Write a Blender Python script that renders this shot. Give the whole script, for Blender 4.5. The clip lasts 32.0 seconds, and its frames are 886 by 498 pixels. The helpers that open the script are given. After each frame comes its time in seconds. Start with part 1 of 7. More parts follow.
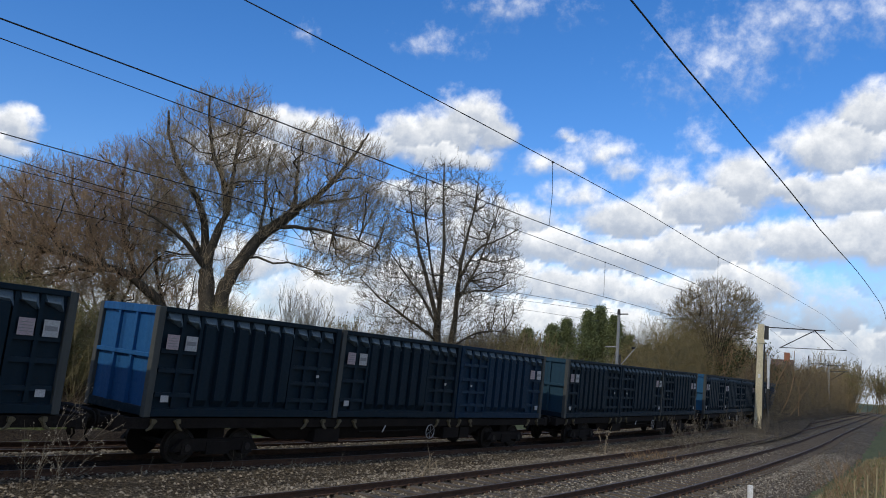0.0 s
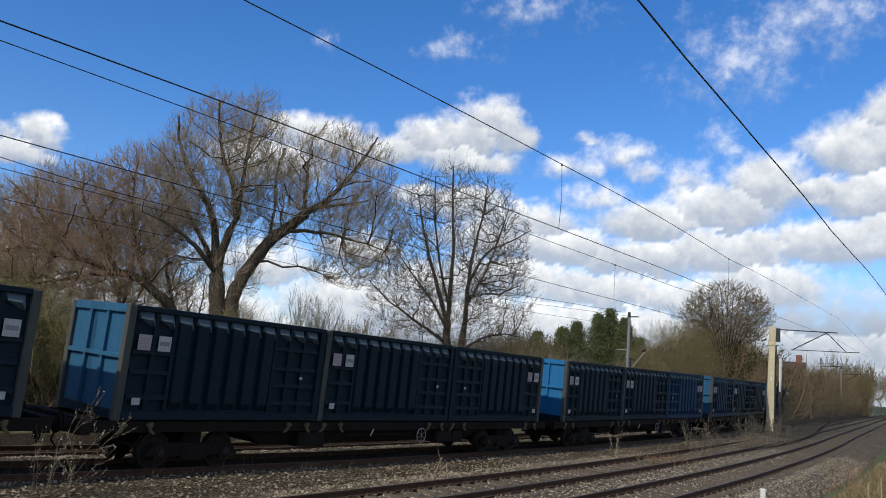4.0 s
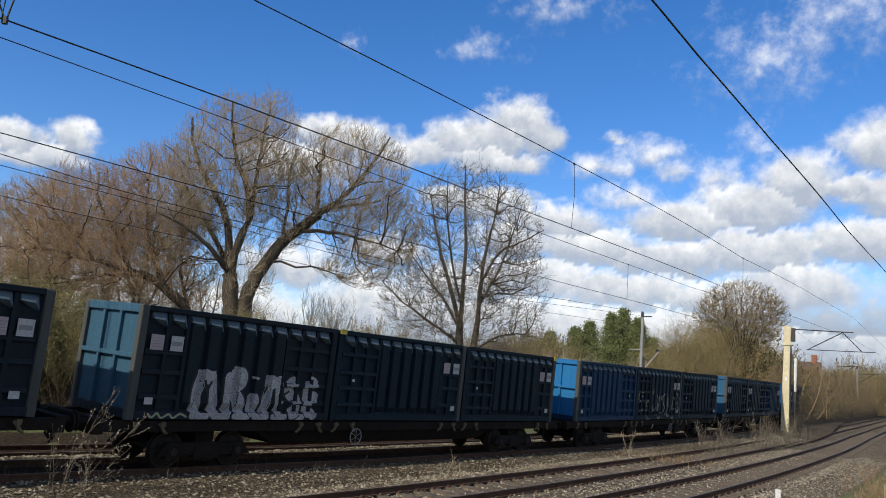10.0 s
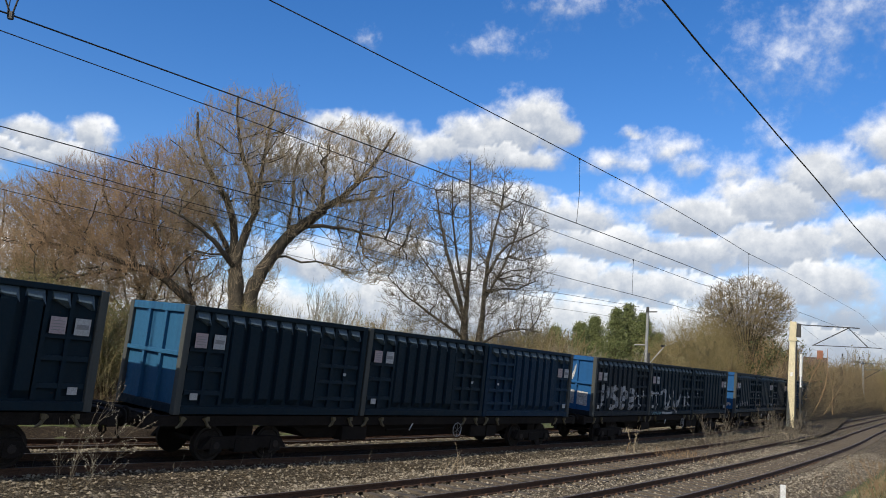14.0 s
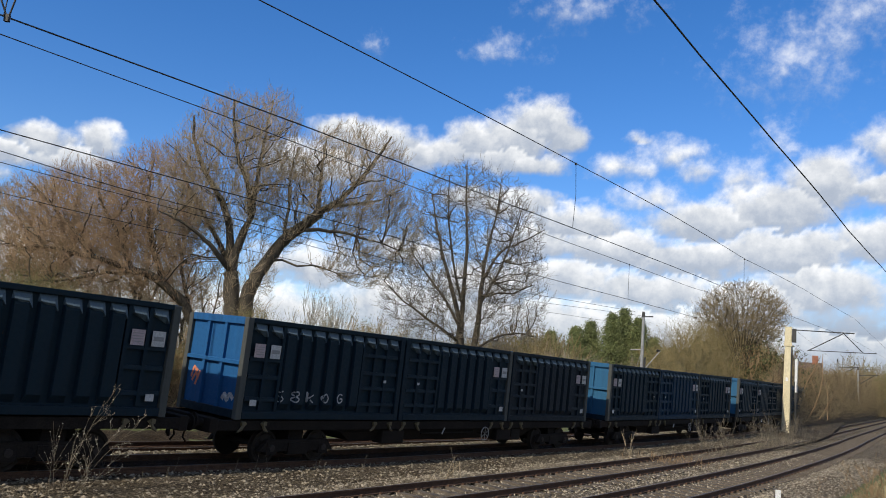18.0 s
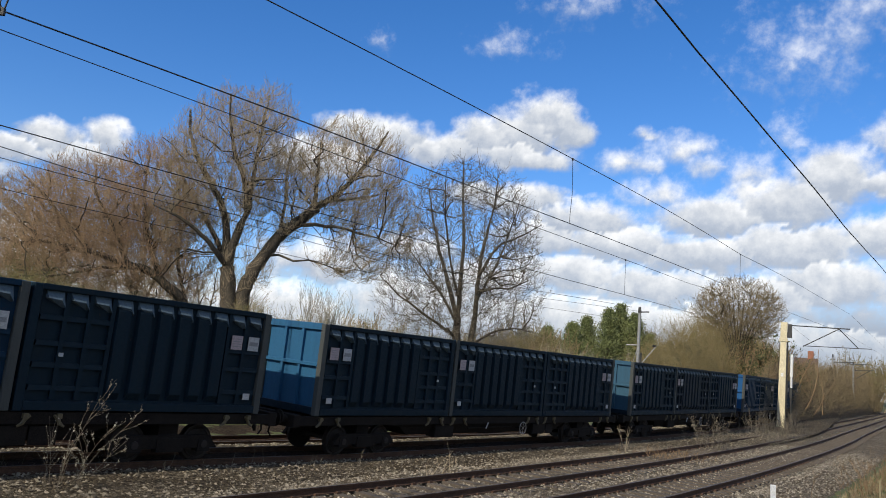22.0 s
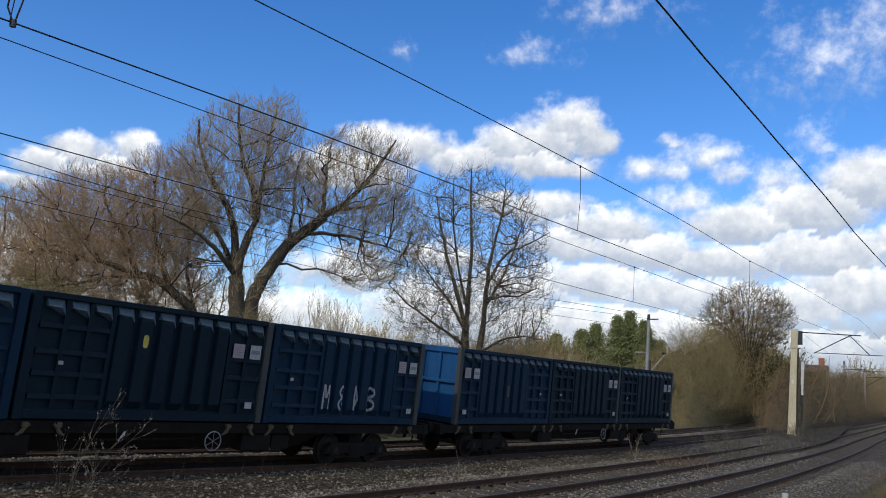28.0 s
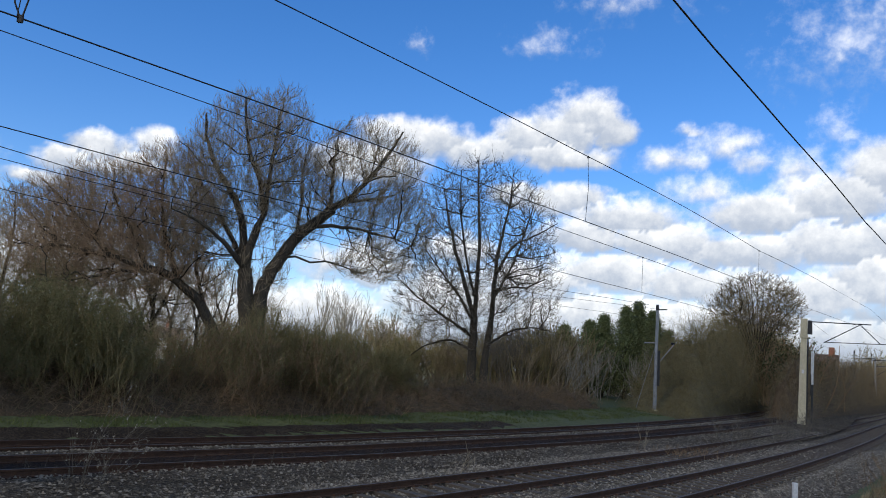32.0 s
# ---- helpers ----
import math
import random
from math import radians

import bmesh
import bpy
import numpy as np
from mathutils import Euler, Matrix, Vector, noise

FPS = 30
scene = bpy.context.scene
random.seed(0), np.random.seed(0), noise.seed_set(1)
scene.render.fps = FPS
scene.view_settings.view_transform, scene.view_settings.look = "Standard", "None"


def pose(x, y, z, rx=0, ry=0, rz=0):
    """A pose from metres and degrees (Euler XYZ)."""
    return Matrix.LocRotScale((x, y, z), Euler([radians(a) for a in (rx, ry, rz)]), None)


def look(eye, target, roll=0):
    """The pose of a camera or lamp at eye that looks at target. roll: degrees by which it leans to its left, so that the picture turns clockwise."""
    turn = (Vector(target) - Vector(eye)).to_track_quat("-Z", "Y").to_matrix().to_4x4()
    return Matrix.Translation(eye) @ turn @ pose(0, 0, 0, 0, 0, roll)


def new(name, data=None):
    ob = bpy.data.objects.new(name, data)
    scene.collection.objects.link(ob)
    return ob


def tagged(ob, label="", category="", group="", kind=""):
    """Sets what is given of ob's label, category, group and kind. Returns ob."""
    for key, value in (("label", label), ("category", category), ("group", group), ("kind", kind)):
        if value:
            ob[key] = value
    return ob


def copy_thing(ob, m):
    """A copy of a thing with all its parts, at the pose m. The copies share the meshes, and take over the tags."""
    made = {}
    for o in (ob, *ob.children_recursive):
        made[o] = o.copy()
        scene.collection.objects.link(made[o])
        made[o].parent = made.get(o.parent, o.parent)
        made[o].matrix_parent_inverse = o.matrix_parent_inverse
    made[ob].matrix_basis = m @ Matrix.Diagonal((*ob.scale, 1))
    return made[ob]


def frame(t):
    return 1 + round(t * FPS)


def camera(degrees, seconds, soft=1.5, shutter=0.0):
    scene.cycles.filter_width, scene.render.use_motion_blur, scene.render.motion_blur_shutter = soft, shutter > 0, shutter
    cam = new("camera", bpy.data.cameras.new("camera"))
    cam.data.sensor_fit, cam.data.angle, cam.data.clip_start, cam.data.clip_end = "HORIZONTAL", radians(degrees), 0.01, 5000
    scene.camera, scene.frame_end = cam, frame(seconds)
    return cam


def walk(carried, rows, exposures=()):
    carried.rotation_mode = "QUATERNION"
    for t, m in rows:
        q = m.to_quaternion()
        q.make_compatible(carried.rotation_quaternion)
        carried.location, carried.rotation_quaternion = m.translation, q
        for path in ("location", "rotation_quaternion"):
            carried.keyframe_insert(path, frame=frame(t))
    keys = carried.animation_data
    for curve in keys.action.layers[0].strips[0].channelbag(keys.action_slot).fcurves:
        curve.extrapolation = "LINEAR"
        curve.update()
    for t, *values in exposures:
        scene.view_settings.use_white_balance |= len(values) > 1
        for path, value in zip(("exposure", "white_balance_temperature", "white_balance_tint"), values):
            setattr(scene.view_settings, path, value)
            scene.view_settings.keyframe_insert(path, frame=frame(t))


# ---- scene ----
# ---------------------------------------------------------------- camera
cam = camera(58.9, 32.0, soft=0.95)
EYE = (0.0, 0.0, 2.495)
CAM_ROWS = [
    (0.0, 98.818, -4.324, -3.284), (0.5, 98.867, -4.289, -3.226), (1.0, 98.862, -4.293, -3.170),
    (1.5, 98.787, -4.372, -3.016), (2.0, 98.907, -4.401, -2.940), (2.5, 99.041, -4.428, -2.930),
    (3.0, 98.982, -4.262, -2.789), (3.5, 98.934, -4.235, -2.664), (5.5, 99.366, -4.116, -2.281),
    (6.0, 99.261, -4.472, -2.414), (6.5, 99.167, -4.504, -2.654), (7.0, 99.157, -4.406, -2.645),
    (7.5, 99.104, -4.403, -2.319), (8.0, 98.955, -4.339, -2.087), (8.5, 98.835, -4.177, -2.022),
    (9.0, 98.796, -4.241, -1.964), (9.5, 98.926, -4.186, -1.783), (10.0, 98.924, -4.217, -1.645),
    (10.5, 98.878, -4.314, -1.667), (11.0, 98.940, -4.512, -1.894), (11.5, 98.972, -4.287, -2.026),
    (12.0, 98.993, -4.211, -1.810), (12.5, 98.888, -4.193, -1.545), (13.0, 98.698, -4.258, -1.459),
    (13.5, 98.495, -4.141, -1.306), (14.0, 98.541, -4.310, -1.291), (14.5, 98.572, -4.251, -1.187),
    (16.5, 98.684, -4.408, -1.209), (17.0, 98.710, -4.387, -1.277), (17.5, 98.816, -4.407, -1.361),
    (18.0, 98.869, -4.457, -1.599), (18.5, 98.808, -4.466, -1.611), (19.0, 98.773, -4.653, -1.713),
    (19.5, 98.804, -4.715, -2.020), (20.0, 98.851, -4.741, -2.066), (20.5, 98.808, -4.901, -2.039),
    (21.0, 98.597, -4.811, -1.894), (21.5, 98.552, -4.697, -1.810), (22.0, 98.536, -4.503, -1.853),
    (22.5, 98.571, -4.406, -1.878), (23.0, 98.603, -4.345, -1.749), (23.5, 98.648, -4.223, -1.523),
    (24.0, 98.642, -4.377, -1.502), (24.5, 98.495, -4.416, -1.632), (25.0, 98.523, -4.575, -1.761),
    (25.5, 98.816, -4.469, -1.982), (27.5, 99.180, -4.307, -1.619), (28.0, 99.069, -4.335, -1.232),
    (28.5, 98.997, -4.201, -0.968), (29.0, 98.893, -4.363, -0.762), (29.5, 98.719, -4.206, -0.574),
    (30.0, 98.608, -4.263, -0.580), (30.5, 98.534, -4.176, -0.525), (31.0, 98.384, -4.104, -0.505),
    (31.5, 98.320, -3.970, -0.543), (32.0, 98.425, -4.014, -0.594),
]
walk(cam, [(t, pose(*EYE, a, b, c)) for t, a, b, c in CAM_ROWS],
     [(0.0, -0.06), (5.0, -0.12), (12.0, -0.14), (20.0, -0.13), (25.0, -0.04), (28.0, 0.02), (32.0, 0.03)])
scene.view_settings.exposure = 0.0

# ---------------------------------------------------------------- light
SUN_AZ, SUN_EL = radians(-141.5), radians(38.0)     # from +y towards +x
SUN_WAY = Vector((math.sin(SUN_AZ) * math.cos(SUN_EL), math.cos(SUN_AZ) * math.cos(SUN_EL), math.sin(SUN_EL)))
world = bpy.data.worlds.new("sky")
scene.world = world
world.use_nodes = True
wn = world.node_tree
sky = wn.nodes.new("ShaderNodeTexSky")
sky.sky_type, sky.sun_disc = "NISHITA", False
sky.sun_elevation, sky.sun_rotation = SUN_EL, SUN_AZ
sky.air_density, sky.dust_density, sky.ozone_density, sky.altitude = 1.0, 0.3, 2.5, 100
wn.nodes["Background"].inputs["Strength"].default_value = 0.115
vivid = wn.nodes.new("ShaderNodeHueSaturation")
vivid.inputs["Saturation"].default_value, vivid.inputs["Value"].default_value = 1.32, 1.19
wn.links.new(sky.outputs[0], vivid.inputs["Color"])
tint = wn.nodes.new("ShaderNodeMix")
tint.data_type, tint.blend_type = "RGBA", "MULTIPLY"
tint.inputs[0].default_value, tint.inputs[7].default_value = 1.0, (1.035, 1.05, 1.26, 1)
wn.links.new(vivid.outputs[0], tint.inputs[6])
wn.links.new(tint.outputs[2], wn.nodes["Background"].inputs["Color"])
sun = new("sun", bpy.data.lights.new("sun", "SUN"))
sun.data.energy, sun.data.angle, sun.data.color = 5.0, radians(0.6), (1.0, 0.91, 0.76)
sun.matrix_basis = look(SUN_WAY * 900, (0, 0, 0))

# ---------------------------------------------------------------- the tracks' plan
# a line: start point, heading at s = 0 (from +y towards +x), bend with its first and last station, and a further bend from a station over a length
TRAIN_LINE = (0.5445, 27.623, 0.6881, 0.0, -25, 60, -0.0034, 10, 50)
NEAR_LINE = (-0.517, 15.918, 0.675, -0.0024, -20, 60, 0.0011, 25, 45)
TRAIN_CANT, NEAR_CANT, NEAR_Z, GAUGE = -0.0414, -0.0415, -0.4085, 0.7525
TRAIN_Z, SIDING_Z, SIDING_LAT = -0.2, -0.24, -3.25
TRACK_GAP = 3.103


def heading(line, s):
    return line[2] + line[3] * min(max(s, line[4]), line[5]) + line[6] * min(max(s - line[7], 0.0), line[8])


def rise(s):
    """The freight lines dip in the middle of the view and climb gently both ways."""
    return 0.0067 * np.clip(s - 10.0, 0.0, 60.0) + 0.012 * np.clip(-4.0 - s, 0.0, 16.0)


LINE_STEP = 0.5
LINE_TABLE = {}
for key, line in (("train", TRAIN_LINE), ("near", NEAR_LINE)):
    fore, aft = [(line[0], line[1])], [(line[0], line[1])]
    for i in range(700):
        h = heading(line, (i + 0.5) * LINE_STEP)
        fore.append((fore[-1][0] + LINE_STEP * math.sin(h), fore[-1][1] + LINE_STEP * math.cos(h)))
        h = heading(line, -(i + 0.5) * LINE_STEP)
        aft.append((aft[-1][0] - LINE_STEP * math.sin(h), aft[-1][1] - LINE_STEP * math.cos(h)))
    LINE_TABLE[key] = (line, aft[:0:-1] + fore, len(aft) - 1)


def along(key, s, lat=0.0, z=0.0):
    """The world point at s along a line, lat metres to its right (towards the camera) and z up, and the heading."""
    line, pts, mid = LINE_TABLE[key]
    u = s / LINE_STEP + mid
    i = min(max(int(math.floor(u)), 0), len(pts) - 2)
    k = u - i
    h = heading(line, s)
    x = pts[i][0] * (1 - k) + pts[i + 1][0] * k
    y = pts[i][1] * (1 - k) + pts[i + 1][1] * k
    if key == "train":
        z += float(rise(s))
    return Vector((x + lat * math.cos(h), y - lat * math.sin(h), z)), h


# ---------------------------------------------------------------- materials
def links(m, *pairs):
    for a, b in pairs:
        m.node_tree.links.new(a, b)


def material(name, rough=0.7, metal=0.0, spec=0.5):
    m = bpy.data.materials.new(name)
    m.use_nodes = True
    b = m.node_tree.nodes["Principled BSDF"]
    b.inputs["Roughness"].default_value = rough
    b.inputs["Metallic"].default_value = metal
    b.inputs["Specular IOR Level"].default_value = spec
    return m, b


def node(m, kind, **inputs):
    n = m.node_tree.nodes.new("ShaderNode" + kind)
    for k, v in inputs.items():
        n.inputs[k.replace("_", " ")].default_value = v
    return n


def ramp(m, source, stops):
    n = node(m, "ValToRGB")
    els = n.color_ramp.elements
    while len(els) < len(stops):
        els.new(0.5)
    for e, (p, c) in zip(els, stops):
        e.position, e.color = p, (*c, 1)
    links(m, (source, n.inputs[0]))
    return n.outputs[0]


def noisy(m, scale, detail=4.0, rough=0.6, coords="Object", stretch=(1, 1, 1)):
    tc = node(m, "TexCoord")
    mp = node(m, "Mapping")
    mp.inputs["Scale"].default_value = stretch
    n = node(m, "TexNoise", Scale=scale, Detail=detail, Roughness=rough)
    links(m, (tc.outputs[coords], mp.inputs[0]), (mp.outputs[0], n.inputs["Vector"]))
    return n.outputs["Fac"]


def blend(m, fac, a, b, kind="MIX"):
    n = m.node_tree.nodes.new("ShaderNodeMix")
    n.data_type, n.blend_type = "RGBA", kind
    for sock, v in ((n.inputs[0], fac), (n.inputs[6], a), (n.inputs[7], b)):
        if isinstance(v, (int, float)):
            sock.default_value = v
        elif isinstance(v, tuple):
            sock.default_value = (*v, 1)
        else:
            links(m, (v, sock))
    return n.outputs[2]


def bump(m, b, height, strength=0.4, distance=0.01):
    n = node(m, "Bump", Strength=strength, Distance=distance)
    links(m, (height, n.inputs["Height"]), (n.outputs[0], b.inputs["Normal"]))


def mottled(name, dark, light, scale=6.0, fine=60.0, rough=0.8, metal=0.0, bumpy=0.3, distance=0.01, island=0.0, stretch=(1, 1, 1), spec=0.4, obrand=0.0):
    """Two-scale variation between two colours."""
    m, b = material(name, rough, metal, spec)
    big, small = noisy(m, scale, stretch=stretch), noisy(m, fine, 3.0, stretch=stretch)
    c = ramp(m, big, ((0.3, dark), (0.72, light)))
    c = blend(m, 0.55, c, ramp(m, small, ((0.3, tuple(x * 0.55 for x in dark)), (0.7, tuple(min(1, x * 1.25) for x in light)))))
    if island:
        g = node(m, "NewGeometry")
        c = blend(m, island, c, ramp(m, g.outputs["Random Per Island"], ((0.0, tuple(x * 0.45 for x in dark)), (0.5, light), (1.0, tuple(min(1, x * 1.5) for x in light)))))
    if obrand:
        g = node(m, "ObjectInfo")
        c = blend(m, obrand, c, ramp(m, g.outputs["Random"], ((0.0, dark), (1.0, light))))
    links(m, (c, b.inputs["Base Color"]))
    bump(m, b, small, bumpy, distance)
    return m


def wagon_paint(name, grime=0.35, rough=0.55):
    """Blue paint tinted by the object's own colour, with vertical streaks, rust and road dirt."""
    m, b = material(name, rough, 0.0, 0.16)
    info = node(m, "ObjectInfo")
    streak = noisy(m, 1.6, 5.0, 0.65, stretch=(5, 5, 0.5))
    spot = noisy(m, 9.0, 6.0, 0.7)
    fine = noisy(m, 70.0, 3.0)
    c = blend(m, ramp(m, streak, ((0.42, (0, 0, 0)), (0.75, (grime, grime, grime)))), info.outputs["Color"], (0.013, 0.015, 0.018))
    c = blend(m, ramp(m, spot, ((0.62, (0, 0, 0)), (0.74, (0.55, 0.55, 0.55)))), c, (0.07, 0.045, 0.03))
    c = blend(m, 0.25, c, ramp(m, fine, ((0.3, (0.35, 0.35, 0.35)), (0.7, (1, 1, 1)))), "MULTIPLY")
    links(m, (c, b.inputs["Base Color"]))
    links(m, (ramp(m, spot, ((0.3, (0.42, 0.42, 0.42)), (0.7, (0.8, 0.8, 0.8)))), b.inputs["Roughness"]))
    bump(m, b, spot, 0.25, 0.006)
    return m


M_PAINT = wagon_paint("container_paint")
M_PAINT_LIT_END = wagon_paint("lit_end_paint", 0.16)
M_CHASSIS = mottled("chassis_grime", (0.006, 0.005, 0.0045), (0.022, 0.0175, 0.0145), 3.0, 40.0, 0.9, spec=0.15)
M_WHEEL = mottled("wheel_steel", (0.012, 0.01, 0.008), (0.04, 0.031, 0.026), 6.0, 60.0, 0.75, 0.3)
M_YELLOWED = mottled("dull_yellow_paint", (0.055, 0.043, 0.024), (0.15, 0.12, 0.065), 14.0, 80.0, 0.7)
# pale blue-grey that stands for sunlight on the sloping rib tops
M_CAP_LIT = mottled("sunlit_cap", (0.032, 0.056, 0.078), (0.105, 0.15, 0.185), 5.0, 60.0, 0.85)
M_LABEL = mottled("label_white", (0.3, 0.3, 0.3), (0.52, 0.52, 0.52), 12.0, 90.0, 0.6)
M_LABEL_PINK = mottled("label_pinkish", (0.3, 0.23, 0.24), (0.48, 0.39, 0.4), 12.0, 90.0, 0.6)
M_LABEL_INK = mottled("label_ink", (0.17, 0.17, 0.18), (0.28, 0.28, 0.28), 12.0, 90.0, 0.6)
M_RAIL_SIDE = mottled("rail_rust", (0.03, 0.0165, 0.01), (0.115, 0.06, 0.034), 5.0, 50.0, 0.85, 0.1)
M_RAIL_TOP = mottled("rail_head", (0.07, 0.057, 0.047), (0.15, 0.128, 0.11), 3.0, 60.0, 0.62, 0.3, 0.05)
M_SLEEPER = mottled("sleeper", (0.05, 0.04, 0.029), (0.14, 0.113, 0.085), 4.0, 40.0, 0.9, obrand=0.3)
def ballast(name, dark, light):
    """Closely packed stones: a tone for each cell, dark joints between them and broad dirty patches."""
    m, b = material(name, 0.95, 0.0, 0.2)
    tc, cells, gaps = node(m, "TexCoord"), node(m, "TexVoronoi", Scale=19.0), node(m, "TexVoronoi", Scale=19.0)
    gaps.feature = "DISTANCE_TO_EDGE"
    links(m, (tc.outputs["Object"], cells.inputs["Vector"]), (tc.outputs["Object"], gaps.inputs["Vector"]))
    tone = node(m, "SeparateColor")
    links(m, (cells.outputs["Color"], tone.inputs[0]))
    c = ramp(m, tone.outputs[0], ((0.0, dark), (0.6, tuple((x + y) / 2 for x, y in zip(dark, light))), (1.0, light)))
    c = blend(m, 0.9, c, ramp(m, gaps.outputs["Distance"], ((0.0, (0.25, 0.23, 0.2)), (0.16, (1, 1, 1)))), "MULTIPLY")
    c = blend(m, 0.75, c, ramp(m, noisy(m, 0.55, 5.0), ((0.34, (0.5, 0.44, 0.36)), (0.66, (1, 1, 1)))), "MULTIPLY")
    links(m, (c, b.inputs["Base Color"]))
    bump(m, b, gaps.outputs["Distance"], 1.0, 0.12)
    return m


M_STONE = mottled("ballast_stone", (0.08, 0.064, 0.044), (0.345, 0.295, 0.215), 0.9, 40.0, 0.9, 0.0, 0.4, 0.01, island=0.6)
M_BED_DIRTY = ballast("dirty_ballast_bed", (0.072, 0.057, 0.037), (0.29, 0.24, 0.168))
M_BED_RUST = ballast("rust_stained_ballast", (0.03, 0.0185, 0.011), (0.098, 0.06, 0.036))
M_CINDER = ballast("brown_cinders", (0.042, 0.03, 0.018), (0.15, 0.112, 0.072))
M_BED = ballast("ballast_bed", (0.13, 0.103, 0.068), (0.46, 0.388, 0.284))
M_STONE_DIRTY = mottled("dirty_ballast_stone", (0.06, 0.048, 0.033), (0.26, 0.22, 0.158), 0.9, 40.0, 0.9, 0.0, 0.4, 0.01, island=0.6)
M_CONCRETE = mottled("weathered_concrete", (0.46, 0.4, 0.26), (0.73, 0.65, 0.44), 1.5, 30.0, 0.85, 0.0, 0.4, 0.01, stretch=(1, 1, 0.35))
M_GALV = mottled("galvanised_steel", (0.2, 0.2, 0.2), (0.42, 0.42, 0.41), 3.0, 50.0, 0.55, 0.5, 0.1)
M_DARKSTEEL = mottled("dark_fitting", (0.02, 0.02, 0.02), (0.06, 0.06, 0.06), 4.0, 50.0, 0.6, 0.3)
M_WIRE = mottled("copper_wire", (0.02, 0.02, 0.02), (0.05, 0.045, 0.04), 2.0, 50.0, 0.6, 0.4)
M_WHITE = mottled("white_paint", (0.55, 0.55, 0.52), (0.82, 0.82, 0.8), 5.0, 60.0, 0.6)
M_BARK = mottled("bark", (0.03, 0.025, 0.018), (0.105, 0.086, 0.06), 2.5, 25.0, 0.9, 0.0, 0.8, 0.03, stretch=(1, 1, 0.3))
M_TWIG = mottled("grey_brown_twig", (0.185, 0.145, 0.095), (0.47, 0.375, 0.245), 0.6, 9.0, 0.9)
M_TWIG_RED = mottled("reddish_twig", (0.21, 0.138, 0.08), (0.5, 0.345, 0.205), 0.5, 9.0, 0.9)
M_TWIG_TAN = mottled("tan_twig", (0.13, 0.1, 0.054), (0.33, 0.255, 0.142), 0.5, 9.0, 0.9)
M_TWIG_DARK = mottled("dark_grey_twig", (0.075, 0.064, 0.048), (0.22, 0.185, 0.135), 0.6, 9.0, 0.9)
M_TWIG_PALE = mottled("pale_twig", (0.2, 0.18, 0.14), (0.42, 0.38, 0.3), 0.7, 9.0, 0.9)
M_MOUND = mottled("olive_brown_twig", (0.125, 0.098, 0.044), (0.33, 0.262, 0.12), 0.5, 9.0, 0.9)
# fill of the willow thicket: the olive-brown twig colour, darkened
M_MOUND_CORE = mottled("thicket_fill_olive_brown", (0.07, 0.057, 0.025), (0.2, 0.163, 0.072), 1.2, 14.0, 0.95, 0.0, 1.0, 0.12)
M_BUD = mottled("yellow_green_bud", (0.12, 0.118, 0.046), (0.225, 0.21, 0.088), 0.5, 9.0, 0.85)
M_EVERGREEN = mottled("evergreen_leaf", (0.07, 0.095, 0.034), (0.2, 0.225, 0.085), 0.7, 9.0, 0.75, island=0.4)
M_IVY = mottled("ivy_leaf", (0.03, 0.04, 0.014), (0.09, 0.1, 0.035), 0.7, 9.0, 0.7, island=0.4)
M_BRAMBLE = mottled("bramble_stem", (0.105, 0.068, 0.036), (0.3, 0.2, 0.11), 0.6, 9.0, 0.9, island=0.4)
# fill of the hedges: a darkened copy of the bramble brown
M_FILL_DARK = mottled("thicket_fill_dark", (0.052, 0.036, 0.019), (0.175, 0.12, 0.064), 1.2, 14.0, 0.95, 0.0, 1.0, 0.12)
M_GRASS = mottled("grass_blade", (0.045, 0.064, 0.016), (0.115, 0.138, 0.038), 0.4, 8.0, 0.85, island=0.4)
M_STRAW = mottled("dry_straw", (0.13, 0.105, 0.055), (0.31, 0.26, 0.15), 0.5, 9.0, 0.9, island=0.4)
M_EARTH = mottled("earth_and_turf", (0.042, 0.055, 0.017), (0.115, 0.125, 0.042), 0.25, 6.0, 0.95, 0.0, 0.8, 0.05)
M_BRICK = mottled("house_brick", (0.2, 0.08, 0.05), (0.36, 0.16, 0.1), 0.8, 12.0, 0.9)
M_TILE = mottled("roof_tile", (0.06, 0.043, 0.038), (0.13, 0.088, 0.072), 0.8, 12.0, 0.9)
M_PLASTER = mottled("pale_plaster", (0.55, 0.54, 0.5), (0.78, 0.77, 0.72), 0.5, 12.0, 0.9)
m_, b_ = material("window_glass", 0.1, 0.0, 0.6)
b_.inputs["Base Color"].default_value = (0.03, 0.035, 0.04, 1)
M_GLASS = m_


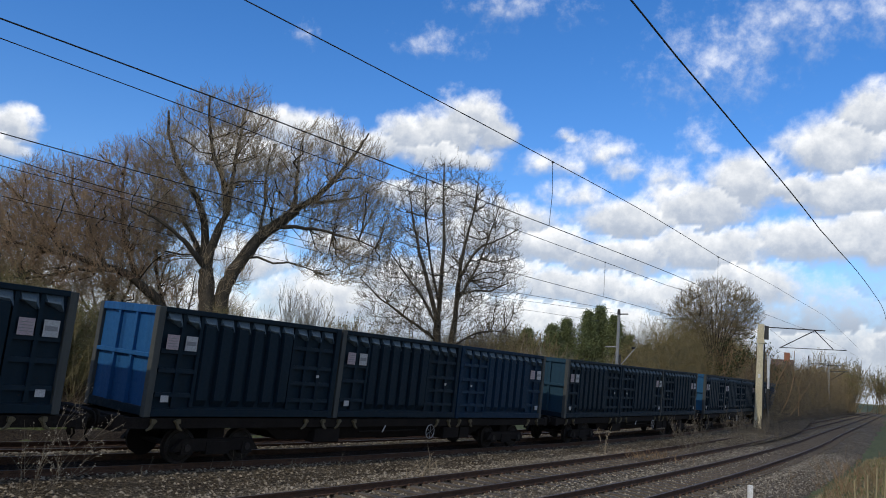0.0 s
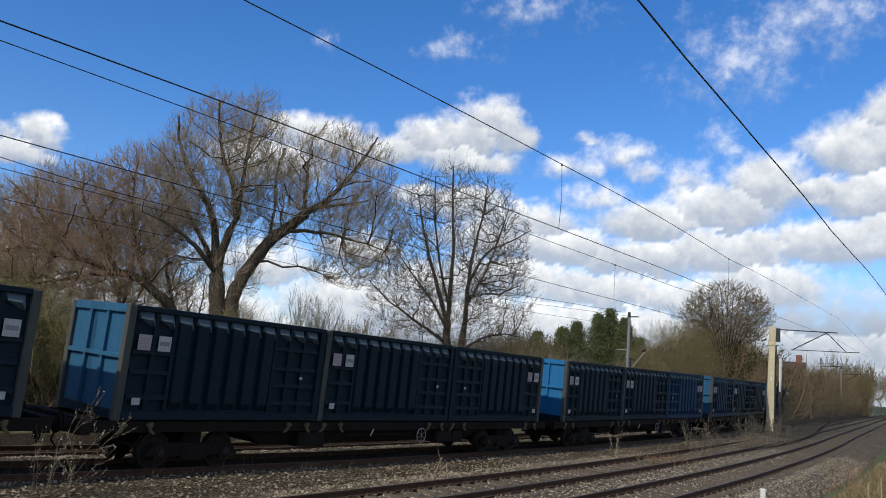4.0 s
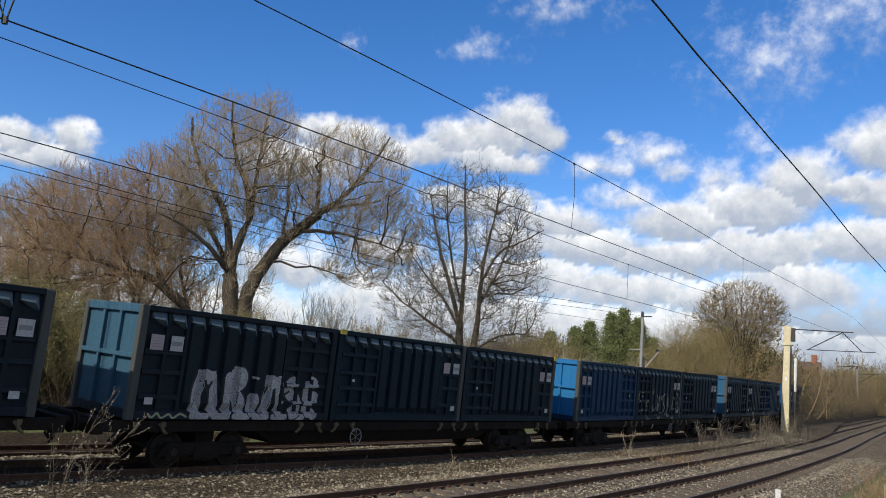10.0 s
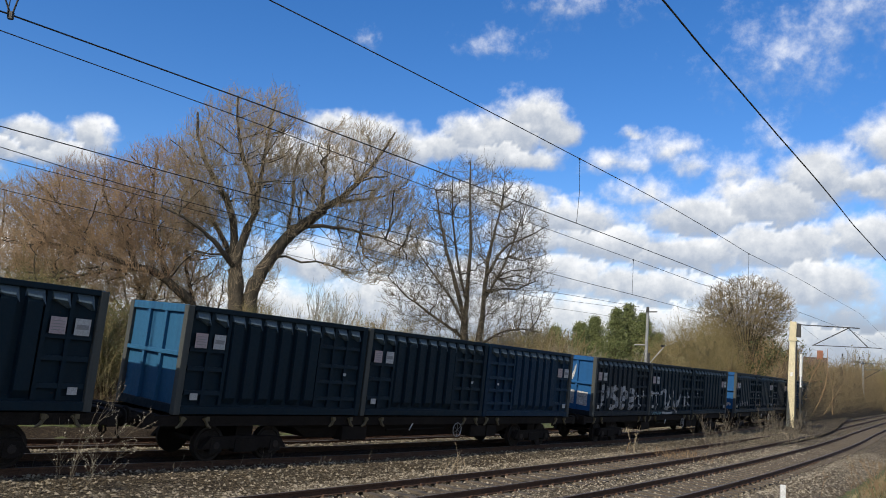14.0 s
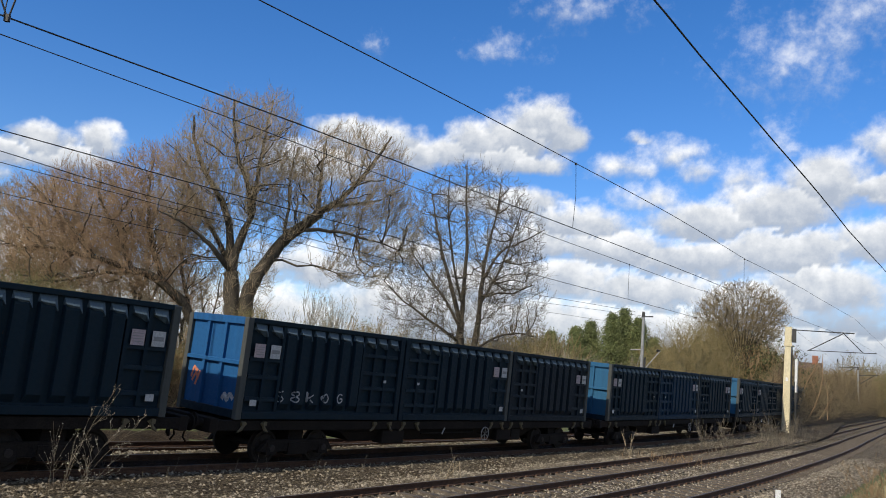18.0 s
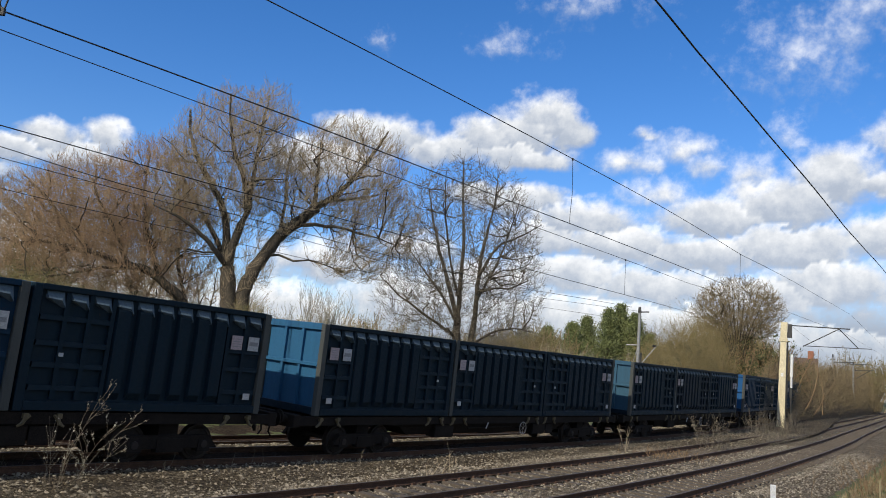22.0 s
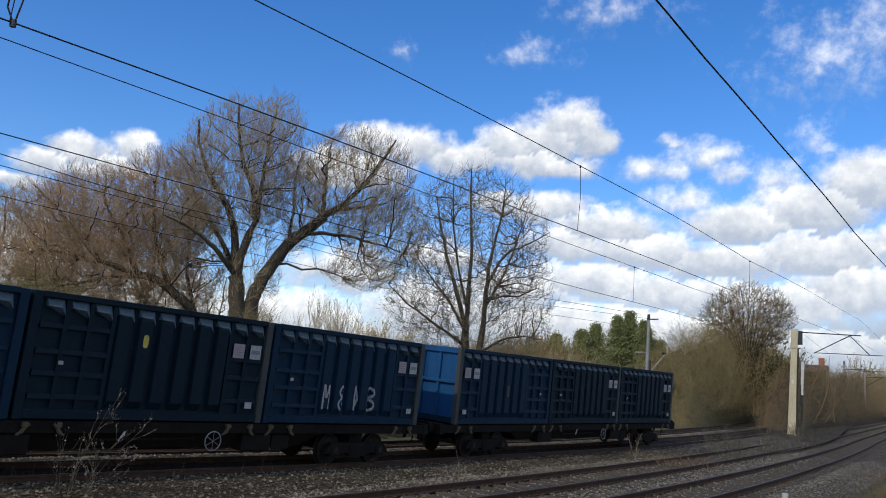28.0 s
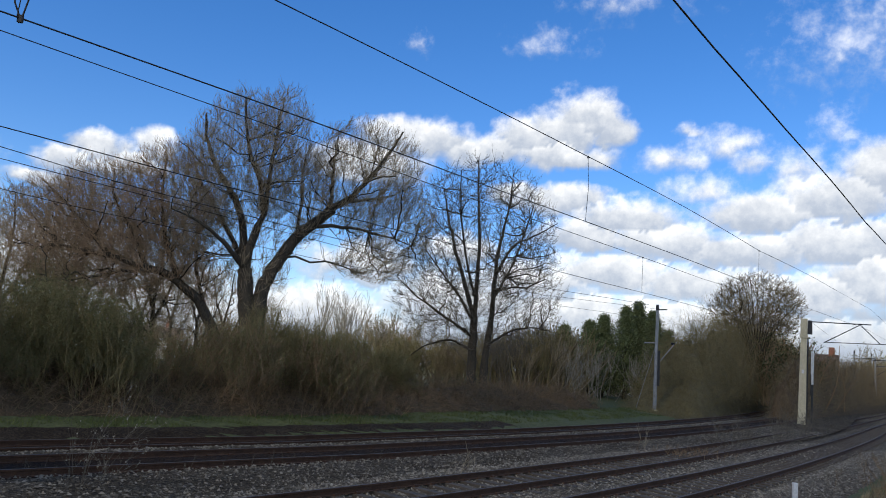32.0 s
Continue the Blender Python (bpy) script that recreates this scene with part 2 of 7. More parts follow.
# ---------------------------------------------------------------- mesh helpers
class Shape:
    """Vertices and faces gathered for one mesh."""

    def __init__(self):
        self.v, self.f = [], []

    def box(self, x0, x1, y0, y1, z0, z1, m=None, taper=0.0):
        c = [(x0, y0, z0), (x1, y0, z0), (x1, y1, z0), (x0, y1, z0),
             (x0 + taper, y0 + taper, z1), (x1 - taper, y0 + taper, z1), (x1 - taper, y1 - taper, z1), (x0 + taper, y1 - taper, z1)]
        return self.hull8(c, m)

    def hull8(self, c, m=None):
        n = len(self.v)
        self.v += [tuple(m @ Vector(p)) for p in c] if m else c
        self.f += [tuple(n + i for i in q) for q in ((3, 2, 1, 0), (4, 5, 6, 7), (0, 1, 5, 4), (1, 2, 6, 5), (2, 3, 7, 6), (3, 0, 4, 7))]
        return self

    def tube(self, pts, radii, sides=6, cap=True):
        """A tapered tube through points."""
        n0 = len(self.v)
        pts = [Vector(p) for p in pts]
        for i, p in enumerate(pts):
            d = pts[min(i + 1, len(pts) - 1)] - pts[max(i - 1, 0)]
            d.normalize()
            a = Vector((1, 0, 0)) if abs(d.x) < 0.8 else Vector((0, 1, 0))
            a = (a - d * a.dot(d)).normalized()
            b = d.cross(a)
            r = radii[i] if isinstance(radii, (list, tuple)) else radii
            for k in range(sides):
                w = 2 * math.pi * k / sides
                self.v.append(tuple(p + a * (r * math.cos(w)) + b * (r * math.sin(w))))
        for i in range(len(pts) - 1):
            for k in range(sides):
                a0, a1 = n0 + i * sides + k, n0 + i * sides + (k + 1) % sides
                self.f.append((a0, a1, a1 + sides, a0 + sides))
        if cap:
            self.f.append(tuple(n0 + k for k in range(sides))[::-1])
            self.f.append(tuple(n0 + (len(pts) - 1) * sides + k for k in range(sides)))
        return self

    def ring(self, centre, axis, radius, thick, sides=20, wire=6):
        """A torus round an axis."""
        axis = Vector(axis).normalized()
        a = Vector((0, 0, 1)) if abs(axis.z) < 0.8 else Vector((1, 0, 0))
        a = (a - axis * a.dot(axis)).normalized()
        b = axis.cross(a)
        n0 = len(self.v)
        for i in range(sides):
            w = 2 * math.pi * i / sides
            out = a * math.cos(w) + b * math.sin(w)
            for k in range(wire):
                q = 2 * math.pi * k / wire
                self.v.append(tuple(Vector(centre) + out * (radius + thick * math.cos(q)) + axis * (thick * math.sin(q))))
        for i in range(sides):
            for k in range(wire):
                j = (i + 1) % sides
                self.f.append((n0 + i * wire + k, n0 + j * wire + k, n0 + j * wire + (k + 1) % wire, n0 + i * wire + (k + 1) % wire))
        return self

    def mesh(self, name, material_, smooth=False):
        me = bpy.data.meshes.new(name)
        me.from_pydata(self.v, [], self.f)
        me.materials.append(material_)
        if smooth:
            me.polygons.foreach_set("use_smooth", [True] * len(me.polygons))
        me.update()
        return me


def bevelled(me, width=0.01):
    bm = bmesh.new()
    bm.from_mesh(me)
    bmesh.ops.bevel(bm, geom=bm.edges[:], offset=width, segments=1, affect="EDGES", profile=0.5)
    bm.to_mesh(me)
    bm.free()
    return me


def part(name, me, parent, label="", m=None, material_=None):
    """One mesh object under a thing; a Shape is turned into a mesh first."""
    if isinstance(me, Shape):
        me = me.mesh(name, material_)
    ob = new(name, me)
    ob.parent = parent
    if m is not None:
        ob.matrix_basis = m
    return tagged(ob, label)


def thing(name, label, category, m=None, group="", kind="", me=None):
    ob = new(name, me)
    if m is not None:
        ob.matrix_basis = m
    return tagged(ob, label, category, group, kind)


def structure(name, me, label="", material_=None, category=""):
    if isinstance(me, Shape):
        me = me.mesh(name, material_)
    return tagged(new(name, me), label, category, "", "structure")

# ---------------------------------------------------------------- ground
def nearest_lat(key, xs, ys):
    """Distance to the right of a line and station along it, for arrays of points."""
    line, pts, mid = LINE_TABLE[key]
    tab = np.array(pts[mid - 500:mid + 700:3])
    tan = np.gradient(tab, axis=0)
    tan /= np.linalg.norm(tan, axis=1, keepdims=True)
    out, at = np.empty(len(xs)), np.empty(len(xs))
    for a in range(0, len(xs), 4000):
        q = np.stack([xs[a:a + 4000], ys[a:a + 4000]], 1)
        d = ((q[:, None, :] - tab[None]) ** 2).sum(2)
        i = d.argmin(1)
        r = q - tab[i]
        t = tan[i]
        out[a:a + 4000] = r[:, 0] * t[:, 1] - r[:, 1] * t[:, 0]
        at[a:a + 4000] = (i * 3 - 500) * LINE_STEP
    return out, at


def ground_height(xs, ys):
    xs, ys = np.asarray(xs, float), np.asarray(ys, float)
    (lt, st), (ln, _) = nearest_lat("train", xs, ys), nearest_lat("near", xs, ys)
    far_side = np.interp(-lt, [0, 1.7, 5.2, 6.0, 7.2, 9.0, 13.0, 40.0, 200.0], [-0.7, -0.7, -0.62, -0.46, -0.36, -0.2, 0.1, 0.2, 0.2])
    far_side = far_side + rise(st) * np.interp(-lt, [0, 8, 40], [1, 1, 0])
    near_side = np.interp(ln, [-9, -5.5, -3.6, 3.3, 4.5, 9.0, 14.0, 40.0], [-0.8, -0.85, -0.9, -0.9, -0.95, 0.1, 0.85, 1.0])
    return np.where(lt < 1.7, far_side, near_side)


def graded(lo, hi, centre, fine, n):
    """Grid lines that are close together round a centre and wide apart far off."""
    u = np.linspace(-1, 1, n)
    g = np.sign(u) * (np.expm1(np.abs(u) * fine) / np.expm1(fine))
    return centre + np.where(g < 0, -g * (lo - centre), g * (hi - centre))


gx, gy = graded(-3800, 3800, 5, 8.0, 240), graded(-3000, 4200, 32, 8.0, 240)
GX, GY = np.meshgrid(gx, gy)
flat = np.stack([GX.ravel(), GY.ravel()], 1)
gz = ground_height(flat[:, 0], flat[:, 1])
rng = np.random.default_rng(4)
gz += rng.normal(0, 0.025, len(gz))
idx = np.arange(240 * 240).reshape(240, 240)
quads = np.stack([idx[:-1, :-1], idx[:-1, 1:], idx[1:, 1:], idx[1:, :-1]], -1).reshape(-1, 4)
me = bpy.data.meshes.new("ground")
me.from_pydata(np.column_stack([flat, gz]).tolist(), [], quads.tolist())
me.materials.append(M_EARTH)
me.polygons.foreach_set("use_smooth", [True] * len(me.polygons))
structure("ground", me, "uneven turf and bare earth beside the railway", category="ground")


def strip(name, key, lats, zs, s0, s1, step, material_, label, jitter=0.012, seed=1):
    """A bed laid along a line: one profile swept, slightly uneven."""
    r = random.Random(seed)
    sh = Shape()
    s = s0
    rows = 0
    while s <= s1:
        st = step if -30 < s < 60 else step * 6
        for lat, z in zip(lats, zs):
            sh.v.append(tuple(along(key, s, lat, z + r.gauss(0, jitter))[0]))
        rows += 1
        s += st
    n = len(lats)
    for i in range(rows - 1):
        for k in range(n - 1):
            a = i * n + k
            sh.f.append((a, a + 1, a + 1 + n, a + n))
    ob = structure(name, sh.mesh(name, material_, True), label, category="ballast")
    return ob


CT, CN = math.sin(TRAIN_CANT), math.sin(NEAR_CANT)
t_lats = [-6.2, -5.5, -5.0, -4.5, -3.9, -3.2, -2.5, -1.9, -1.5, -1.1, -0.6, 0, 0.6, 1.1, 1.6, 2.2, 2.9, 3.6, 4.4]
t_zs = [-0.75, -0.47, -0.43, -0.42, -0.44, -0.44, -0.34, -0.27, -0.28, -0.35, -0.4, -0.4, -0.42, -0.37, -0.41, -0.5, -0.55, -0.58, -0.63]
strip("ballast_far", "train", t_lats, t_zs, -60, 300, 0.5, M_BED_DIRTY, "grey stone ballast bed under two freight lines")
for centre, top, cant in ((0.0, TRAIN_Z - 0.145, TRAIN_CANT), (SIDING_LAT, SIDING_Z - 0.145, 0.0)):
    strip("ballast_stained", "train", [centre + k for k in (-1.15, -0.95, -0.6, 0, 0.6, 0.95, 1.15)], [top + k * math.sin(cant) + d for k, d in ((-1.15, -0.12), (-0.95, -0.02), (-0.6, 0), (0, 0.004), (0.6, 0), (0.95, -0.02), (1.15, -0.12))],
          -60, 300, 0.5, M_BED_RUST, "rust-brown stained ballast between the rails", 0.006, 7)
strip("cinder_edge", "train", [-7.9, -7.6, -7.2, -6.6, -5.9], [-0.36, -0.3, -0.31, -0.36, -0.5], -60, 14, 0.5, M_CINDER, "dark rusty cinder strip between siding and grass", 0.014, 9)
n_lats = [-5.4, -4.6, -4.0, -3.5, -3.0, -2.4, -1.6, -0.8, 0, 0.8, 1.6, 2.4, 3.0, 3.6, 4.4, 5.2]
strip("ballast_near", "near", n_lats,
      [-0.66, -0.58, NEAR_Z - 0.12, NEAR_Z - 0.09] + [NEAR_Z - 0.22 + CN * a for a in (-3.0, -2.4, -1.6)] + [NEAR_Z - 0.19 + CN * a for a in (-0.8, 0, 0.8)]
      + [NEAR_Z - 0.22 + CN * a for a in (1.6, 2.4, 3.0)] + [NEAR_Z - 0.22, NEAR_Z - 0.33, NEAR_Z - 0.5],
      -40, 300, 0.5, M_BED, "grey stone ballast bed under two running lines", seed=2)


# ---------------------------------------------------------------- tracks
def rail_mesh(key, lat, z, s0, s1, shiny):
    prof = [(-0.036, 0), (0.036, 0), (0.036, -0.04), (0.012, -0.055), (0.012, -0.13), (0.07, -0.145), (0.07, -0.159), (-0.07, -0.159), (-0.07, -0.145), (-0.012, -0.13), (-0.012, -0.055), (-0.036, -0.04)]
    sh, s, rows = Shape(), s0, 0
    while s <= s1:
        for a, b in prof:
            sh.v.append(tuple(along(key, s, lat + a, z + b)[0]))
        rows += 1
        s += 1.0 if -40 < s < 80 else 5.0
    n = len(prof)
    for i in range(rows - 1):
        for k in range(n):
            a, b = i * n + k, i * n + (k + 1) % n
            sh.f.append((a, a + n, b + n, b))
    me = sh.mesh("rail", M_RAIL_SIDE)
    me.materials.append(shiny)
    for i in range(0, len(me.polygons), n):
        me.polygons[i].material_index = 1
    return me


def railway_track(key, centre, z, cant, label, s0, s1, seed):
    tr = thing("railway_track", label, "railway track")
    for side in (-1, 1):
        part("rail", rail_mesh(key, centre + side * GAUGE, z + (centre + side * GAUGE) * math.sin(cant), s0, s1, M_RAIL_TOP), tr, "steel rail with a worn head")
    box = Shape().box(-0.125, 0.125, -1.25, 1.25, -0.2, -0.0, taper=0.012).mesh("sleeper", M_SLEEPER)
    chairs = Shape()
    r = random.Random(seed)
    far = Shape()
    s = -24.0
    while s < 90:
        p, h = along(key, s, centre, z - 0.16 + centre * math.sin(cant))
        m = Matrix.Translation(p) @ pose(0, 0, 0, 0, 0, math.degrees(math.pi / 2 - h) + r.uniform(-0.6, 0.6)) @ pose(0, 0, 0, math.degrees(-cant))
        if s < 48:
            part("sleeper", box, tr, "", m)
            if s < 30:
                for side in (-1, 1):
                    for k in (-1, 1):
                        chairs.box(-0.07, 0.07, side * GAUGE + k * 0.1 - 0.035, side * GAUGE + k * 0.1 + 0.035, 0.0, 0.05, m, taper=0.01)
        else:
            far.box(-0.125, 0.125, -1.25, 1.25, -0.2, 0.0, m)
        s += 0.68
    tagged(part("sleeper_run", far, tr, "distant sleepers", None, M_SLEEPER), kind="stuff")
    tagged(part("ironwork", chairs, tr, "rusty rail fastenings", None, M_RAIL_SIDE), kind="stuff")
    return tr


railway_track("train", 0.0, TRAIN_Z, TRAIN_CANT, "rusty-sided freight track on grey ballast", -60, 300, 1)
railway_track("train", SIDING_LAT, SIDING_Z, 0.0, "disused rusty siding track sunk in dirty ballast", -60, 300, 4)
railway_track("near", -TRACK_GAP / 2, NEAR_Z, NEAR_CANT, "running line with worn rail heads on stone ballast", -40, 300, 2)
railway_track("near", TRACK_GAP / 2, NEAR_Z, NEAR_CANT, "running line with polished rails on stone ballast", -40, 300, 3)

# ---------------------------------------------------------------- clouds
def fractal(x, y, z, rough=0.9, gain=2.1, octaves=4):
    """Fractal noise over arrays."""
    return np.array([noise.fractal(Vector(p), rough, gain, octaves) for p in zip(x.ravel(), y.ravel(), np.full(x.size, z))]).reshape(x.shape)


def heap_field(a, e, groups):
    """Thickness and light of cumulus heaps (bearing, height, half width, half height): crests are white, undersides grey."""
    wa = a + 0.75 * fractal(a * 0.35, e * 0.5, 1.0) + 0.3 * fractal(a * 1.3, e * 1.7, 5.0, 0.8, 2.2, 3)
    we = e + 0.5 * fractal(a * 0.35, e * 0.5, 9.0) + 0.22 * fractal(a * 1.3, e * 1.7, 13.0, 0.8, 2.2, 3)
    dens, lit = np.full(a.shape, -1.0), np.full(a.shape, 0.5)
    for thick, heaps in groups:
        for x, y, w, h in heaps:
            v = (we - y) / h
            # flat bases, domed tops
            d = thick * (1.0 - np.sqrt(((wa - x) / w) ** 2 + (v * np.where(v < 0, 1.25, 1.0)) ** 2))
            lit = np.where(d > dens, 0.63 + 0.42 * v + 0.3 * (1 - thick), lit)
            dens = np.maximum(dens, d)
    return dens, lit


def cloud_plan():
    """The heaps of cumulus in front, group by group."""
    a, e = np.meshgrid(np.arange(-52, 52.01, 0.22), np.arange(-0.6, 36, 0.22))
    left = [(-24.4, 12.8, 2.2, 1.5), (-21.2, 13.3, 1.8, 1.5), (-26.4, 11.6, 2.3, 1.1), (-22.9, 11.9, 3.5, 1.2), (-28.2, 10.3, 2.6, 1.0)]
    great = [(10.1, 18.2, 3.2, 2.4), (8.5, 17.2, 3.6, 2.3), (11.8, 17.6, 1.8, 2.3), (5.6, 16.8, 2.8, 1.8), (3.5, 15.9, 2.7, 1.4),
             (-4.2, 16.3, 2.9, 1.7), (-1.2, 16.2, 3.5, 1.8), (1.4, 15.5, 2.7, 1.4), (8.2, 15.6, 4.7, 1.3), (-6.1, 14.1, 5.2, 1.9)]
    puffs = [(17.4, 17.4, 0.9, 0.8), (19.9, 16.2, 3.0, 1.4), (16.3, 15.4, 2.7, 1.2), (21.6, 15.2, 1.8, 0.9), (18.6, 13.2, 2.9, 1.4), (24.8, 14.6, 1.9, 1.6), (28.9, 14.8, 2.5, 1.2)]
    wisps = [(6.9, 23.2, 2.0, 0.9), (-3.2, 22.9, 0.8, 0.7), (12.3, 26.2, 3.6, 1.0), (27.6, 22.2, 3.6, 2.6), (30.0, 23.6, 3.4, 2.2), (26.8, 17.4, 0.9, 1.3), (27.8, 16.6, 0.9, 0.6), (32.8, 24.5, 4.5, 2.4), (38.4, 24.6, 3.7, 1.9)]
    bank = [(8.7, 12.4, 4.0, 1.6), (5.4, 12.5, 2.4, 1.3), (12.9, 11.2, 5.2, 1.7), (22.4, 11.6, 4.9, 1.9), (26.9, 12.5, 4.8, 2.4), (30.0, 14.2, 3.2, 2.7),
            (16.1, 9.5, 5.6, 1.9), (10.5, 9.8, 4.8, 1.7), (21.7, 8.9, 6.0, 1.9), (27.6, 9.6, 6.0, 2.3), (29.5, 7.2, 5.4, 2.7)]
    side = [(35.7, 16.3, 4.5, 2.5), (37.9, 18.3, 2.9, 2.3), (32.9, 13.8, 3.3, 1.3), (36.4, 13.3, 5.8, 2.1), (34.7, 10.2, 6.6, 2.1), (38.3, 10.6, 5.0, 2.9), (44, 12, 6, 4)]
    low = [(18.8, 6.7, 6.8, 2.0), (12.2, 7.3, 6.0, 2.0), (7.0, 6.2, 6.2, 2.1), (24.9, 6.2, 6.8, 2.0), (-8.8, 2.8, 7.6, 3.1), (0.9, 4.4, 6.8, 3.1), (-5.9, 6.7, 5.2, 1.9),
           (1.5, 8.4, 3.9, 1.4), (-18.8, 2.4, 8.5, 3.6), (-26.1, 4.3, 6.8, 3.9), (9.2, 4.0, 8.5, 2.7), (18.9, 4.0, 9.3, 2.4), (-38, 10, 8, 4), (-44, 20, 5, 2)]
    dens, lit = heap_field(a, e, ((1.0, left), (1.0, great), (0.42, puffs), (0.13, wisps), (1.0, bank), (1.0, side), (0.9, low)))
    haze = 0.9 * (1 - e / np.interp(a, [2, 12], [5.0, 8.5]))
    return a, e, np.maximum(dens, haze), lit


def cloud_mesh(name, a, e, dens, lit, label):
    """A piece of the far shell of cumulus: thickness and brightness per vertex, broken up by noise in the material."""
    AZ, EL = np.radians(a), np.radians(e)
    verts = np.stack([np.sin(AZ) * np.cos(EL), np.cos(AZ) * np.cos(EL), np.sin(EL)], -1).reshape(-1, 3)
    me = bpy.data.meshes.new(name)
    rows, cols = a.shape
    idx = np.arange(rows * cols).reshape(rows, cols)
    quads = np.stack([idx[:-1, :-1], idx[1:, :-1], idx[1:, 1:], idx[:-1, 1:]], -1).reshape(-1, 4)
    me.from_pydata((verts * 3600).tolist(), [], quads.tolist())
    for key, val in (("cloud_mass", dens), ("cloud_lit", np.clip(lit, 0, 1))):
        me.attributes.new(key, "FLOAT", "POINT").data.foreach_set("value", val.ravel().astype(np.float32))
    me.polygons.foreach_set("use_smooth", [True] * len(me.polygons))
    me.materials.append(M_CLOUD)
    return tagged(new(name, me), label, "clouds", "", "structure")


def cloud_material():
    m = bpy.data.materials.new("cloud")
    m.use_nodes = True
    nt = m.node_tree
    nt.nodes.remove(nt.nodes["Principled BSDF"])
    den, li = node(m, "Attribute"), node(m, "Attribute")
    den.attribute_name, li.attribute_name = "cloud_mass", "cloud_lit"
    fine = noisy(m, 0.012, 9.0, 0.62)
    fine_n = node(m, "MapRange")
    fine_n.inputs[1].default_value, fine_n.inputs[2].default_value, fine_n.inputs[3].default_value, fine_n.inputs[4].default_value = 0.25, 0.75, -0.17, 0.17
    total = node(m, "Math")
    links(m, (fine, fine_n.inputs[0]), (den.outputs["Fac"], total.inputs[0]), (fine_n.outputs[0], total.inputs[1]))
    alpha = node(m, "MapRange")
    alpha.interpolation_type = "SMOOTHSTEP"
    alpha.inputs[1].default_value, alpha.inputs[2].default_value, alpha.inputs[4].default_value = -0.1, 0.5, 0.97
    links(m, (total.outputs[0], alpha.inputs[0]))
    bright, half = node(m, "Math"), node(m, "Math")
    half.operation, half.inputs[1].default_value = "MULTIPLY", 1.1
    links(m, (fine_n.outputs[0], half.inputs[0]), (li.outputs["Fac"], bright.inputs[0]), (half.outputs[0], bright.inputs[1]))
    col = ramp(m, bright.outputs[0], ((0.1, (0.36, 0.425, 0.54)), (0.5, (0.54, 0.6, 0.7)), (0.75, (0.83, 0.86, 0.9)), (1.0, (1.2, 1.2, 1.2))))
    em = node(m, "Emission", Strength=1.0)
    tr = node(m, "BsdfTransparent")
    mix = node(m, "MixShader")
    links(m, (col, em.inputs[0]), (alpha.outputs[0], mix.inputs[0]), (tr.outputs[0], mix.inputs[1]), (em.outputs[0], mix.inputs[2]), (mix.outputs[0], nt.nodes["Material Output"].inputs["Surface"]))
    return m


def sky_behind():
    """The same broken cumulus all round and overhead; drifting, it crosses the sun."""
    A, E = np.meshgrid(np.arange(52, 308.1, 0.8), np.arange(-0.6, 76, 0.8))
    big = np.array([noise.fractal(Vector((math.sin(radians(x)) * math.cos(radians(y)) * 5, math.cos(radians(x)) * math.cos(radians(y)) * 5, math.sin(radians(y)) * 6 + 3)), 0.9, 2.0, 3) for x, y in zip(A.ravel(), E.ravel())]).reshape(A.shape)
    dens = np.clip(big + 0.32, -0.7, 0.6)
    dens = np.maximum(dens, 1 - E / 7)
    # a thin veil round the sun with a gap that passes before it
    veil = np.sqrt(((A - 222.4) / 9.0) ** 2 + ((E - 38) / 6.0) ** 2)
    gap = np.sqrt(((A - 222.1) / 1.6) ** 2 + ((E - 38) / 6.0) ** 2)
    dens = np.where(veil < 1, np.minimum(np.clip(0.55 * (gap - 1.0), -1.0, 1.0), np.interp(A, [218.5, 219.1, 219.6, 220.0, 223.4, 224.8], [0.32, 0.36, 0.31, 0.18, 0.22, 0.28])), dens)
    return A, E, dens, np.clip(0.42 + 0.3 * big, 0, 1) * np.interp(E, [22, 50], [1.0, 0.5])


M_CLOUD = cloud_material()
CLOUDS = [cloud_mesh("cloud_backdrop", *cloud_plan(), "white cumulus clouds with grey undersides over blue sky"),
          cloud_mesh("cloud_backdrop", *sky_behind(), "broken white cumulus clouds all round the sky")]

# ---------------------------------------------------------------- wagons and containers
PITCH, BOX_L, BOX_W, BOX_Z, BOX_H, WAGON_GAP = 6.053, 5.985, 1.25, 0.95, 2.517, 1.85
DECK = BOX_Z - TRAIN_Z
WAGON_PITCH = 3 * PITCH + WAGON_GAP
WAGON_MID = 1.5 * PITCH


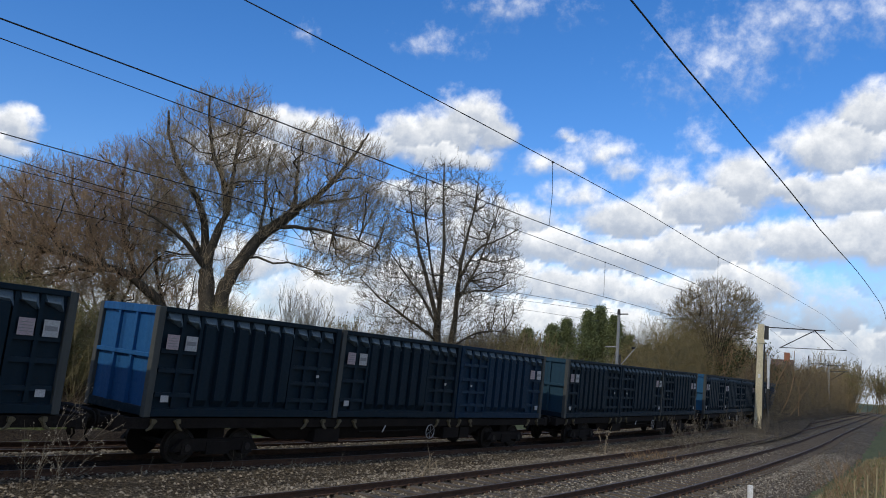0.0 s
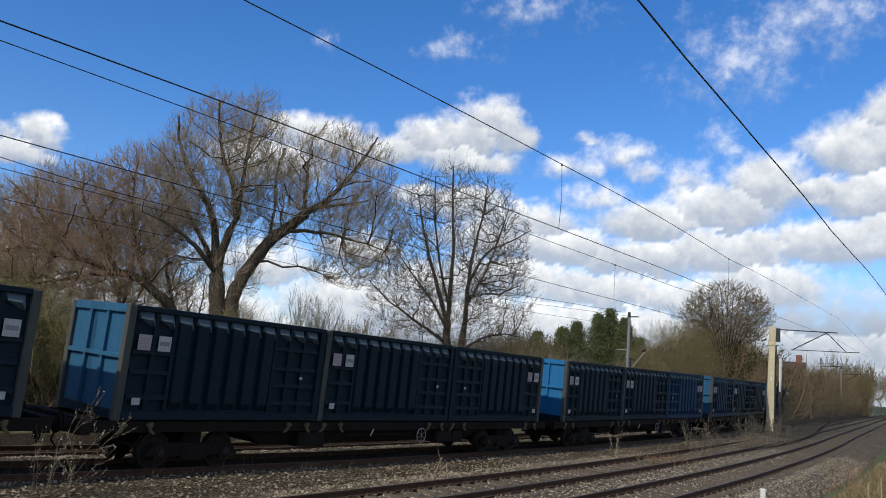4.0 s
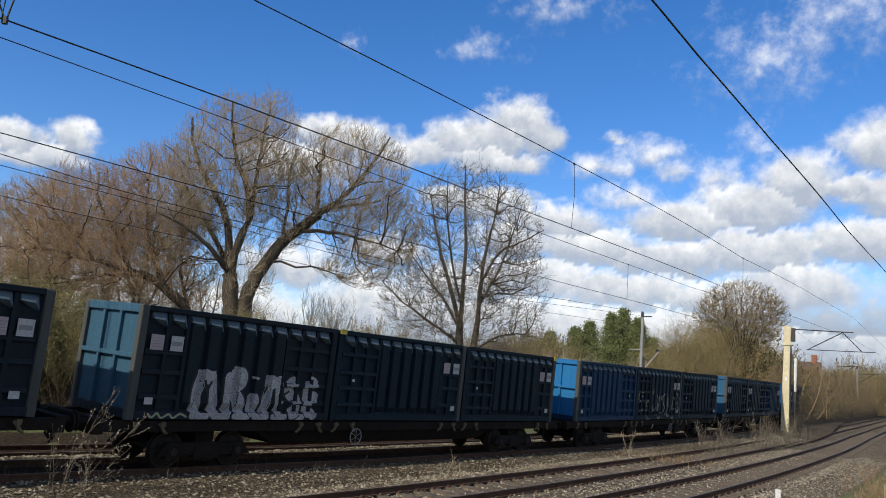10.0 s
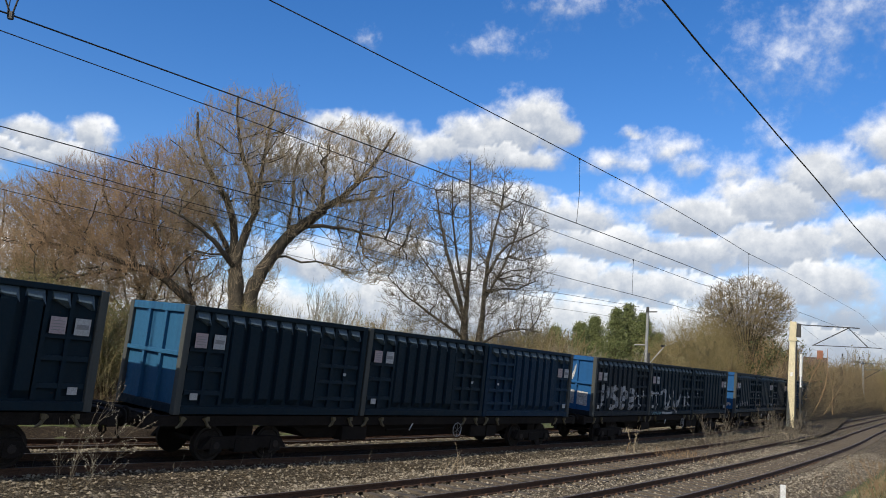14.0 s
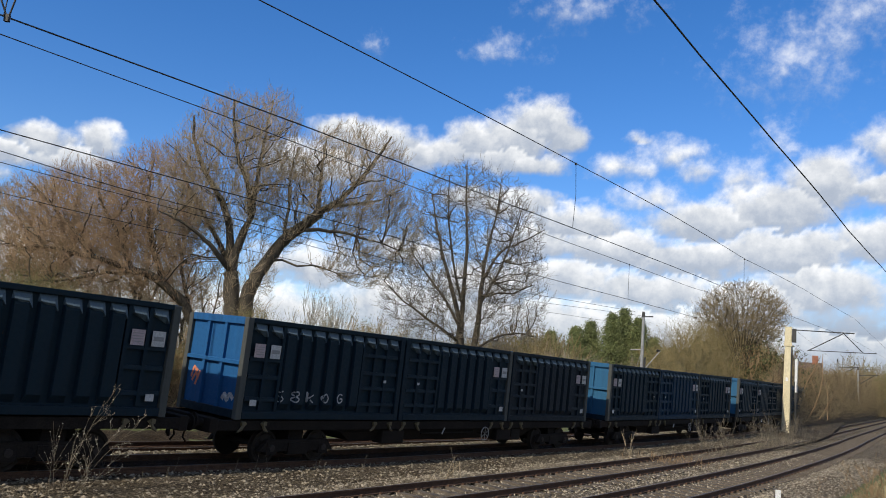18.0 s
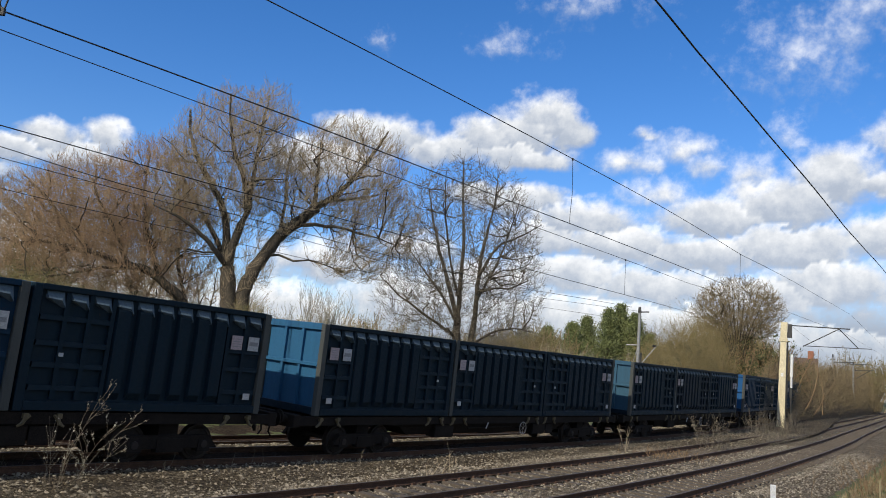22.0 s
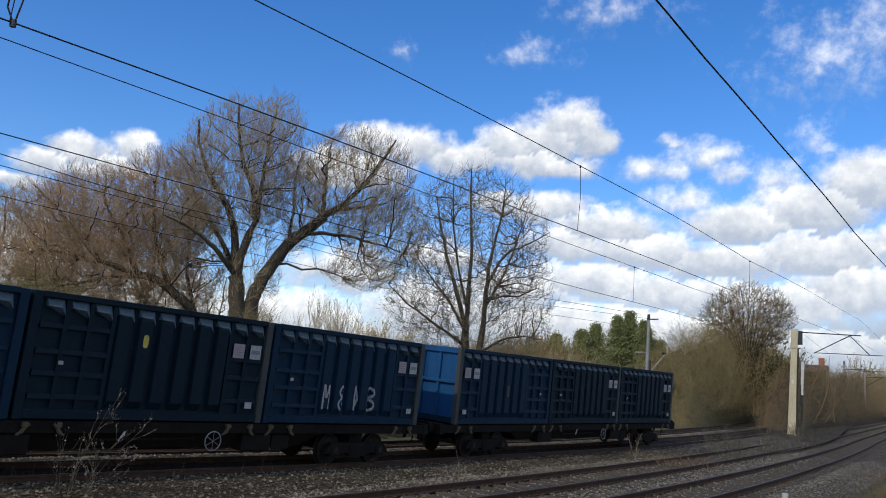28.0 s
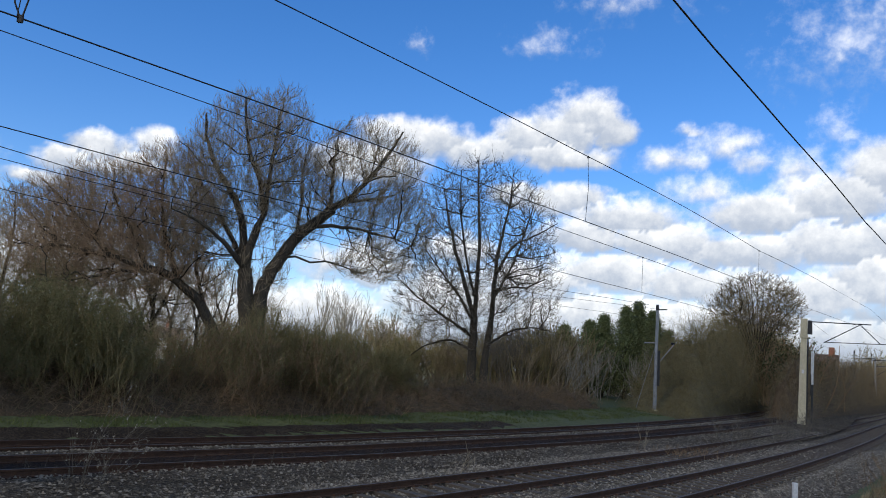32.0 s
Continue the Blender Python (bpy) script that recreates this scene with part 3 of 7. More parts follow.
def container_master():
    """Ribbed refuse container, label end at -x; both long sides alike."""
    c = thing("container", "ribbed blue steel refuse container", "container")
    l, w, h = BOX_L / 2, BOX_W, BOX_H
    core = Shape().box(-l + 0.14, l - 0.14, -w + 0.1, w - 0.1, 0.1, h - 0.06).mesh("shell", M_PAINT)
    part("shell", core, c)
    post = bevelled(Shape().box(-0.09, 0.09, -0.08, 0.08, 0.0, h - 0.02).mesh("corner_post", M_PAINT), 0.012)
    for sx in (-1, 1):
        for sy in (-1, 1):
            part("corner_post", post, c, "", pose(sx * (l - 0.09), sy * (w - 0.08), 0))
    bot = bevelled(Shape().box(-l + 0.18, l - 0.18, -0.06, 0.06, 0.02, 0.2).mesh("bottom_rail", M_PAINT), 0.01)
    top = bevelled(Shape().box(-l + 0.18, l - 0.18, -0.055, 0.055, h - 0.13, h - 0.01).mesh("top_rail", M_PAINT), 0.01)
    head = bevelled(Shape().box(-0.07, 0.07, -w + 0.16, w - 0.16, h - 0.2, h - 0.01).mesh("end_header", M_PAINT), 0.012)
    sill = bevelled(Shape().box(-0.07, 0.07, -w + 0.16, w - 0.16, 0.02, 0.22).mesh("end_sill", M_PAINT), 0.012)
    for sy in (-1, 1):
        part("bottom_rail", bot, c, "", pose(0, sy * (w - 0.05), 0))
        part("top_rail", top, c, "", pose(0, sy * (w - 0.06), 0))
    # pressed side panels with sloping tops and tucked-in feet
    bays, x0 = 11, -l + 0.22
    step = (2 * l - 0.44) / bays
    wide = step * 0.72
    z0, z1 = 0.24, h - 0.15

    def bay(name, half):
        s = Shape()
        d = 0.115
        prof = [(0.0, z0), (d, z0 + 0.17), (d, z1 - 0.24), (0.0, z1)]
        ins = 0.035
        for i, (o, z) in enumerate(prof):
            k = ins if i in (1, 2) else 0.0
            s.v += [(-half + k, -o, z), (half - k, -o, z)]
        s.v += [(-half, 0.02, z0), (half, 0.02, z0), (-half, 0.02, z1), (half, 0.02, z1)]
        s.f += [(0, 1, 3, 2), (2, 3, 5, 4), (4, 5, 7, 6), (6, 7, 11, 10), (8, 9, 1, 0), (0, 2, 4, 6, 10, 8), (9, 11, 7, 5, 3, 1)]
        return s.mesh(name, M_PAINT)

    bay_me = bay("side_rib_panel", wide / 2)
    upright = Shape().box(-0.045, 0.045, -0.05, 0.05, z0, z1).mesh("upright", M_PAINT)
    # the sunlit patch at each rib top, put into a pale cap's shape and colour
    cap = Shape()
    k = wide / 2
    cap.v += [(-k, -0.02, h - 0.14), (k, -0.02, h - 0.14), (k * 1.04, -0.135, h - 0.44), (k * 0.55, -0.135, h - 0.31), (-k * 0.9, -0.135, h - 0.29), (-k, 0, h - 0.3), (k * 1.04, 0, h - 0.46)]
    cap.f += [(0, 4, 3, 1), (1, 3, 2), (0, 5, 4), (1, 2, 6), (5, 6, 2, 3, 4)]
    cap_me = cap.mesh("top_cap", M_CAP_LIT)
    grid2 = Shape().box(0.0, step * 2, -0.05, 0.05, -0.05, 0.05, taper=0.012).mesh("stiffener", M_PAINT)
    grid3 = Shape().box(0.0, step * 3, -0.05, 0.05, -0.05, 0.05, taper=0.012).mesh("stiffener", M_PAINT)
    for sy in (-1, 1):
        turn = 0 if sy < 0 else 180
        for i in range(bays):
            x = x0 + step * (i + 0.5)
            at = pose(x, sy * (w - 0.105), 0, 0, 0, turn)
            part("top_cap", cap_me, c, "sloping cap in pale sunlit blue", at)
            if 2 <= i <= bays - 4:
                part("side_rib_panel", bay_me, c, "", at)
            else:
                part("upright", upright, c, "", pose(x + step * 0.5 * (1 if i < 2 else -1), sy * (w - 0.07), 0))
        for z in (0.51, 1.06, 1.5):
            part("stiffener", grid2, c, "", pose(x0, sy * (w - 0.075), z))
        for z in (0.46, 0.91, 1.34, 1.85):
            part("stiffener", grid3, c, "", pose(x0 + step * (bays - 3), sy * (w - 0.075), z))
    # end walls
    plate = Shape().box(-0.02, 0.02, -w + 0.16, w - 0.16, 0.2, h - 0.18).mesh("end_plate", M_PAINT_LIT_END)
    upper = bevelled(Shape().box(-0.05, 0.05, -0.05, 0.05, 1.4, h - 0.2).mesh("end_rib", M_PAINT_LIT_END), 0.01)
    lower = bevelled(Shape().box(-0.05, 0.05, -0.05, 0.05, 0.22, 1.32).mesh("end_rib", M_PAINT_LIT_END), 0.01)
    cross = bevelled(Shape().box(-0.055, 0.055, -w + 0.16, w - 0.16, 1.32, 1.42).mesh("end_crossbar", M_PAINT_LIT_END), 0.01)
    for sx in (-1, 1):
        x = sx * (l - 0.04)
        part("end_header", head, c, "", pose(sx * (l - 0.08), 0, 0))
        part("end_sill", sill, c, "", pose(sx * (l - 0.08), 0, 0))
        part("end_plate", plate, c, "", pose(x - sx * 0.07, 0, 0))
        part("end_crossbar", cross, c, "", pose(x - sx * 0.01, 0, 0))
        for y in (-0.36, 0.36):
            part("end_rib", upper, c, "", pose(x - sx * 0.01, y, 0))
            part("end_rib", lower, c, "", pose(x - sx * 0.01, y, 0))
    # labels
    lab = Shape().box(-0.16, 0.16, -0.006, 0.006, -0.17, 0.17).mesh("label_plate", M_LABEL)
    lab2 = Shape().box(-0.16, 0.16, -0.006, 0.006, -0.17, 0.17).mesh("notice_plate", M_LABEL_PINK)
    small = Shape().box(-0.1, 0.1, -0.006, 0.006, -0.075, 0.075).mesh("small_plate", M_LABEL)
    dash = Shape().box(-0.025, 0.025, -0.005, 0.005, -0.14, 0.14).mesh("painted_mark", M_YELLOWED)
    ink = Shape().box(-0.13, 0.13, -0.003, 0.003, -0.02, 0.02).mesh("writing_bar", M_LABEL_INK)
    for sy in (-1, 1):
        y = sy * (w + 0.002)
        turn = 0 if sy < 0 else 180
        a, b = x0 + step * 0.5, x0 + step * 1.5
        if sy > 0:
            a, b = b, a
        pa = part("notice_plate", lab2, c, "", pose(a, y, 1.71, 0, 0, turn))
        pb = part("label_plate", lab, c, "", pose(b, y, 1.71, 0, 0, turn))
        for z in (-0.09, -0.03, 0.03, 0.09):
            part("writing_bar", ink, pa, "", pose(0, -0.008, z) @ Matrix.Scale(0.35, 4, (0, 0, 1)))
        part("writing_bar", ink, pb, "", pose(0, -0.008, 0.0) @ Matrix.Scale(2.4, 4, (0, 0, 1)))
        part("small_plate", small, c, "", pose(x0 + step * 0.5, y, 0.42))
        part("small_plate", small, c, "", pose(l - 0.75, y, 1.13) @ Matrix.Scale(0.5, 4))
        part("painted_mark", dash, c, "faded painted mark", pose(0.1, sy * (w + 0.002), 1.34))
    return c


def bogie_parts(wagon, x):
    frame_me = Shape()
    for sy in (-1, 1):
        y = sy * 1.02
        frame_me.hull8([(-1.3, y - 0.07, 0.33), (1.3, y - 0.07, 0.33), (1.3, y + 0.07, 0.33), (-1.3, y + 0.07, 0.33), (-1.05, y - 0.07, 0.62), (1.05, y - 0.07, 0.62), (1.05, y + 0.07, 0.62), (-1.05, y + 0.07, 0.62)])
        frame_me.box(-0.35, 0.35, y - 0.1, y + 0.1, 0.25, 0.55)
        for k in (-0.18, 0, 0.18):
            frame_me.tube([(k, y, 0.27), (k, y, 0.5)], 0.075, 8)
        for k in (-0.9, 0.9):
            frame_me.box(k - 0.17, k + 0.17, y - 0.11, y + 0.11, 0.26, 0.56, taper=0.03)
    frame_me.box(-0.25, 0.25, -0.95, 0.95, 0.5, DECK - 0.3)
    b = part("bogie", frame_me, wagon, "grimy four-wheel bogie", pose(x, 0, 0), M_CHASSIS)
    for k in (-0.9, 0.9):
        ws = Shape()
        ws.tube([(0, -0.7, 0), (0, 0.7, 0)], 0.07, 8)
        for sy in (-1, 1):
            y = sy * 0.75
            ws.tube([(0, y - 0.065 * sy, 0), (0, y - 0.05 * sy, 0), (0, y + 0.065 * sy, 0)], [0.45, 0.425, 0.42], 22)
            ws.ring((0, y + 0.06 * sy, 0), (0, 1, 0), 0.34, 0.03, 20, 4)
            for q in range(5):
                w = 2 * math.pi * q / 5
                ws.box(-0.03, 0.03, y + 0.06 * sy - 0.015, y + 0.06 * sy + 0.015, 0.1, 0.33, Matrix.Rotation(w, 4, "Y"))
            ws.tube([(0, sy * 0.8, 0), (0, sy * 1.14, 0)], 0.09, 8)
        part("wheelset", ws, b, "steel wheels and axle", pose(k, 0, 0.42), M_WHEEL)


def wagon_master():
    """Flat bogie wagon, its middle at x = 0, +x to the train's tail."""
    wg = thing("flat_wagon", "grimy black bogie flat wagon carrying containers", "wagon")
    half = WAGON_PITCH / 2 - 0.42
    fr = Shape()
    fr.box(-half, half, -0.28, 0.28, DECK - 0.36, DECK - 0.05)
    for sy in (-1, 1):
        fr.box(-half + 0.1, half - 0.1, sy * 1.12 - 0.07, sy * 1.12 + 0.07, DECK - 0.26, DECK - 0.02)
    fr.hull8([(-4.6, -0.85, 0.52), (4.6, -0.85, 0.52), (4.6, 0.85, 0.52), (-4.6, 0.85, 0.52), (-5.4, -1.05, DECK - 0.24), (5.4, -1.05, DECK - 0.24), (5.4, 1.05, DECK - 0.24), (-5.4, 1.05, DECK - 0.24)])
    k = -half + 0.4
    while k < half:
        fr.box(k - 0.06, k + 0.06, -1.1, 1.1, DECK - 0.24, DECK - 0.04)
        k += 1.5
    part("underframe", fr, wg, "", None, M_CHASSIS)
    for sx in (-1, 1):
        hs = part("headstock", bevelled(Shape().box(-0.12, 0.12, -1.2, 1.2, 0.84, DECK + 0.03).mesh("headstock", M_CHASSIS), 0.015), wg, "", pose(sx * half, 0, 0))
        for sy in (-1, 1):
            bf = Shape().tube([(0, 0, 0), (sx * 0.2, 0, 0)], 0.1, 10).tube([(sx * 0.2, 0, 0), (sx * 0.34, 0, 0)], 0.07, 10).tube([(sx * 0.34, 0, 0), (sx * 0.38, 0, 0)], 0.2, 14)
            part("buffer", bf, hs, "", pose(sx * 0.1, sy * 0.87, 1.05), M_CHASSIS)
        cp = Shape().tube([(0, 0, 0), (sx * 0.25, 0, -0.02), (sx * 0.32, 0, -0.2), (sx * 0.3, 0, -0.4)], 0.045, 6)
        part("coupling", cp, hs, "", pose(sx * 0.1, 0, 1.0), M_CHASSIS)
        hose = Shape().tube([(0, 0, 0), (sx * 0.15, 0, -0.1), (sx * 0.2, 0, -0.3), (sx * 0.1, 0, -0.42)], 0.025, 6)
        part("brake_hose", hose, hs, "", pose(sx * 0.1, -0.45, 0.95), M_CHASSIS)
    for x in (-6.75, 6.75):
        bogie_parts(wg, x)
    # securing clips, in pairs under the containers' corners
    clip = Shape()
    clip.tube([(-0.1, 0, 0.16), (-0.02, 0, 0.1), (0.03, -0.01, 0.0), (0.12, -0.02, -0.06)], [0.03, 0.045, 0.045, 0.025], 6)
    clip.box(-0.05, 0.05, -0.05, 0.05, 0.1, 0.2)
    clip = clip.mesh("securing_clip", M_YELLOWED)
    for i in range(3):
        for e in (-1, 1):
            for o in (0.28, 0.95):
                x = (i - 1) * PITCH + e * (BOX_L / 2 - o)
                for sy in (-1, 1):
                    part("securing_clip", clip, wg, "pale worn securing clip", pose(x, sy * 1.22, DECK - 0.24, 0, 0, 0 if e * (0.6 - o) > 0 else 180))
    for x, ln in ((-PITCH / 2, 1.0), (PITCH / 2, 0.9)):
        part("equipment_box", bevelled(Shape().box(-ln / 2, ln / 2, -0.2, 0.2, -0.2, 0.2).mesh("equipment_box", M_CHASSIS), 0.02), wg, "", pose(x, -0.95, 0.66))
    part("data_panel", Shape().box(-0.28, 0.28, -0.01, 0.01, -0.18, 0.18), wg, "dirty pale panel", pose(PITCH / 2 + 0.75, -1.16, 0.66), M_CHASSIS)
    tank = Shape().tube([(-0.8, 0, 0), (-0.72, 0, 0), (0.72, 0, 0), (0.8, 0, 0)], [0.1, 0.19, 0.19, 0.1], 12)
    part("air_tank", tank, wg, "", pose(0.6, -0.5, 0.62), M_CHASSIS)
    hand = Shape().ring((0, 0, 0), (0, 1, 0), 0.22, 0.014, 26, 6)
    for q in range(3):
        hand.box(-0.005, 0.005, -0.005, 0.005, -0.22, 0.22, Matrix.Rotation(math.pi * q / 3, 4, "Y"))
    hand = hand.mesh("brake_wheel", M_GALV)
    rod = Shape().tube([(0, 0, 0), (0, 0.5, 0)], 0.025, 6).mesh("brake_rod", M_CHASSIS)
    for x, sy in ((1.65, -1), (1.9, 1)):
        hw = part("brake_wheel", hand, wg, "pale worn handbrake wheel", pose(x, sy * 1.27, 0.72, 0, 0, 0 if sy < 0 else 180))
        part("brake_rod", rod, hw)
    part("brake_lever", Shape().tube([(0, 0, 0), (0.12, 0, 0.2)], 0.02, 6), wg, "pale lever", pose(-0.7, -1.2, 0.72), M_LABEL)
    part("pipe", Shape().tube([(-1.6, 0, 0), (1.2, 0, 0.02), (1.5, 0.2, 0.1)], 0.03, 6), wg, "", pose(0, -1.05, 0.72), M_CHASSIS)
    part("cable_loop", Shape().tube([(-6.0, 0, 0.1), (-4.5, 0, 0.0), (-3.0, 0, 0.06)], 0.02, 5), wg, "", pose(0, -1.0, 0.78), M_CHASSIS)
    return wg


# seconds, metres run, metres a second: the train slows a little
RUN = [
    (0.0, 2.92, 10.35),
    (6.0, 64.17, 10.06),
    (12.0, 123.63, 9.75),
    (18.0, 181.19, 9.43),
    (24.0, 236.76, 9.09),
    (28.0, 272.65, 8.85),
    (32.0, 307.59, 8.61),
]


def run(t):
    """How far the train has come after t seconds."""
    for (t0, d0, v0), (t1, d1, v1) in zip(RUN, RUN[1:]):
        if t <= t1:
            break
    h = t1 - t0
    u = (t - t0) / h
    return (2 * u ** 3 - 3 * u ** 2 + 1) * d0 + (u ** 3 - 2 * u ** 2 + u) * h * v0 + (3 * u ** 2 - 2 * u ** 3) * d1 + (u ** 3 - u ** 2) * h * v1


S_TAIL = 290.0      # where the tail stands at the start
N_WAGONS = 16


def train_pose(s, half_base, z):
    """A rigid body on the freight line, middle at s, carried at s - half_base and s + half_base."""
    a, _ = along("train", s - half_base)
    b, _ = along("train", s + half_base)
    d = b - a
    m = Matrix.Translation((a + b) / 2) @ Matrix.Rotation(math.atan2(d.y, d.x), 4, "Z") @ Matrix.Rotation(-math.atan2(d.z, math.hypot(d.x, d.y)), 4, "Y") @ Matrix.Rotation(-TRAIN_CANT, 4, "X")
    return m @ Matrix.Translation((0, 0, z))


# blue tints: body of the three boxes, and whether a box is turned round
# body blues are set dark, the shade on the long sides included
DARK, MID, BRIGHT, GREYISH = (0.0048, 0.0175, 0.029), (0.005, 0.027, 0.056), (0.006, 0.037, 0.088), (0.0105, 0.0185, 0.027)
# end walls: each its own blue, lightened for the sun that falls on them
END_LIT_PALE, END_LIT_BLUE, END_LIT_GREY, END_LIT_CYAN = (0.026, 0.108, 0.21), (0.016, 0.092, 0.24), (0.038, 0.1, 0.155), (0.02, 0.16, 0.38)
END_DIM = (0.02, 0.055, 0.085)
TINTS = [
    ((MID, DARK, DARK), END_LIT_BLUE), ((MID, DARK, MID), END_LIT_BLUE), ((DARK, GREYISH, DARK), END_LIT_GREY), ((DARK, DARK, DARK), END_LIT_PALE),
    ((DARK, MID, DARK), END_LIT_PALE), ((DARK, DARK, GREYISH), END_LIT_BLUE), ((GREYISH, DARK, DARK), END_LIT_BLUE), ((DARK, DARK, MID), END_LIT_PALE),
    ((BRIGHT, DARK, DARK), END_LIT_CYAN), ((GREYISH, DARK, DARK), END_LIT_GREY), ((MID, DARK, GREYISH), END_LIT_PALE), ((DARK, DARK, BRIGHT), END_LIT_CYAN),
    ((DARK, DARK, DARK), END_LIT_PALE), ((DARK, DARK, DARK), END_DIM), ((DARK, DARK, MID), END_LIT_BLUE), ((DARK, MID, DARK), END_LIT_BLUE)]
TURNED = [(0, 1, 1), (0, 1, 1), (0, 0, 1), (0, 0, 1), (0, 1, 1), (0, 1, 1), (0, 0, 1), (0, 0, 1), (0, 1, 1), (0, 1, 1), (0, 0, 1), (0, 0, 1), (0, 0, 1), (0, 1, 1), (0, 0, 1), (0, 0, 1)]
NAMES = {DARK: "dark blue", MID: "blue", BRIGHT: "bright blue", GREYISH: "grimy grey-blue"}
box_master, wagon_first = container_master(), wagon_master()
WAGONS, BOXES = [], {}
for n in range(N_WAGONS):
    wg = wagon_first if n == 0 else copy_thing(wagon_first, Matrix())
    tagged(wg, group="train wagons")
    WAGONS.append(wg)
    for k in range(3):
        bx = box_master if (n, k) == (0, 0) else copy_thing(box_master, Matrix())
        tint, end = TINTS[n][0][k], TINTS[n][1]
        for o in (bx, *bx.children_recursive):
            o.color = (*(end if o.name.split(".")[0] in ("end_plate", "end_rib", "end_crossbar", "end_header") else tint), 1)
        # label-end posts: grey, set paler than the other posts as if sunlit
        for o in bx.children:
            if o.name.split(".")[0] == "corner_post" and o.matrix_basis.translation.x < 0:
                o.color = (0.075, 0.08, 0.075, 1)
        lab = "ribbed %s steel refuse container on a flat wagon" % NAMES[tint]
        tagged(bx, lab, group="refuse containers")
        BOXES[n, k] = bx


# ---------------------------------------------------------------- spray paint on the containers
def wall_depth(x, z):
    """How far the pressed side stands out from the middle, at x along the box and height z."""
    if z < 0.215:
        return BOX_W + 0.012
    bays, l = 11, BOX_L / 2
    step = (2 * l - 0.44) / bays
    u = (x + l - 0.22) / step
    i = int(math.floor(u))
    if 2 <= i <= bays - 4:
        d = abs(u - i - 0.5) * step
        k = min(1.0, max(0.0, (step * 0.36 - d) / 0.035)) * min(1.0, max(0.0, (z - 0.24) / 0.17))
        return BOX_W - 0.105 + 0.115 * k
    for zs in (0.51, 1.06, 1.5) if i < 2 else (0.46, 0.91, 1.34, 1.85):
        if abs(z - zs) < 0.05:
            return BOX_W - 0.025
    return BOX_W - 0.1


def smooth_line(pts, gap):
    """Points close together on a soft curve through pts."""
    p = np.array(pts, float)
    n = len(p)
    u = np.linspace(0, n - 1, max(4, int(np.linalg.norm(np.diff(p, axis=0), axis=1).sum() / gap)))
    i = np.minimum(u.astype(int), n - 2)
    k = (u - i)[:, None]
    a, b, c, d = p[np.maximum(i - 1, 0)], p[i], p[i + 1], p[np.minimum(i + 2, n - 1)]
    return 0.5 * (2 * b + (c - a) * k + (2 * a - 5 * b + 4 * c - d) * k ** 2 + (3 * b - a - 3 * c + d) * k ** 3)


def spray(n, k, label, lines, width, material_, lift=0.006, soft=True):
    """Strokes of paint on a container's side: lines of (fraction of its length from the leading end, height)."""
    sgn = -1 if TURNED[n][k] else 1
    for number, line in enumerate(lines):
        sh, proud = Shape(), lift + 0.0008 * number
        p = smooth_line([((u - 0.5) * BOX_L, z * 0.925) for u, z in line], 0.035)
        t = unit2(np.gradient(p, axis=0))
        run_ = np.concatenate([[0], np.cumsum(np.linalg.norm(np.diff(p, axis=0), axis=1))])
        r = width / 2
        end = np.clip(np.minimum(run_, run_[-1] - run_), 0.12 * r, r)
        half = np.sqrt(np.maximum(r * r - (r - end) ** 2, 0.0))
        m = 2 + int(width / 0.04)
        n0 = len(sh.v)
        for q, d, w in zip(p, t, half):
            for a in np.linspace(-1, 1, m):
                x, z = q[0] - d[1] * w * a, max(0.03, q[1] + d[0] * w * a)
                sh.v.append((x, -wall_depth(sgn * x, z) - proud, z))
        for i in range(len(p) - 1):
            for j in range(m - 1):
                a = n0 + i * m + j
                sh.f.append((a, a + 1, a + 1 + m, a + m))
        part("graffiti_stroke", sh, BOXES[n, k], label, Matrix.Rotation(math.pi, 4, "Z") if sgn < 0 else None, material_)


def unit2(v):
    return v / np.maximum(np.linalg.norm(v, axis=1, keepdims=True), 1e-9)


def letters(shapes, u0, u1, z0, z1, gap=0.1):
    """Letter strokes, each drawn in a unit square, set side by side."""
    w = (u1 - u0) / (len(shapes) - gap)
    return [[(u0 + w * (i + x * (1 - gap)), z0 + (z1 - z0) * z) for x, z in line] for i, s in enumerate(shapes) for line in s]


def bubble(n, k, label, lines, width, fill):
    spray(n, k, "dark outline of spray-painted letters", lines, width + 0.09, M_SPRAY_DARK, 0.004)
    spray(n, k, label, lines, width, fill, 0.016)


M_SPRAY = mottled("silver_spray", (0.15, 0.155, 0.165), (0.46, 0.46, 0.47), 3.0, 26.0, 0.6, 0.1)
M_SPRAY_WHITE = mottled("white_spray", (0.07, 0.08, 0.095), (0.6, 0.6, 0.6), 4.5, 24.0, 0.8)
M_SPRAY_DARK = mottled("dark_spray", (0.008, 0.009, 0.011), (0.02, 0.022, 0.025), 3.0, 40.0, 0.6)
M_SPRAY_GREEN = mottled("pale_green_spray", (0.16, 0.19, 0.12), (0.36, 0.4, 0.27), 3.0, 40.0, 0.7)
M_SPRAY_BLUE = mottled("pale_blue_spray", (0.12, 0.26, 0.32), (0.25, 0.45, 0.5), 3.0, 40.0, 0.7)
M_SPRAY_RED = mottled("orange_red_spray", (0.4, 0.12, 0.06), (0.6, 0.22, 0.12), 3.0, 40.0, 0.7)
M_SPRAY_YELLOW = mottled("yellow_paint_mark", (0.4, 0.32, 0.05), (0.6, 0.5, 0.1), 3.0, 40.0, 0.7)
HOOP = [(0.16, 0.0), (0.14, 0.5), (0.2, 0.9), (0.36, 0.98), (0.46, 0.7)]
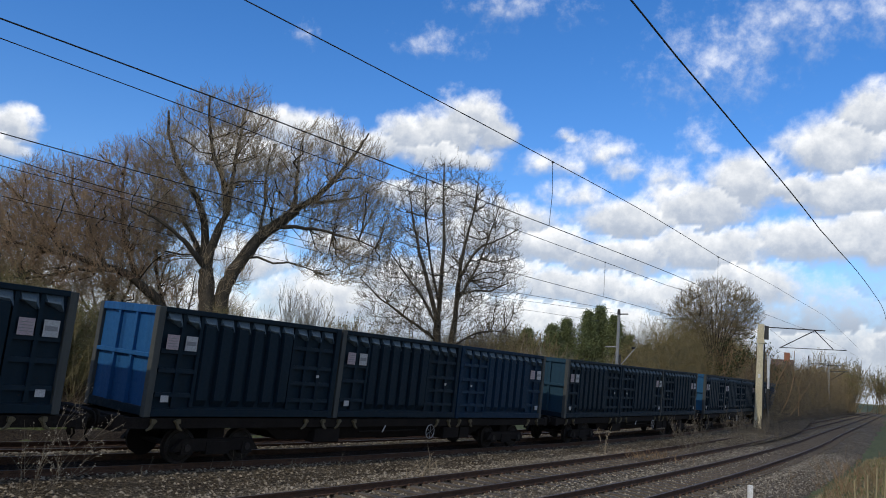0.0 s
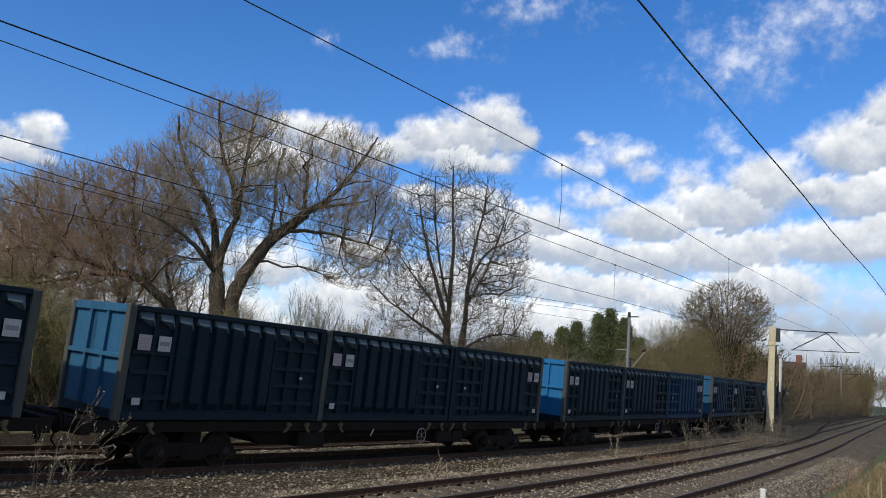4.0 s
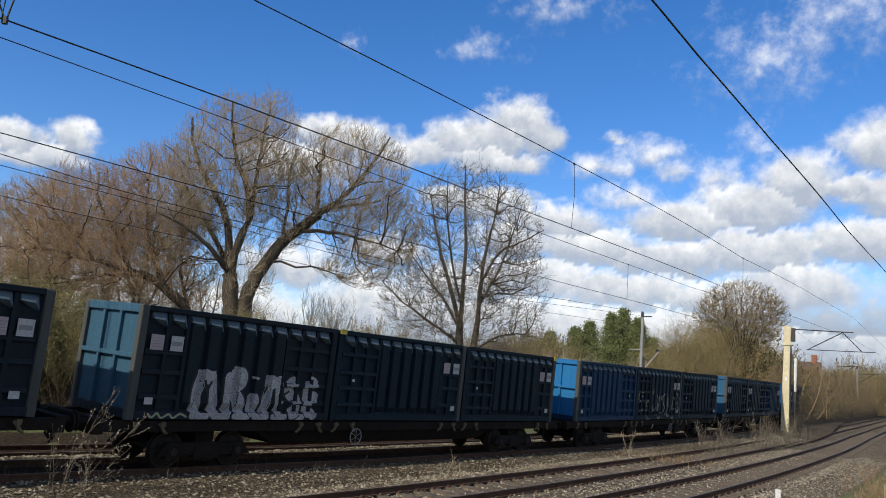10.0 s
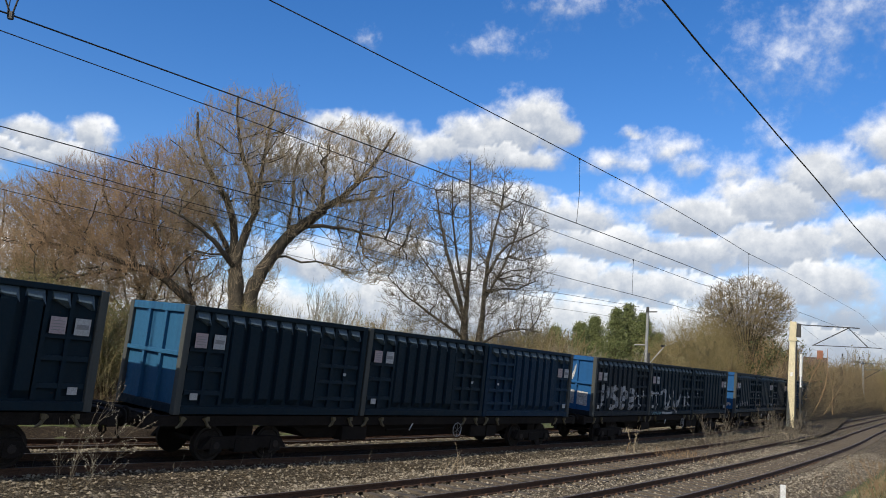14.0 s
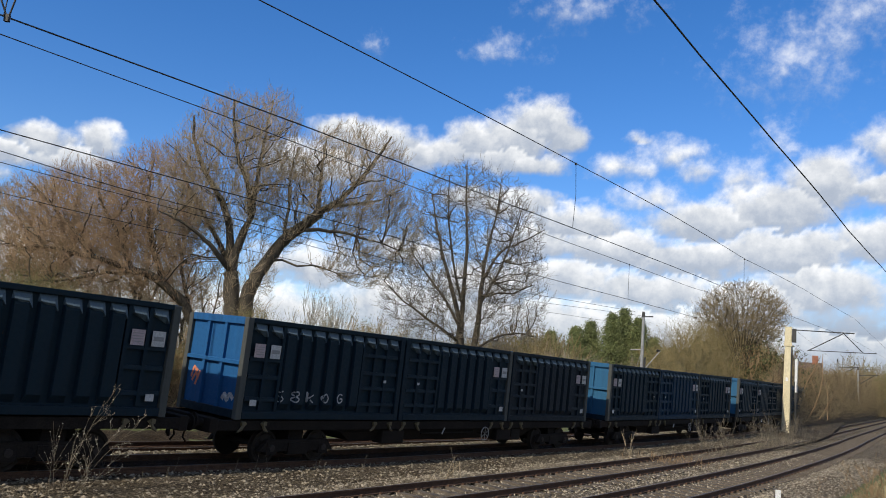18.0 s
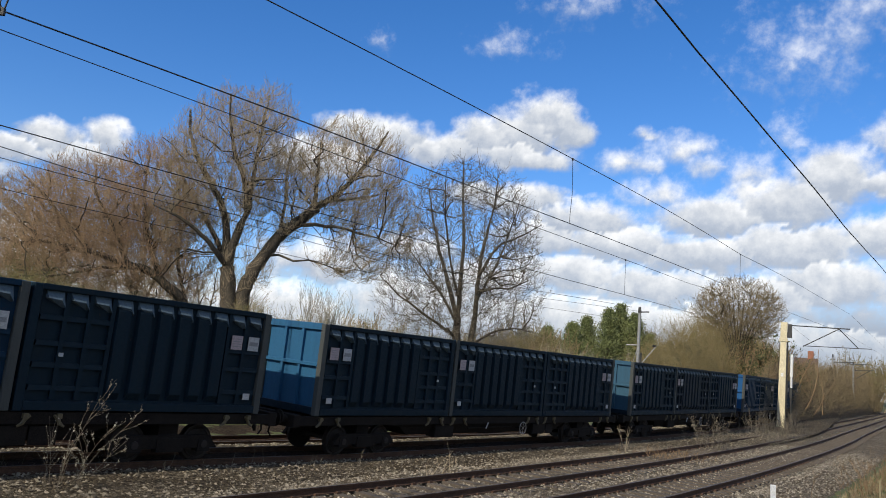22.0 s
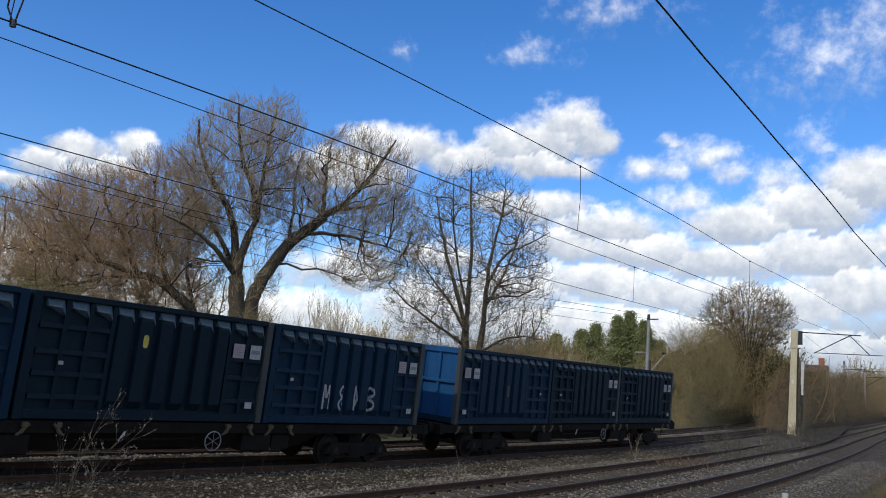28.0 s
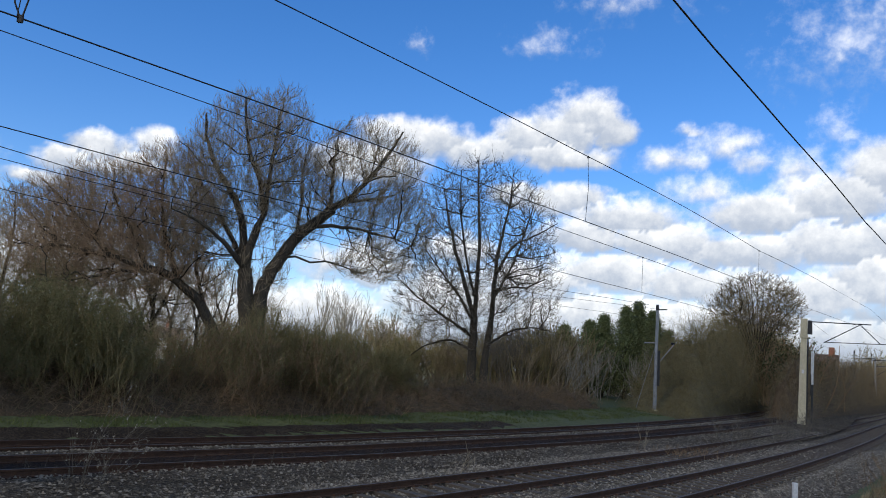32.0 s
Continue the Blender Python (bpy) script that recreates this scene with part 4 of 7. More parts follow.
ESS = [[(0.82, 0.86), (0.5, 0.95), (0.2, 0.78), (0.36, 0.55), (0.72, 0.45), (0.8, 0.2), (0.5, 0.05), (0.16, 0.1)]]
EE = [[(0.2, 0.48), (0.78, 0.52), (0.7, 0.86), (0.36, 0.9), (0.18, 0.5), (0.34, 0.1), (0.8, 0.12)]]
PEE = [[(0.26, 0.0), (0.26, 0.5), (0.22, 0.92)], [(0.22, 0.9), (0.66, 0.94), (0.76, 0.66), (0.5, 0.46), (0.26, 0.46)]]
AY = [[(0.2, 0.86), (0.6, 0.8), (0.76, 0.6), (0.78, 0.0)], [(0.74, 0.46), (0.36, 0.42), (0.2, 0.2), (0.44, 0.04), (0.72, 0.2)]]
bubble(9, 0, "big silver spray-painted bubble letters with dark outlines", [
    [(0.285, 0.1), (0.28, 0.7), (0.3, 1.25)], [(0.3, 1.25), (0.335, 0.95)], [(0.365, 0.1), (0.36, 0.7), (0.345, 1.25)],
    [(0.43, 0.1), (0.43, 0.7), (0.425, 1.25)], [(0.43, 1.22), (0.48, 1.22), (0.485, 1.0), (0.45, 0.78), (0.485, 0.5), (0.5, 0.1)],
    [(0.56, 0.1), (0.56, 0.4), (0.56, 0.72)], [(0.56, 1.1), (0.562, 1.16)],
    [(0.62, 0.1), (0.625, 0.7), (0.635, 1.22)], [(0.635, 1.2), (0.665, 0.9)], [(0.7, 0.1), (0.695, 0.7), (0.68, 1.22)],
    [(0.8, 1.12), (0.76, 1.0), (0.76, 0.76), (0.8, 0.58), (0.8, 0.3), (0.755, 0.14)],
    [(0.865, 0.1), (0.865, 0.6), (0.86, 1.12)], [(0.87, 1.08), (0.92, 1.06)], [(0.85, 0.66), (0.93, 0.68)], [(0.87, 0.2), (0.92, 0.2)]], 0.3, M_SPRAY)
spray(9, 0, "silver spray strip on the bottom rail", [[(0.26 + 0.1 * i, 0.11), (0.35 + 0.1 * i, 0.11)] for i in range(6)], 0.15, M_SPRAY)
spray(9, 0, "small yellow-green spray tag", [[(0.08, 0.17), (0.1, 0.07), (0.12, 0.17), (0.14, 0.06), (0.17, 0.15), (0.19, 0.06), (0.22, 0.16), (0.25, 0.08)]], 0.05, M_SPRAY_GREEN)
spray(9, 0, "dark cuts between the letters", [[(0.31, 1.02), (0.32, 0.75), (0.34, 1.0)], [(0.6, 0.95), (0.615, 0.7), (0.64, 0.98)], [(0.7, 0.8), (0.73, 0.72), (0.76, 0.82)]], 0.06, M_SPRAY_DARK, 0.03)
loops = [[[(0.75, 1.0), (0.2, 0.95), (0.1, 0.7), (0.5, 0.5), (0.6, 0.3), (0.1, 0.2)]], [[(0.5, 1.0), (0.2, 0.8), (0.5, 0.5), (0.3, 0.2), (0.5, -0.1), (0.9, -0.06)], [(0.7, 0.7), (0.5, 0.5), (0.8, 0.4)]],
         [[(0.2, 0.95), (0.5, 1.05), (0.55, 0.6), (0.3, 0.3), (0.6, 0.2), (0.95, 0.4)]], [[(0.1, 0.95), (0.3, 0.6), (0.2, 0.3), (0.5, 0.25), (0.6, 0.9)], [(0.3, 0.1), (0.5, -0.08), (0.9, 0.0)]],
         [[(0.7, 0.98), (0.3, 0.85), (0.4, 0.6), (0.7, 0.4), (0.4, 0.15), (0.1, 0.2)]], [[(0.2, 1.0), (0.3, 0.5), (0.2, 0.1), (0.5, 0.0), (0.8, 0.15)], [(0.5, 0.9), (0.45, 0.4)]],
         [[(0.3, 0.4), (0.45, 0.9), (0.7, 1.0), (0.8, 0.5), (0.5, 0.2), (0.2, 0.45), (0.7, 0.5)], [(0.1, 0.0), (0.5, -0.1), (0.6, 0.1)]],
         [[(0.2, 0.3), (0.3, 0.9), (0.7, 1.0), (0.95, 0.7), (0.8, 0.2), (0.4, 0.25), (0.3, 0.5), (0.8, 0.6)]]]
spray(8, 1, "pale green outline scrawl of spray paint", letters(loops, 0.08, 0.97, 0.16, 1.42, 0.02), 0.065, M_SPRAY_GREEN)
bubble(6, 0, "silver spray-painted block letters with dark outlines", letters([PEE, ESS, EE, AY], 0.1, 0.74, 0.36, 1.4, 0.02), 0.24, M_SPRAY)
spray(6, 0, "small white splashes of spray paint", [[(0.76, 0.8), (0.78, 1.1), (0.8, 0.9)], [(0.82, 0.95), (0.84, 0.6), (0.85, 0.35)], [(0.86, 0.9), (0.9, 1.05), (0.93, 1.1)], [(0.88, 0.85), (0.92, 0.9)]], 0.1, M_SPRAY_WHITE)
spray(6, 1, "streaky white spray-painted letters", [[(0.03, 1.25), (0.15, 1.1), (0.3, 1.25)], [(0.05, 0.95), (0.1, 1.1), (0.13, 0.7)], [(0.2, 1.2), (0.2, 0.25)], [(0.3, 1.3), (0.34, 1.2), (0.34, 0.5)], [(0.34, 0.55), (0.42, 0.6), (0.46, 0.9), (0.42, 1.05)], [(0.36, 0.4), (0.44, 0.35), (0.47, 0.5)],
                                                        [(0.52, 1.35), (0.54, 0.8), (0.57, 0.3)], [(0.73, 1.3), (0.66, 0.8), (0.6, 0.1)], [(0.8, 1.0), (0.87, 0.75), (0.95, 0.55)], [(0.93, 1.1), (0.87, 0.75), (0.8, 0.45)]], 0.18, M_SPRAY_WHITE)
spray(6, 1, "pale blue spray tag", letters([[[(0, 1), (0.4, 0), (0.8, 1)], [(1, 1), (1, 0)]]] * 4, 0.06, 0.26, 0.05, 0.18), 0.03, M_SPRAY_BLUE)
spray(6, 1, "white spray strip along the bottom rail", [[(0.28, 0.14), (0.4, 0.1), (0.52, 0.13)]], 0.1, M_SPRAY_WHITE)
SIX = [[(0.7, 1.0), (0.3, 0.8), (0.15, 0.35), (0.4, 0.0), (0.75, 0.25), (0.5, 0.5), (0.2, 0.4)]]
EIGHT = [[(0.5, 0.52), (0.2, 0.75), (0.5, 1.0), (0.8, 0.78), (0.5, 0.52), (0.15, 0.25), (0.5, 0.0), (0.85, 0.25), (0.5, 0.52)]]
KAY = [[(0.2, 1.0), (0.2, 0.0)], [(0.75, 0.75), (0.25, 0.4), (0.75, 0.0)]]
OH = [[(0.5, 0.9), (0.2, 0.6), (0.3, 0.1), (0.65, 0.1), (0.8, 0.5), (0.5, 0.9)]]
GEE = [[(0.8, 0.8), (0.4, 0.9), (0.2, 0.5), (0.4, 0.05), (0.8, 0.2), (0.8, 0.45), (0.5, 0.45)]]
spray(5, 0, "row of faint pale spray-painted characters", letters([SIX, EIGHT, KAY, OH, GEE], 0.2, 0.6, 0.5, 0.8, 0.45), 0.035, M_SPRAY)
spray(1, 2, "row of white painted capital characters", letters([[[(0.15, 0.0), (0.2, 1.0), (0.5, 0.5), (0.8, 1.0), (0.85, 0.0)]], EIGHT, [[(0.2, 0.0), (0.2, 1.0), (0.7, 0.8), (0.75, 0.3), (0.2, 0.0)]], EIGHT], 0.31, 0.66, 0.42, 1.12, 0.45), 0.06, M_SPRAY_WHITE, 0.022)
spray(1, 1, "yellow paint mark", [[(0.42, 1.7), (0.42, 2.0)]], 0.13, M_SPRAY_YELLOW)
spray(0, 0, "faded yellow paint mark", [[(0.5, 1.05), (0.5, 1.5)]], 0.1, M_YELLOWED)
for k, x in ((1, -BOX_L / 2 + 0.12), (2, BOX_L / 2 - 0.1)):
    side = -1 if TURNED[9][k] else 1
    part("corner_tag", Shape().box(-0.12, 0.12, -0.012, 0.012, -0.07, 0.07), BOXES[9, k], "yellow painted corner patch", pose(side * x, -side * (BOX_W + 0.016), BOX_H - 0.06), M_SPRAY_YELLOW)
spray(8, 1, "pale scratch", [[(0.35, 1.5), (0.352, 1.7)]], 0.03, M_SPRAY)


def end_spray(n, label, lines, width, material_):
    """Paint on the leading end of a wagon's first container: lines of (across from the far side, height)."""
    for number, line in enumerate(lines):
        sh = Shape()
        p = smooth_line([(u, z * 0.925) for u, z in line], 0.04)
        t = unit2(np.gradient(p, axis=0)) * width / 2
        n0 = len(sh.v)
        for q, d in zip(p, t):
            for a in (-1, 1):
                sh.v.append((-BOX_L / 2 + 0.084 - 0.001 * number, -(q[0] - d[1] * a), q[1] + d[0] * a))
        sh.f += [(n0 + 2 * i, n0 + 2 * i + 1, n0 + 2 * i + 3, n0 + 2 * i + 2) for i in range(len(p) - 1)]
        part("graffiti_stroke", sh, BOXES[n, 0], label, None, material_)


end_spray(6, "white spray strokes on the end wall", [[(-0.9, 2.3), (-0.75, 1.7)], [(-0.6, 2.35), (-0.75, 1.7)], [(0.0, 2.3), (0.1, 1.6)], [(0.3, 2.3), (0.1, 1.6)]], 0.1, M_SPRAY_WHITE)
end_spray(6, "white spray patch on the end wall", [[(-0.9, 0.7), (0.9, 0.6)], [(-0.9, 1.0), (0.9, 0.9)]], 0.3, M_SPRAY_WHITE)
end_spray(5, "orange-red spray tag", [[(-0.9, 0.9), (-0.8, 1.2), (-0.6, 0.85)], [(-0.85, 0.8), (-0.65, 1.15)], [(-0.7, 0.7), (-0.55, 1.1)]], 0.07, M_SPRAY_RED)
end_spray(5, "small white spray tag", [[(0.5, 0.45), (0.6, 0.6), (0.7, 0.45), (0.8, 0.62), (0.95, 0.5)]], 0.12, M_SPRAY_WHITE)


def motions():
    times = [float(t) for t in range(33)]
    turns = [32.0 * i / 540 for i in range(541)]
    for n in range(N_WAGONS):
        middle = S_TAIL - n * WAGON_PITCH - WAGON_MID
        about = Matrix.Rotation(math.pi, 4, "Z") if n == 9 else Matrix()
        walk(WAGONS[n], [(t, train_pose(middle - run(t), 6.75, TRAIN_Z) @ about) for t in times])
        # the wheels roll: less than a quarter turn from row to row
        for ws in WAGONS[n].children_recursive:
            if ws.name.split(".")[0] == "wheelset":
                at, way = ws.matrix_basis.copy(), 1 if n == 9 else -1
                walk(ws, [(t, at @ Matrix.Rotation(way * run(t) / 0.42, 4, "Y")) for t in turns])
        for k in range(3):
            # k = 0 leads (nearest the front)
            turn = Matrix.Rotation(math.pi, 4, "Z") if TURNED[n][k] else Matrix()
            walk(BOXES[n, k], [(t, train_pose(middle - run(t), 6.75, BOX_Z) @ Matrix.Translation(((k - 1) * PITCH, 0, 0)) @ turn) for t in times])
    for shell in CLOUDS:
        walk(shell, [(t, pose(0, 0, 0, 0, 0, 6.1 * (32 - t) / 32)) for t in (0.0, 8.0, 16.0, 24.0, 32.0)])

# ---------------------------------------------------------------- plants
def fast_mesh(name, verts, faces, material_, smooth=False):
    """A mesh from arrays; faces all have the same number of corners."""
    me = bpy.data.meshes.new(name)
    n, k = faces.shape
    me.vertices.add(len(verts))
    me.vertices.foreach_set("co", np.ascontiguousarray(verts, np.float32).ravel())
    me.loops.add(n * k)
    me.loops.foreach_set("vertex_index", np.ascontiguousarray(faces, np.int32).ravel())
    me.polygons.add(n)
    me.polygons.foreach_set("loop_start", np.arange(0, n * k, k, dtype=np.int32))
    if smooth:
        me.polygons.foreach_set("use_smooth", np.ones(n, bool))
    me.materials.append(material_)
    me.update(calc_edges=True)
    return me


def unit(v):
    return v / np.maximum(np.linalg.norm(v, axis=-1, keepdims=True), 1e-9)


def stems_mesh(name, lines, radii, material_, sides=3):
    """Tapered stems: lines (N, P, 3), radii (N, P)."""
    N, P, _ = lines.shape
    d = unit(np.gradient(lines, axis=1))
    ref = np.eye(3)[np.abs(d).max(1).argmin(1)][:, None, :]
    a = unit(np.cross(d, ref))
    b = np.cross(d, a)
    w = 2 * np.pi * np.arange(sides) / sides
    ring = lines[:, :, None] + radii[:, :, None, None] * (a[:, :, None] * np.cos(w)[:, None] + b[:, :, None] * np.sin(w)[:, None])
    idx = np.arange(N * P * sides).reshape(N, P, sides)
    q = np.stack([idx[:, :-1], np.roll(idx, -1, 2)[:, :-1], np.roll(idx, -1, 2)[:, 1:], idx[:, 1:]], -1)
    return fast_mesh(name, ring.reshape(-1, 3), q.reshape(-1, 4), material_, True)


def bend(start, way, length, rs, points=4, wander=0.25, rise=0.1):
    """Grow N lines from start along way with random bends and a pull upwards (or down)."""
    N = len(start)
    out = np.empty((N, points, 3))
    out[:, 0] = start
    d = way.copy()
    for i in range(1, points):
        d = unit(d + rs.normal(0, wander, (N, 3)) + np.array([0, 0, rise]))
        out[:, i] = out[:, i - 1] + d * (length / (points - 1))[:, None]
    return out


def sprout(lines, lengths, rs, count, lo, hi, angle, ratio, wander, rise, keep=None, points=4):
    """Children of every line: count each, between fractions lo and hi, leaving at about angle degrees."""
    N, P, _ = lines.shape
    t = rs.uniform(lo, hi, (N, count))
    u = t * (P - 1)
    i = np.minimum(u.astype(int), P - 2)
    k = (u - i)[..., None]
    r = np.arange(N)[:, None]
    start = lines[r, i] * (1 - k) + lines[r, i + 1] * k
    d = unit(lines[r, i + 1] - lines[r, i])
    side = unit(np.cross(d, rs.normal(0, 1, d.shape)))
    ang = np.radians(rs.normal(angle, 10, t.shape))[..., None]
    way = d * np.cos(ang) + side * np.sin(ang)
    length = lengths[:, None] * ratio * (1.1 - 0.35 * t) * rs.uniform(0.7, 1.3, t.shape)
    start, way, length = start.reshape(-1, 3), way.reshape(-1, 3), length.ravel()
    new_lines = bend(start, way, length, rs, points, wander, rise)
    if keep is not None:
        ok = keep(new_lines[:, -1])
        new_lines, length = new_lines[ok], length[ok]
    return new_lines, length


def crown_test(balls, rs, soft=0.12):
    """True for points inside any ellipsoid (u, depth, z, ru, rd, rz) of the crown, with a ragged rim."""
    balls = np.array(balls, float)

    def test(p):
        q = ((p[:, None] - balls[None, :, :3]) / balls[None, :, 3:]) ** 2
        return np.sqrt(q.sum(2)).min(1) < 1 + rs.normal(0, soft, len(p))
    return test


def crown_points(balls, rs, count, hollow):
    """Random points in the union of ellipsoids, more of them towards the rim."""
    b = np.array(balls, float)
    vol = b[:, 3] * b[:, 4] * b[:, 5]
    i = rs.choice(len(b), count, p=vol / vol.sum())
    d = unit(rs.normal(0, 1, (count, 3)))
    r = rs.random((count, 1)) ** (hollow * 0.6) * (1 + 0.06 * np.clip(rs.normal(0, 1, (count, 1)), -2, 1.4))
    return b[i, :3] + d * r * b[i, 3:]


def reach_out(pool, aim, rs, points, wander, droop, heart):
    """Branches from the nearest lower and inner wood of pool to the points aimed at, each a bent line."""
    foot = np.empty_like(aim)
    deep = np.linalg.norm(pool - heart, axis=1)
    for a in range(0, len(aim), 1500):
        q = aim[a:a + 1500]
        d = np.linalg.norm(q[:, None] - pool[None], axis=2) + 0.9 * np.clip(pool[None, :, 2] - q[:, None, 2] + 0.2, 0, None) + 1.3 * np.clip(deep[None] - np.linalg.norm(q - heart, axis=1)[:, None] + 0.35, 0, None)
        foot[a:a + 1500] = pool[d.argmin(1)]
    span = np.linalg.norm(aim - foot, axis=1)[:, None]
    ctrl = (foot + aim) / 2 - np.array([0, 0, 1.0]) * droop * span + rs.normal(0, 0.1, aim.shape) * span
    u = np.linspace(0, 1, points)[None, :, None]
    ln = (1 - u) ** 2 * foot[:, None] + 2 * u * (1 - u) * ctrl[:, None] + u ** 2 * aim[:, None]
    ln[:, 1:-1] += rs.normal(0, 0.035, ln[:, 1:-1].shape) * span[:, None]
    return ln


def evergreen(label, base, hgt, w, seed):
    """A dense dark tree: trunk and a rough cone of small sprays with gaps."""
    rs = np.random.default_rng(seed)
    t = thing("tree", label, "tree", pose(*base))
    part("trunk", stems_mesh("trunk", np.array([[(0, 0, -0.3), (0, 0, hgt * 0.5), (0.05, 0, hgt * 0.93)]]), np.array([[0.16, 0.1, 0.02]]), M_BARK, 7), t)
    n = 1100
    z = hgt * (0.03 + 0.95 * rs.random(n) ** 0.8)
    a = rs.uniform(0, 2 * np.pi, n)
    lump = np.array([noise.noise(Vector((1.7 * math.cos(q), 1.7 * math.sin(q) + seed, h * 0.9))) for q, h in zip(a, z)])
    reach = w * (1 - z / hgt) ** 0.85 * (0.95 + 0.75 * lump) * rs.uniform(0.35, 1.25, n) + 0.15
    tip = np.column_stack([np.cos(a) * reach, np.sin(a) * reach, z + 0.38 * reach])
    foot = np.column_stack([np.zeros(n), np.zeros(n), z - 0.1 * reach])
    u = np.linspace(0, 1, 3)[None, :, None]
    ln = foot[:, None] * (1 - u) + tip[:, None] * u
    tagged(part("branchwork", stems_mesh("branchwork", ln, np.full((n, 1), 0.012) * np.linspace(1, 0.4, 3), M_BARK, 3), t), kind="stuff")
    k = 19
    f = rs.uniform(0.45, 1.05, (n, k, 1))
    pts = (foot[:, None] * (1 - f) + tip[:, None] * f + rs.normal(0, 0.17, (n, k, 3))).reshape(-1, 3)
    tagged(part("foliage", leaves_mesh("foliage", pts, rs, 0.18, M_EVERGREEN, 0.4), t), kind="stuff")
    return t


def tree(label, base, turn, limbs, balls, seed, bark=None, twig=None, counts=(120, 900, 6000, 3), angle=28, fine=0.006, rise=0.45, name="tree", droop=0.12, bud=None):
    """A bare tree. limbs: (radius at foot, radius at tip, points (u, depth, z)), in the tree's own frame; side branches grow from them in four orders."""
    bark, twig = bark or M_BARK, twig or M_TWIG
    rs = np.random.default_rng(seed)
    t = thing(name, label, "tree", pose(base[0], base[1], 0, 0, 0, turn))
    keep = crown_test(balls, rs)
    first_lines, first_len = [], []
    for n, (r0, r1, pts) in enumerate(limbs):
        p = np.array(pts, float)
        # smooth the limb through its points
        u = np.linspace(0, len(p) - 1, 4 * (len(p) - 1) + 1)
        fine_p = np.stack([np.interp(u, np.arange(len(p)), p[:, c]) for c in range(3)], 1)
        ker = np.array([0.25, 0.5, 0.25])
        for _ in range(2):
            for c in range(3):
                fine_p[1:-1, c] = np.convolve(fine_p[:, c], ker, "valid")
        fine_p[1:-1] += rs.normal(0, 0.022, fine_p[1:-1].shape)
        rad = np.linspace(r0, r1, len(fine_p)) * (1 + rs.normal(0, 0.05, len(fine_p)))
        if fine_p[0, 2] < 0.6:
            rad[:3] *= (1.5, 1.25, 1.08)
        part("trunk" if n == 0 else "limb", stems_mesh("limb", fine_p[None], rad[None], bark, 9), t)
        k = np.linspace(0, len(fine_p) - 1, 6)
        first_lines.append(np.stack([np.interp(k, np.arange(len(fine_p)), fine_p[:, c]) for c in range(3)], 1))
        first_len.append(np.linalg.norm(np.diff(fine_p, axis=0), axis=1).sum())
    pool = np.concatenate(first_lines)
    heart = np.array(limbs[0][2][-1], float) * np.array([0.5, 0.5, 0.8])
    orders = []
    for o, c in enumerate(counts[:3]):
        aim = crown_points(balls, rs, c, (0.8, 0.55, 0.42)[o])
        ln = reach_out(pool, aim, rs, (6, 5, 3)[o], (0.3, 0.2, 0.12)[o], droop * (0.25, 1.0, 1.0)[o], heart)
        le = np.linalg.norm(ln[:, -1] - ln[:, 0], axis=1)
        orders.append((ln, le))
        pool = ln[:, 1:].reshape(-1, 3) if o else np.concatenate([pool, ln[:, 1:].reshape(-1, 3)])
    orders.append(sprout(orders[2][0], np.clip(orders[2][1], 0.5, 1.6), rs, counts[3], 0.25, 1.0, angle, 0.7, 0.2, rise, None, 2))
    for o, (ln, le) in enumerate(orders):
        r0 = np.clip(le * (0.02, 0.014, 0.01, 0.01)[o], fine * (3.0, 1.8, 1.3, 1.0)[o], (0.12, 0.05, fine * 1.5, fine)[o])
        rad = r0[:, None] * np.linspace(1.0, 0.45, ln.shape[1])[None]
        me = stems_mesh("branchwork" if o < 2 else "crown", ln, rad, bark if o == 0 else twig, 5 if o == 0 else 3)
        tagged(part("branchwork" if o < 2 else "crown", me, t), kind="stuff")
    if bud:
        ends = orders[-1][0].reshape(-1, 3)
        ends = ends[rs.random(len(ends)) < bud[1]]
        tagged(part("foliage", leaves_mesh("foliage", ends, rs, bud[2], bud[0]), t), kind="stuff")
    return t


def leaves_mesh(name, points, rs, size, material_, aspect=0.5):
    """Small leaf blades, one folded quad each, at points."""
    N = len(points)
    d = unit(rs.normal(0, 1, (N, 3)))
    s = unit(np.cross(d, rs.normal(0, 1, (N, 3))))
    L = size * rs.uniform(0.6, 1.4, (N, 1))
    v = np.stack([points - s * L * aspect * 0.2, points + d * L * 0.5 - s * L * aspect * 0.5, points + d * L, points + d * L * 0.5 + s * L * aspect * 0.5], 1)
    return fast_mesh(name, v.reshape(-1, 3), np.arange(N * 4).reshape(N, 4), material_)


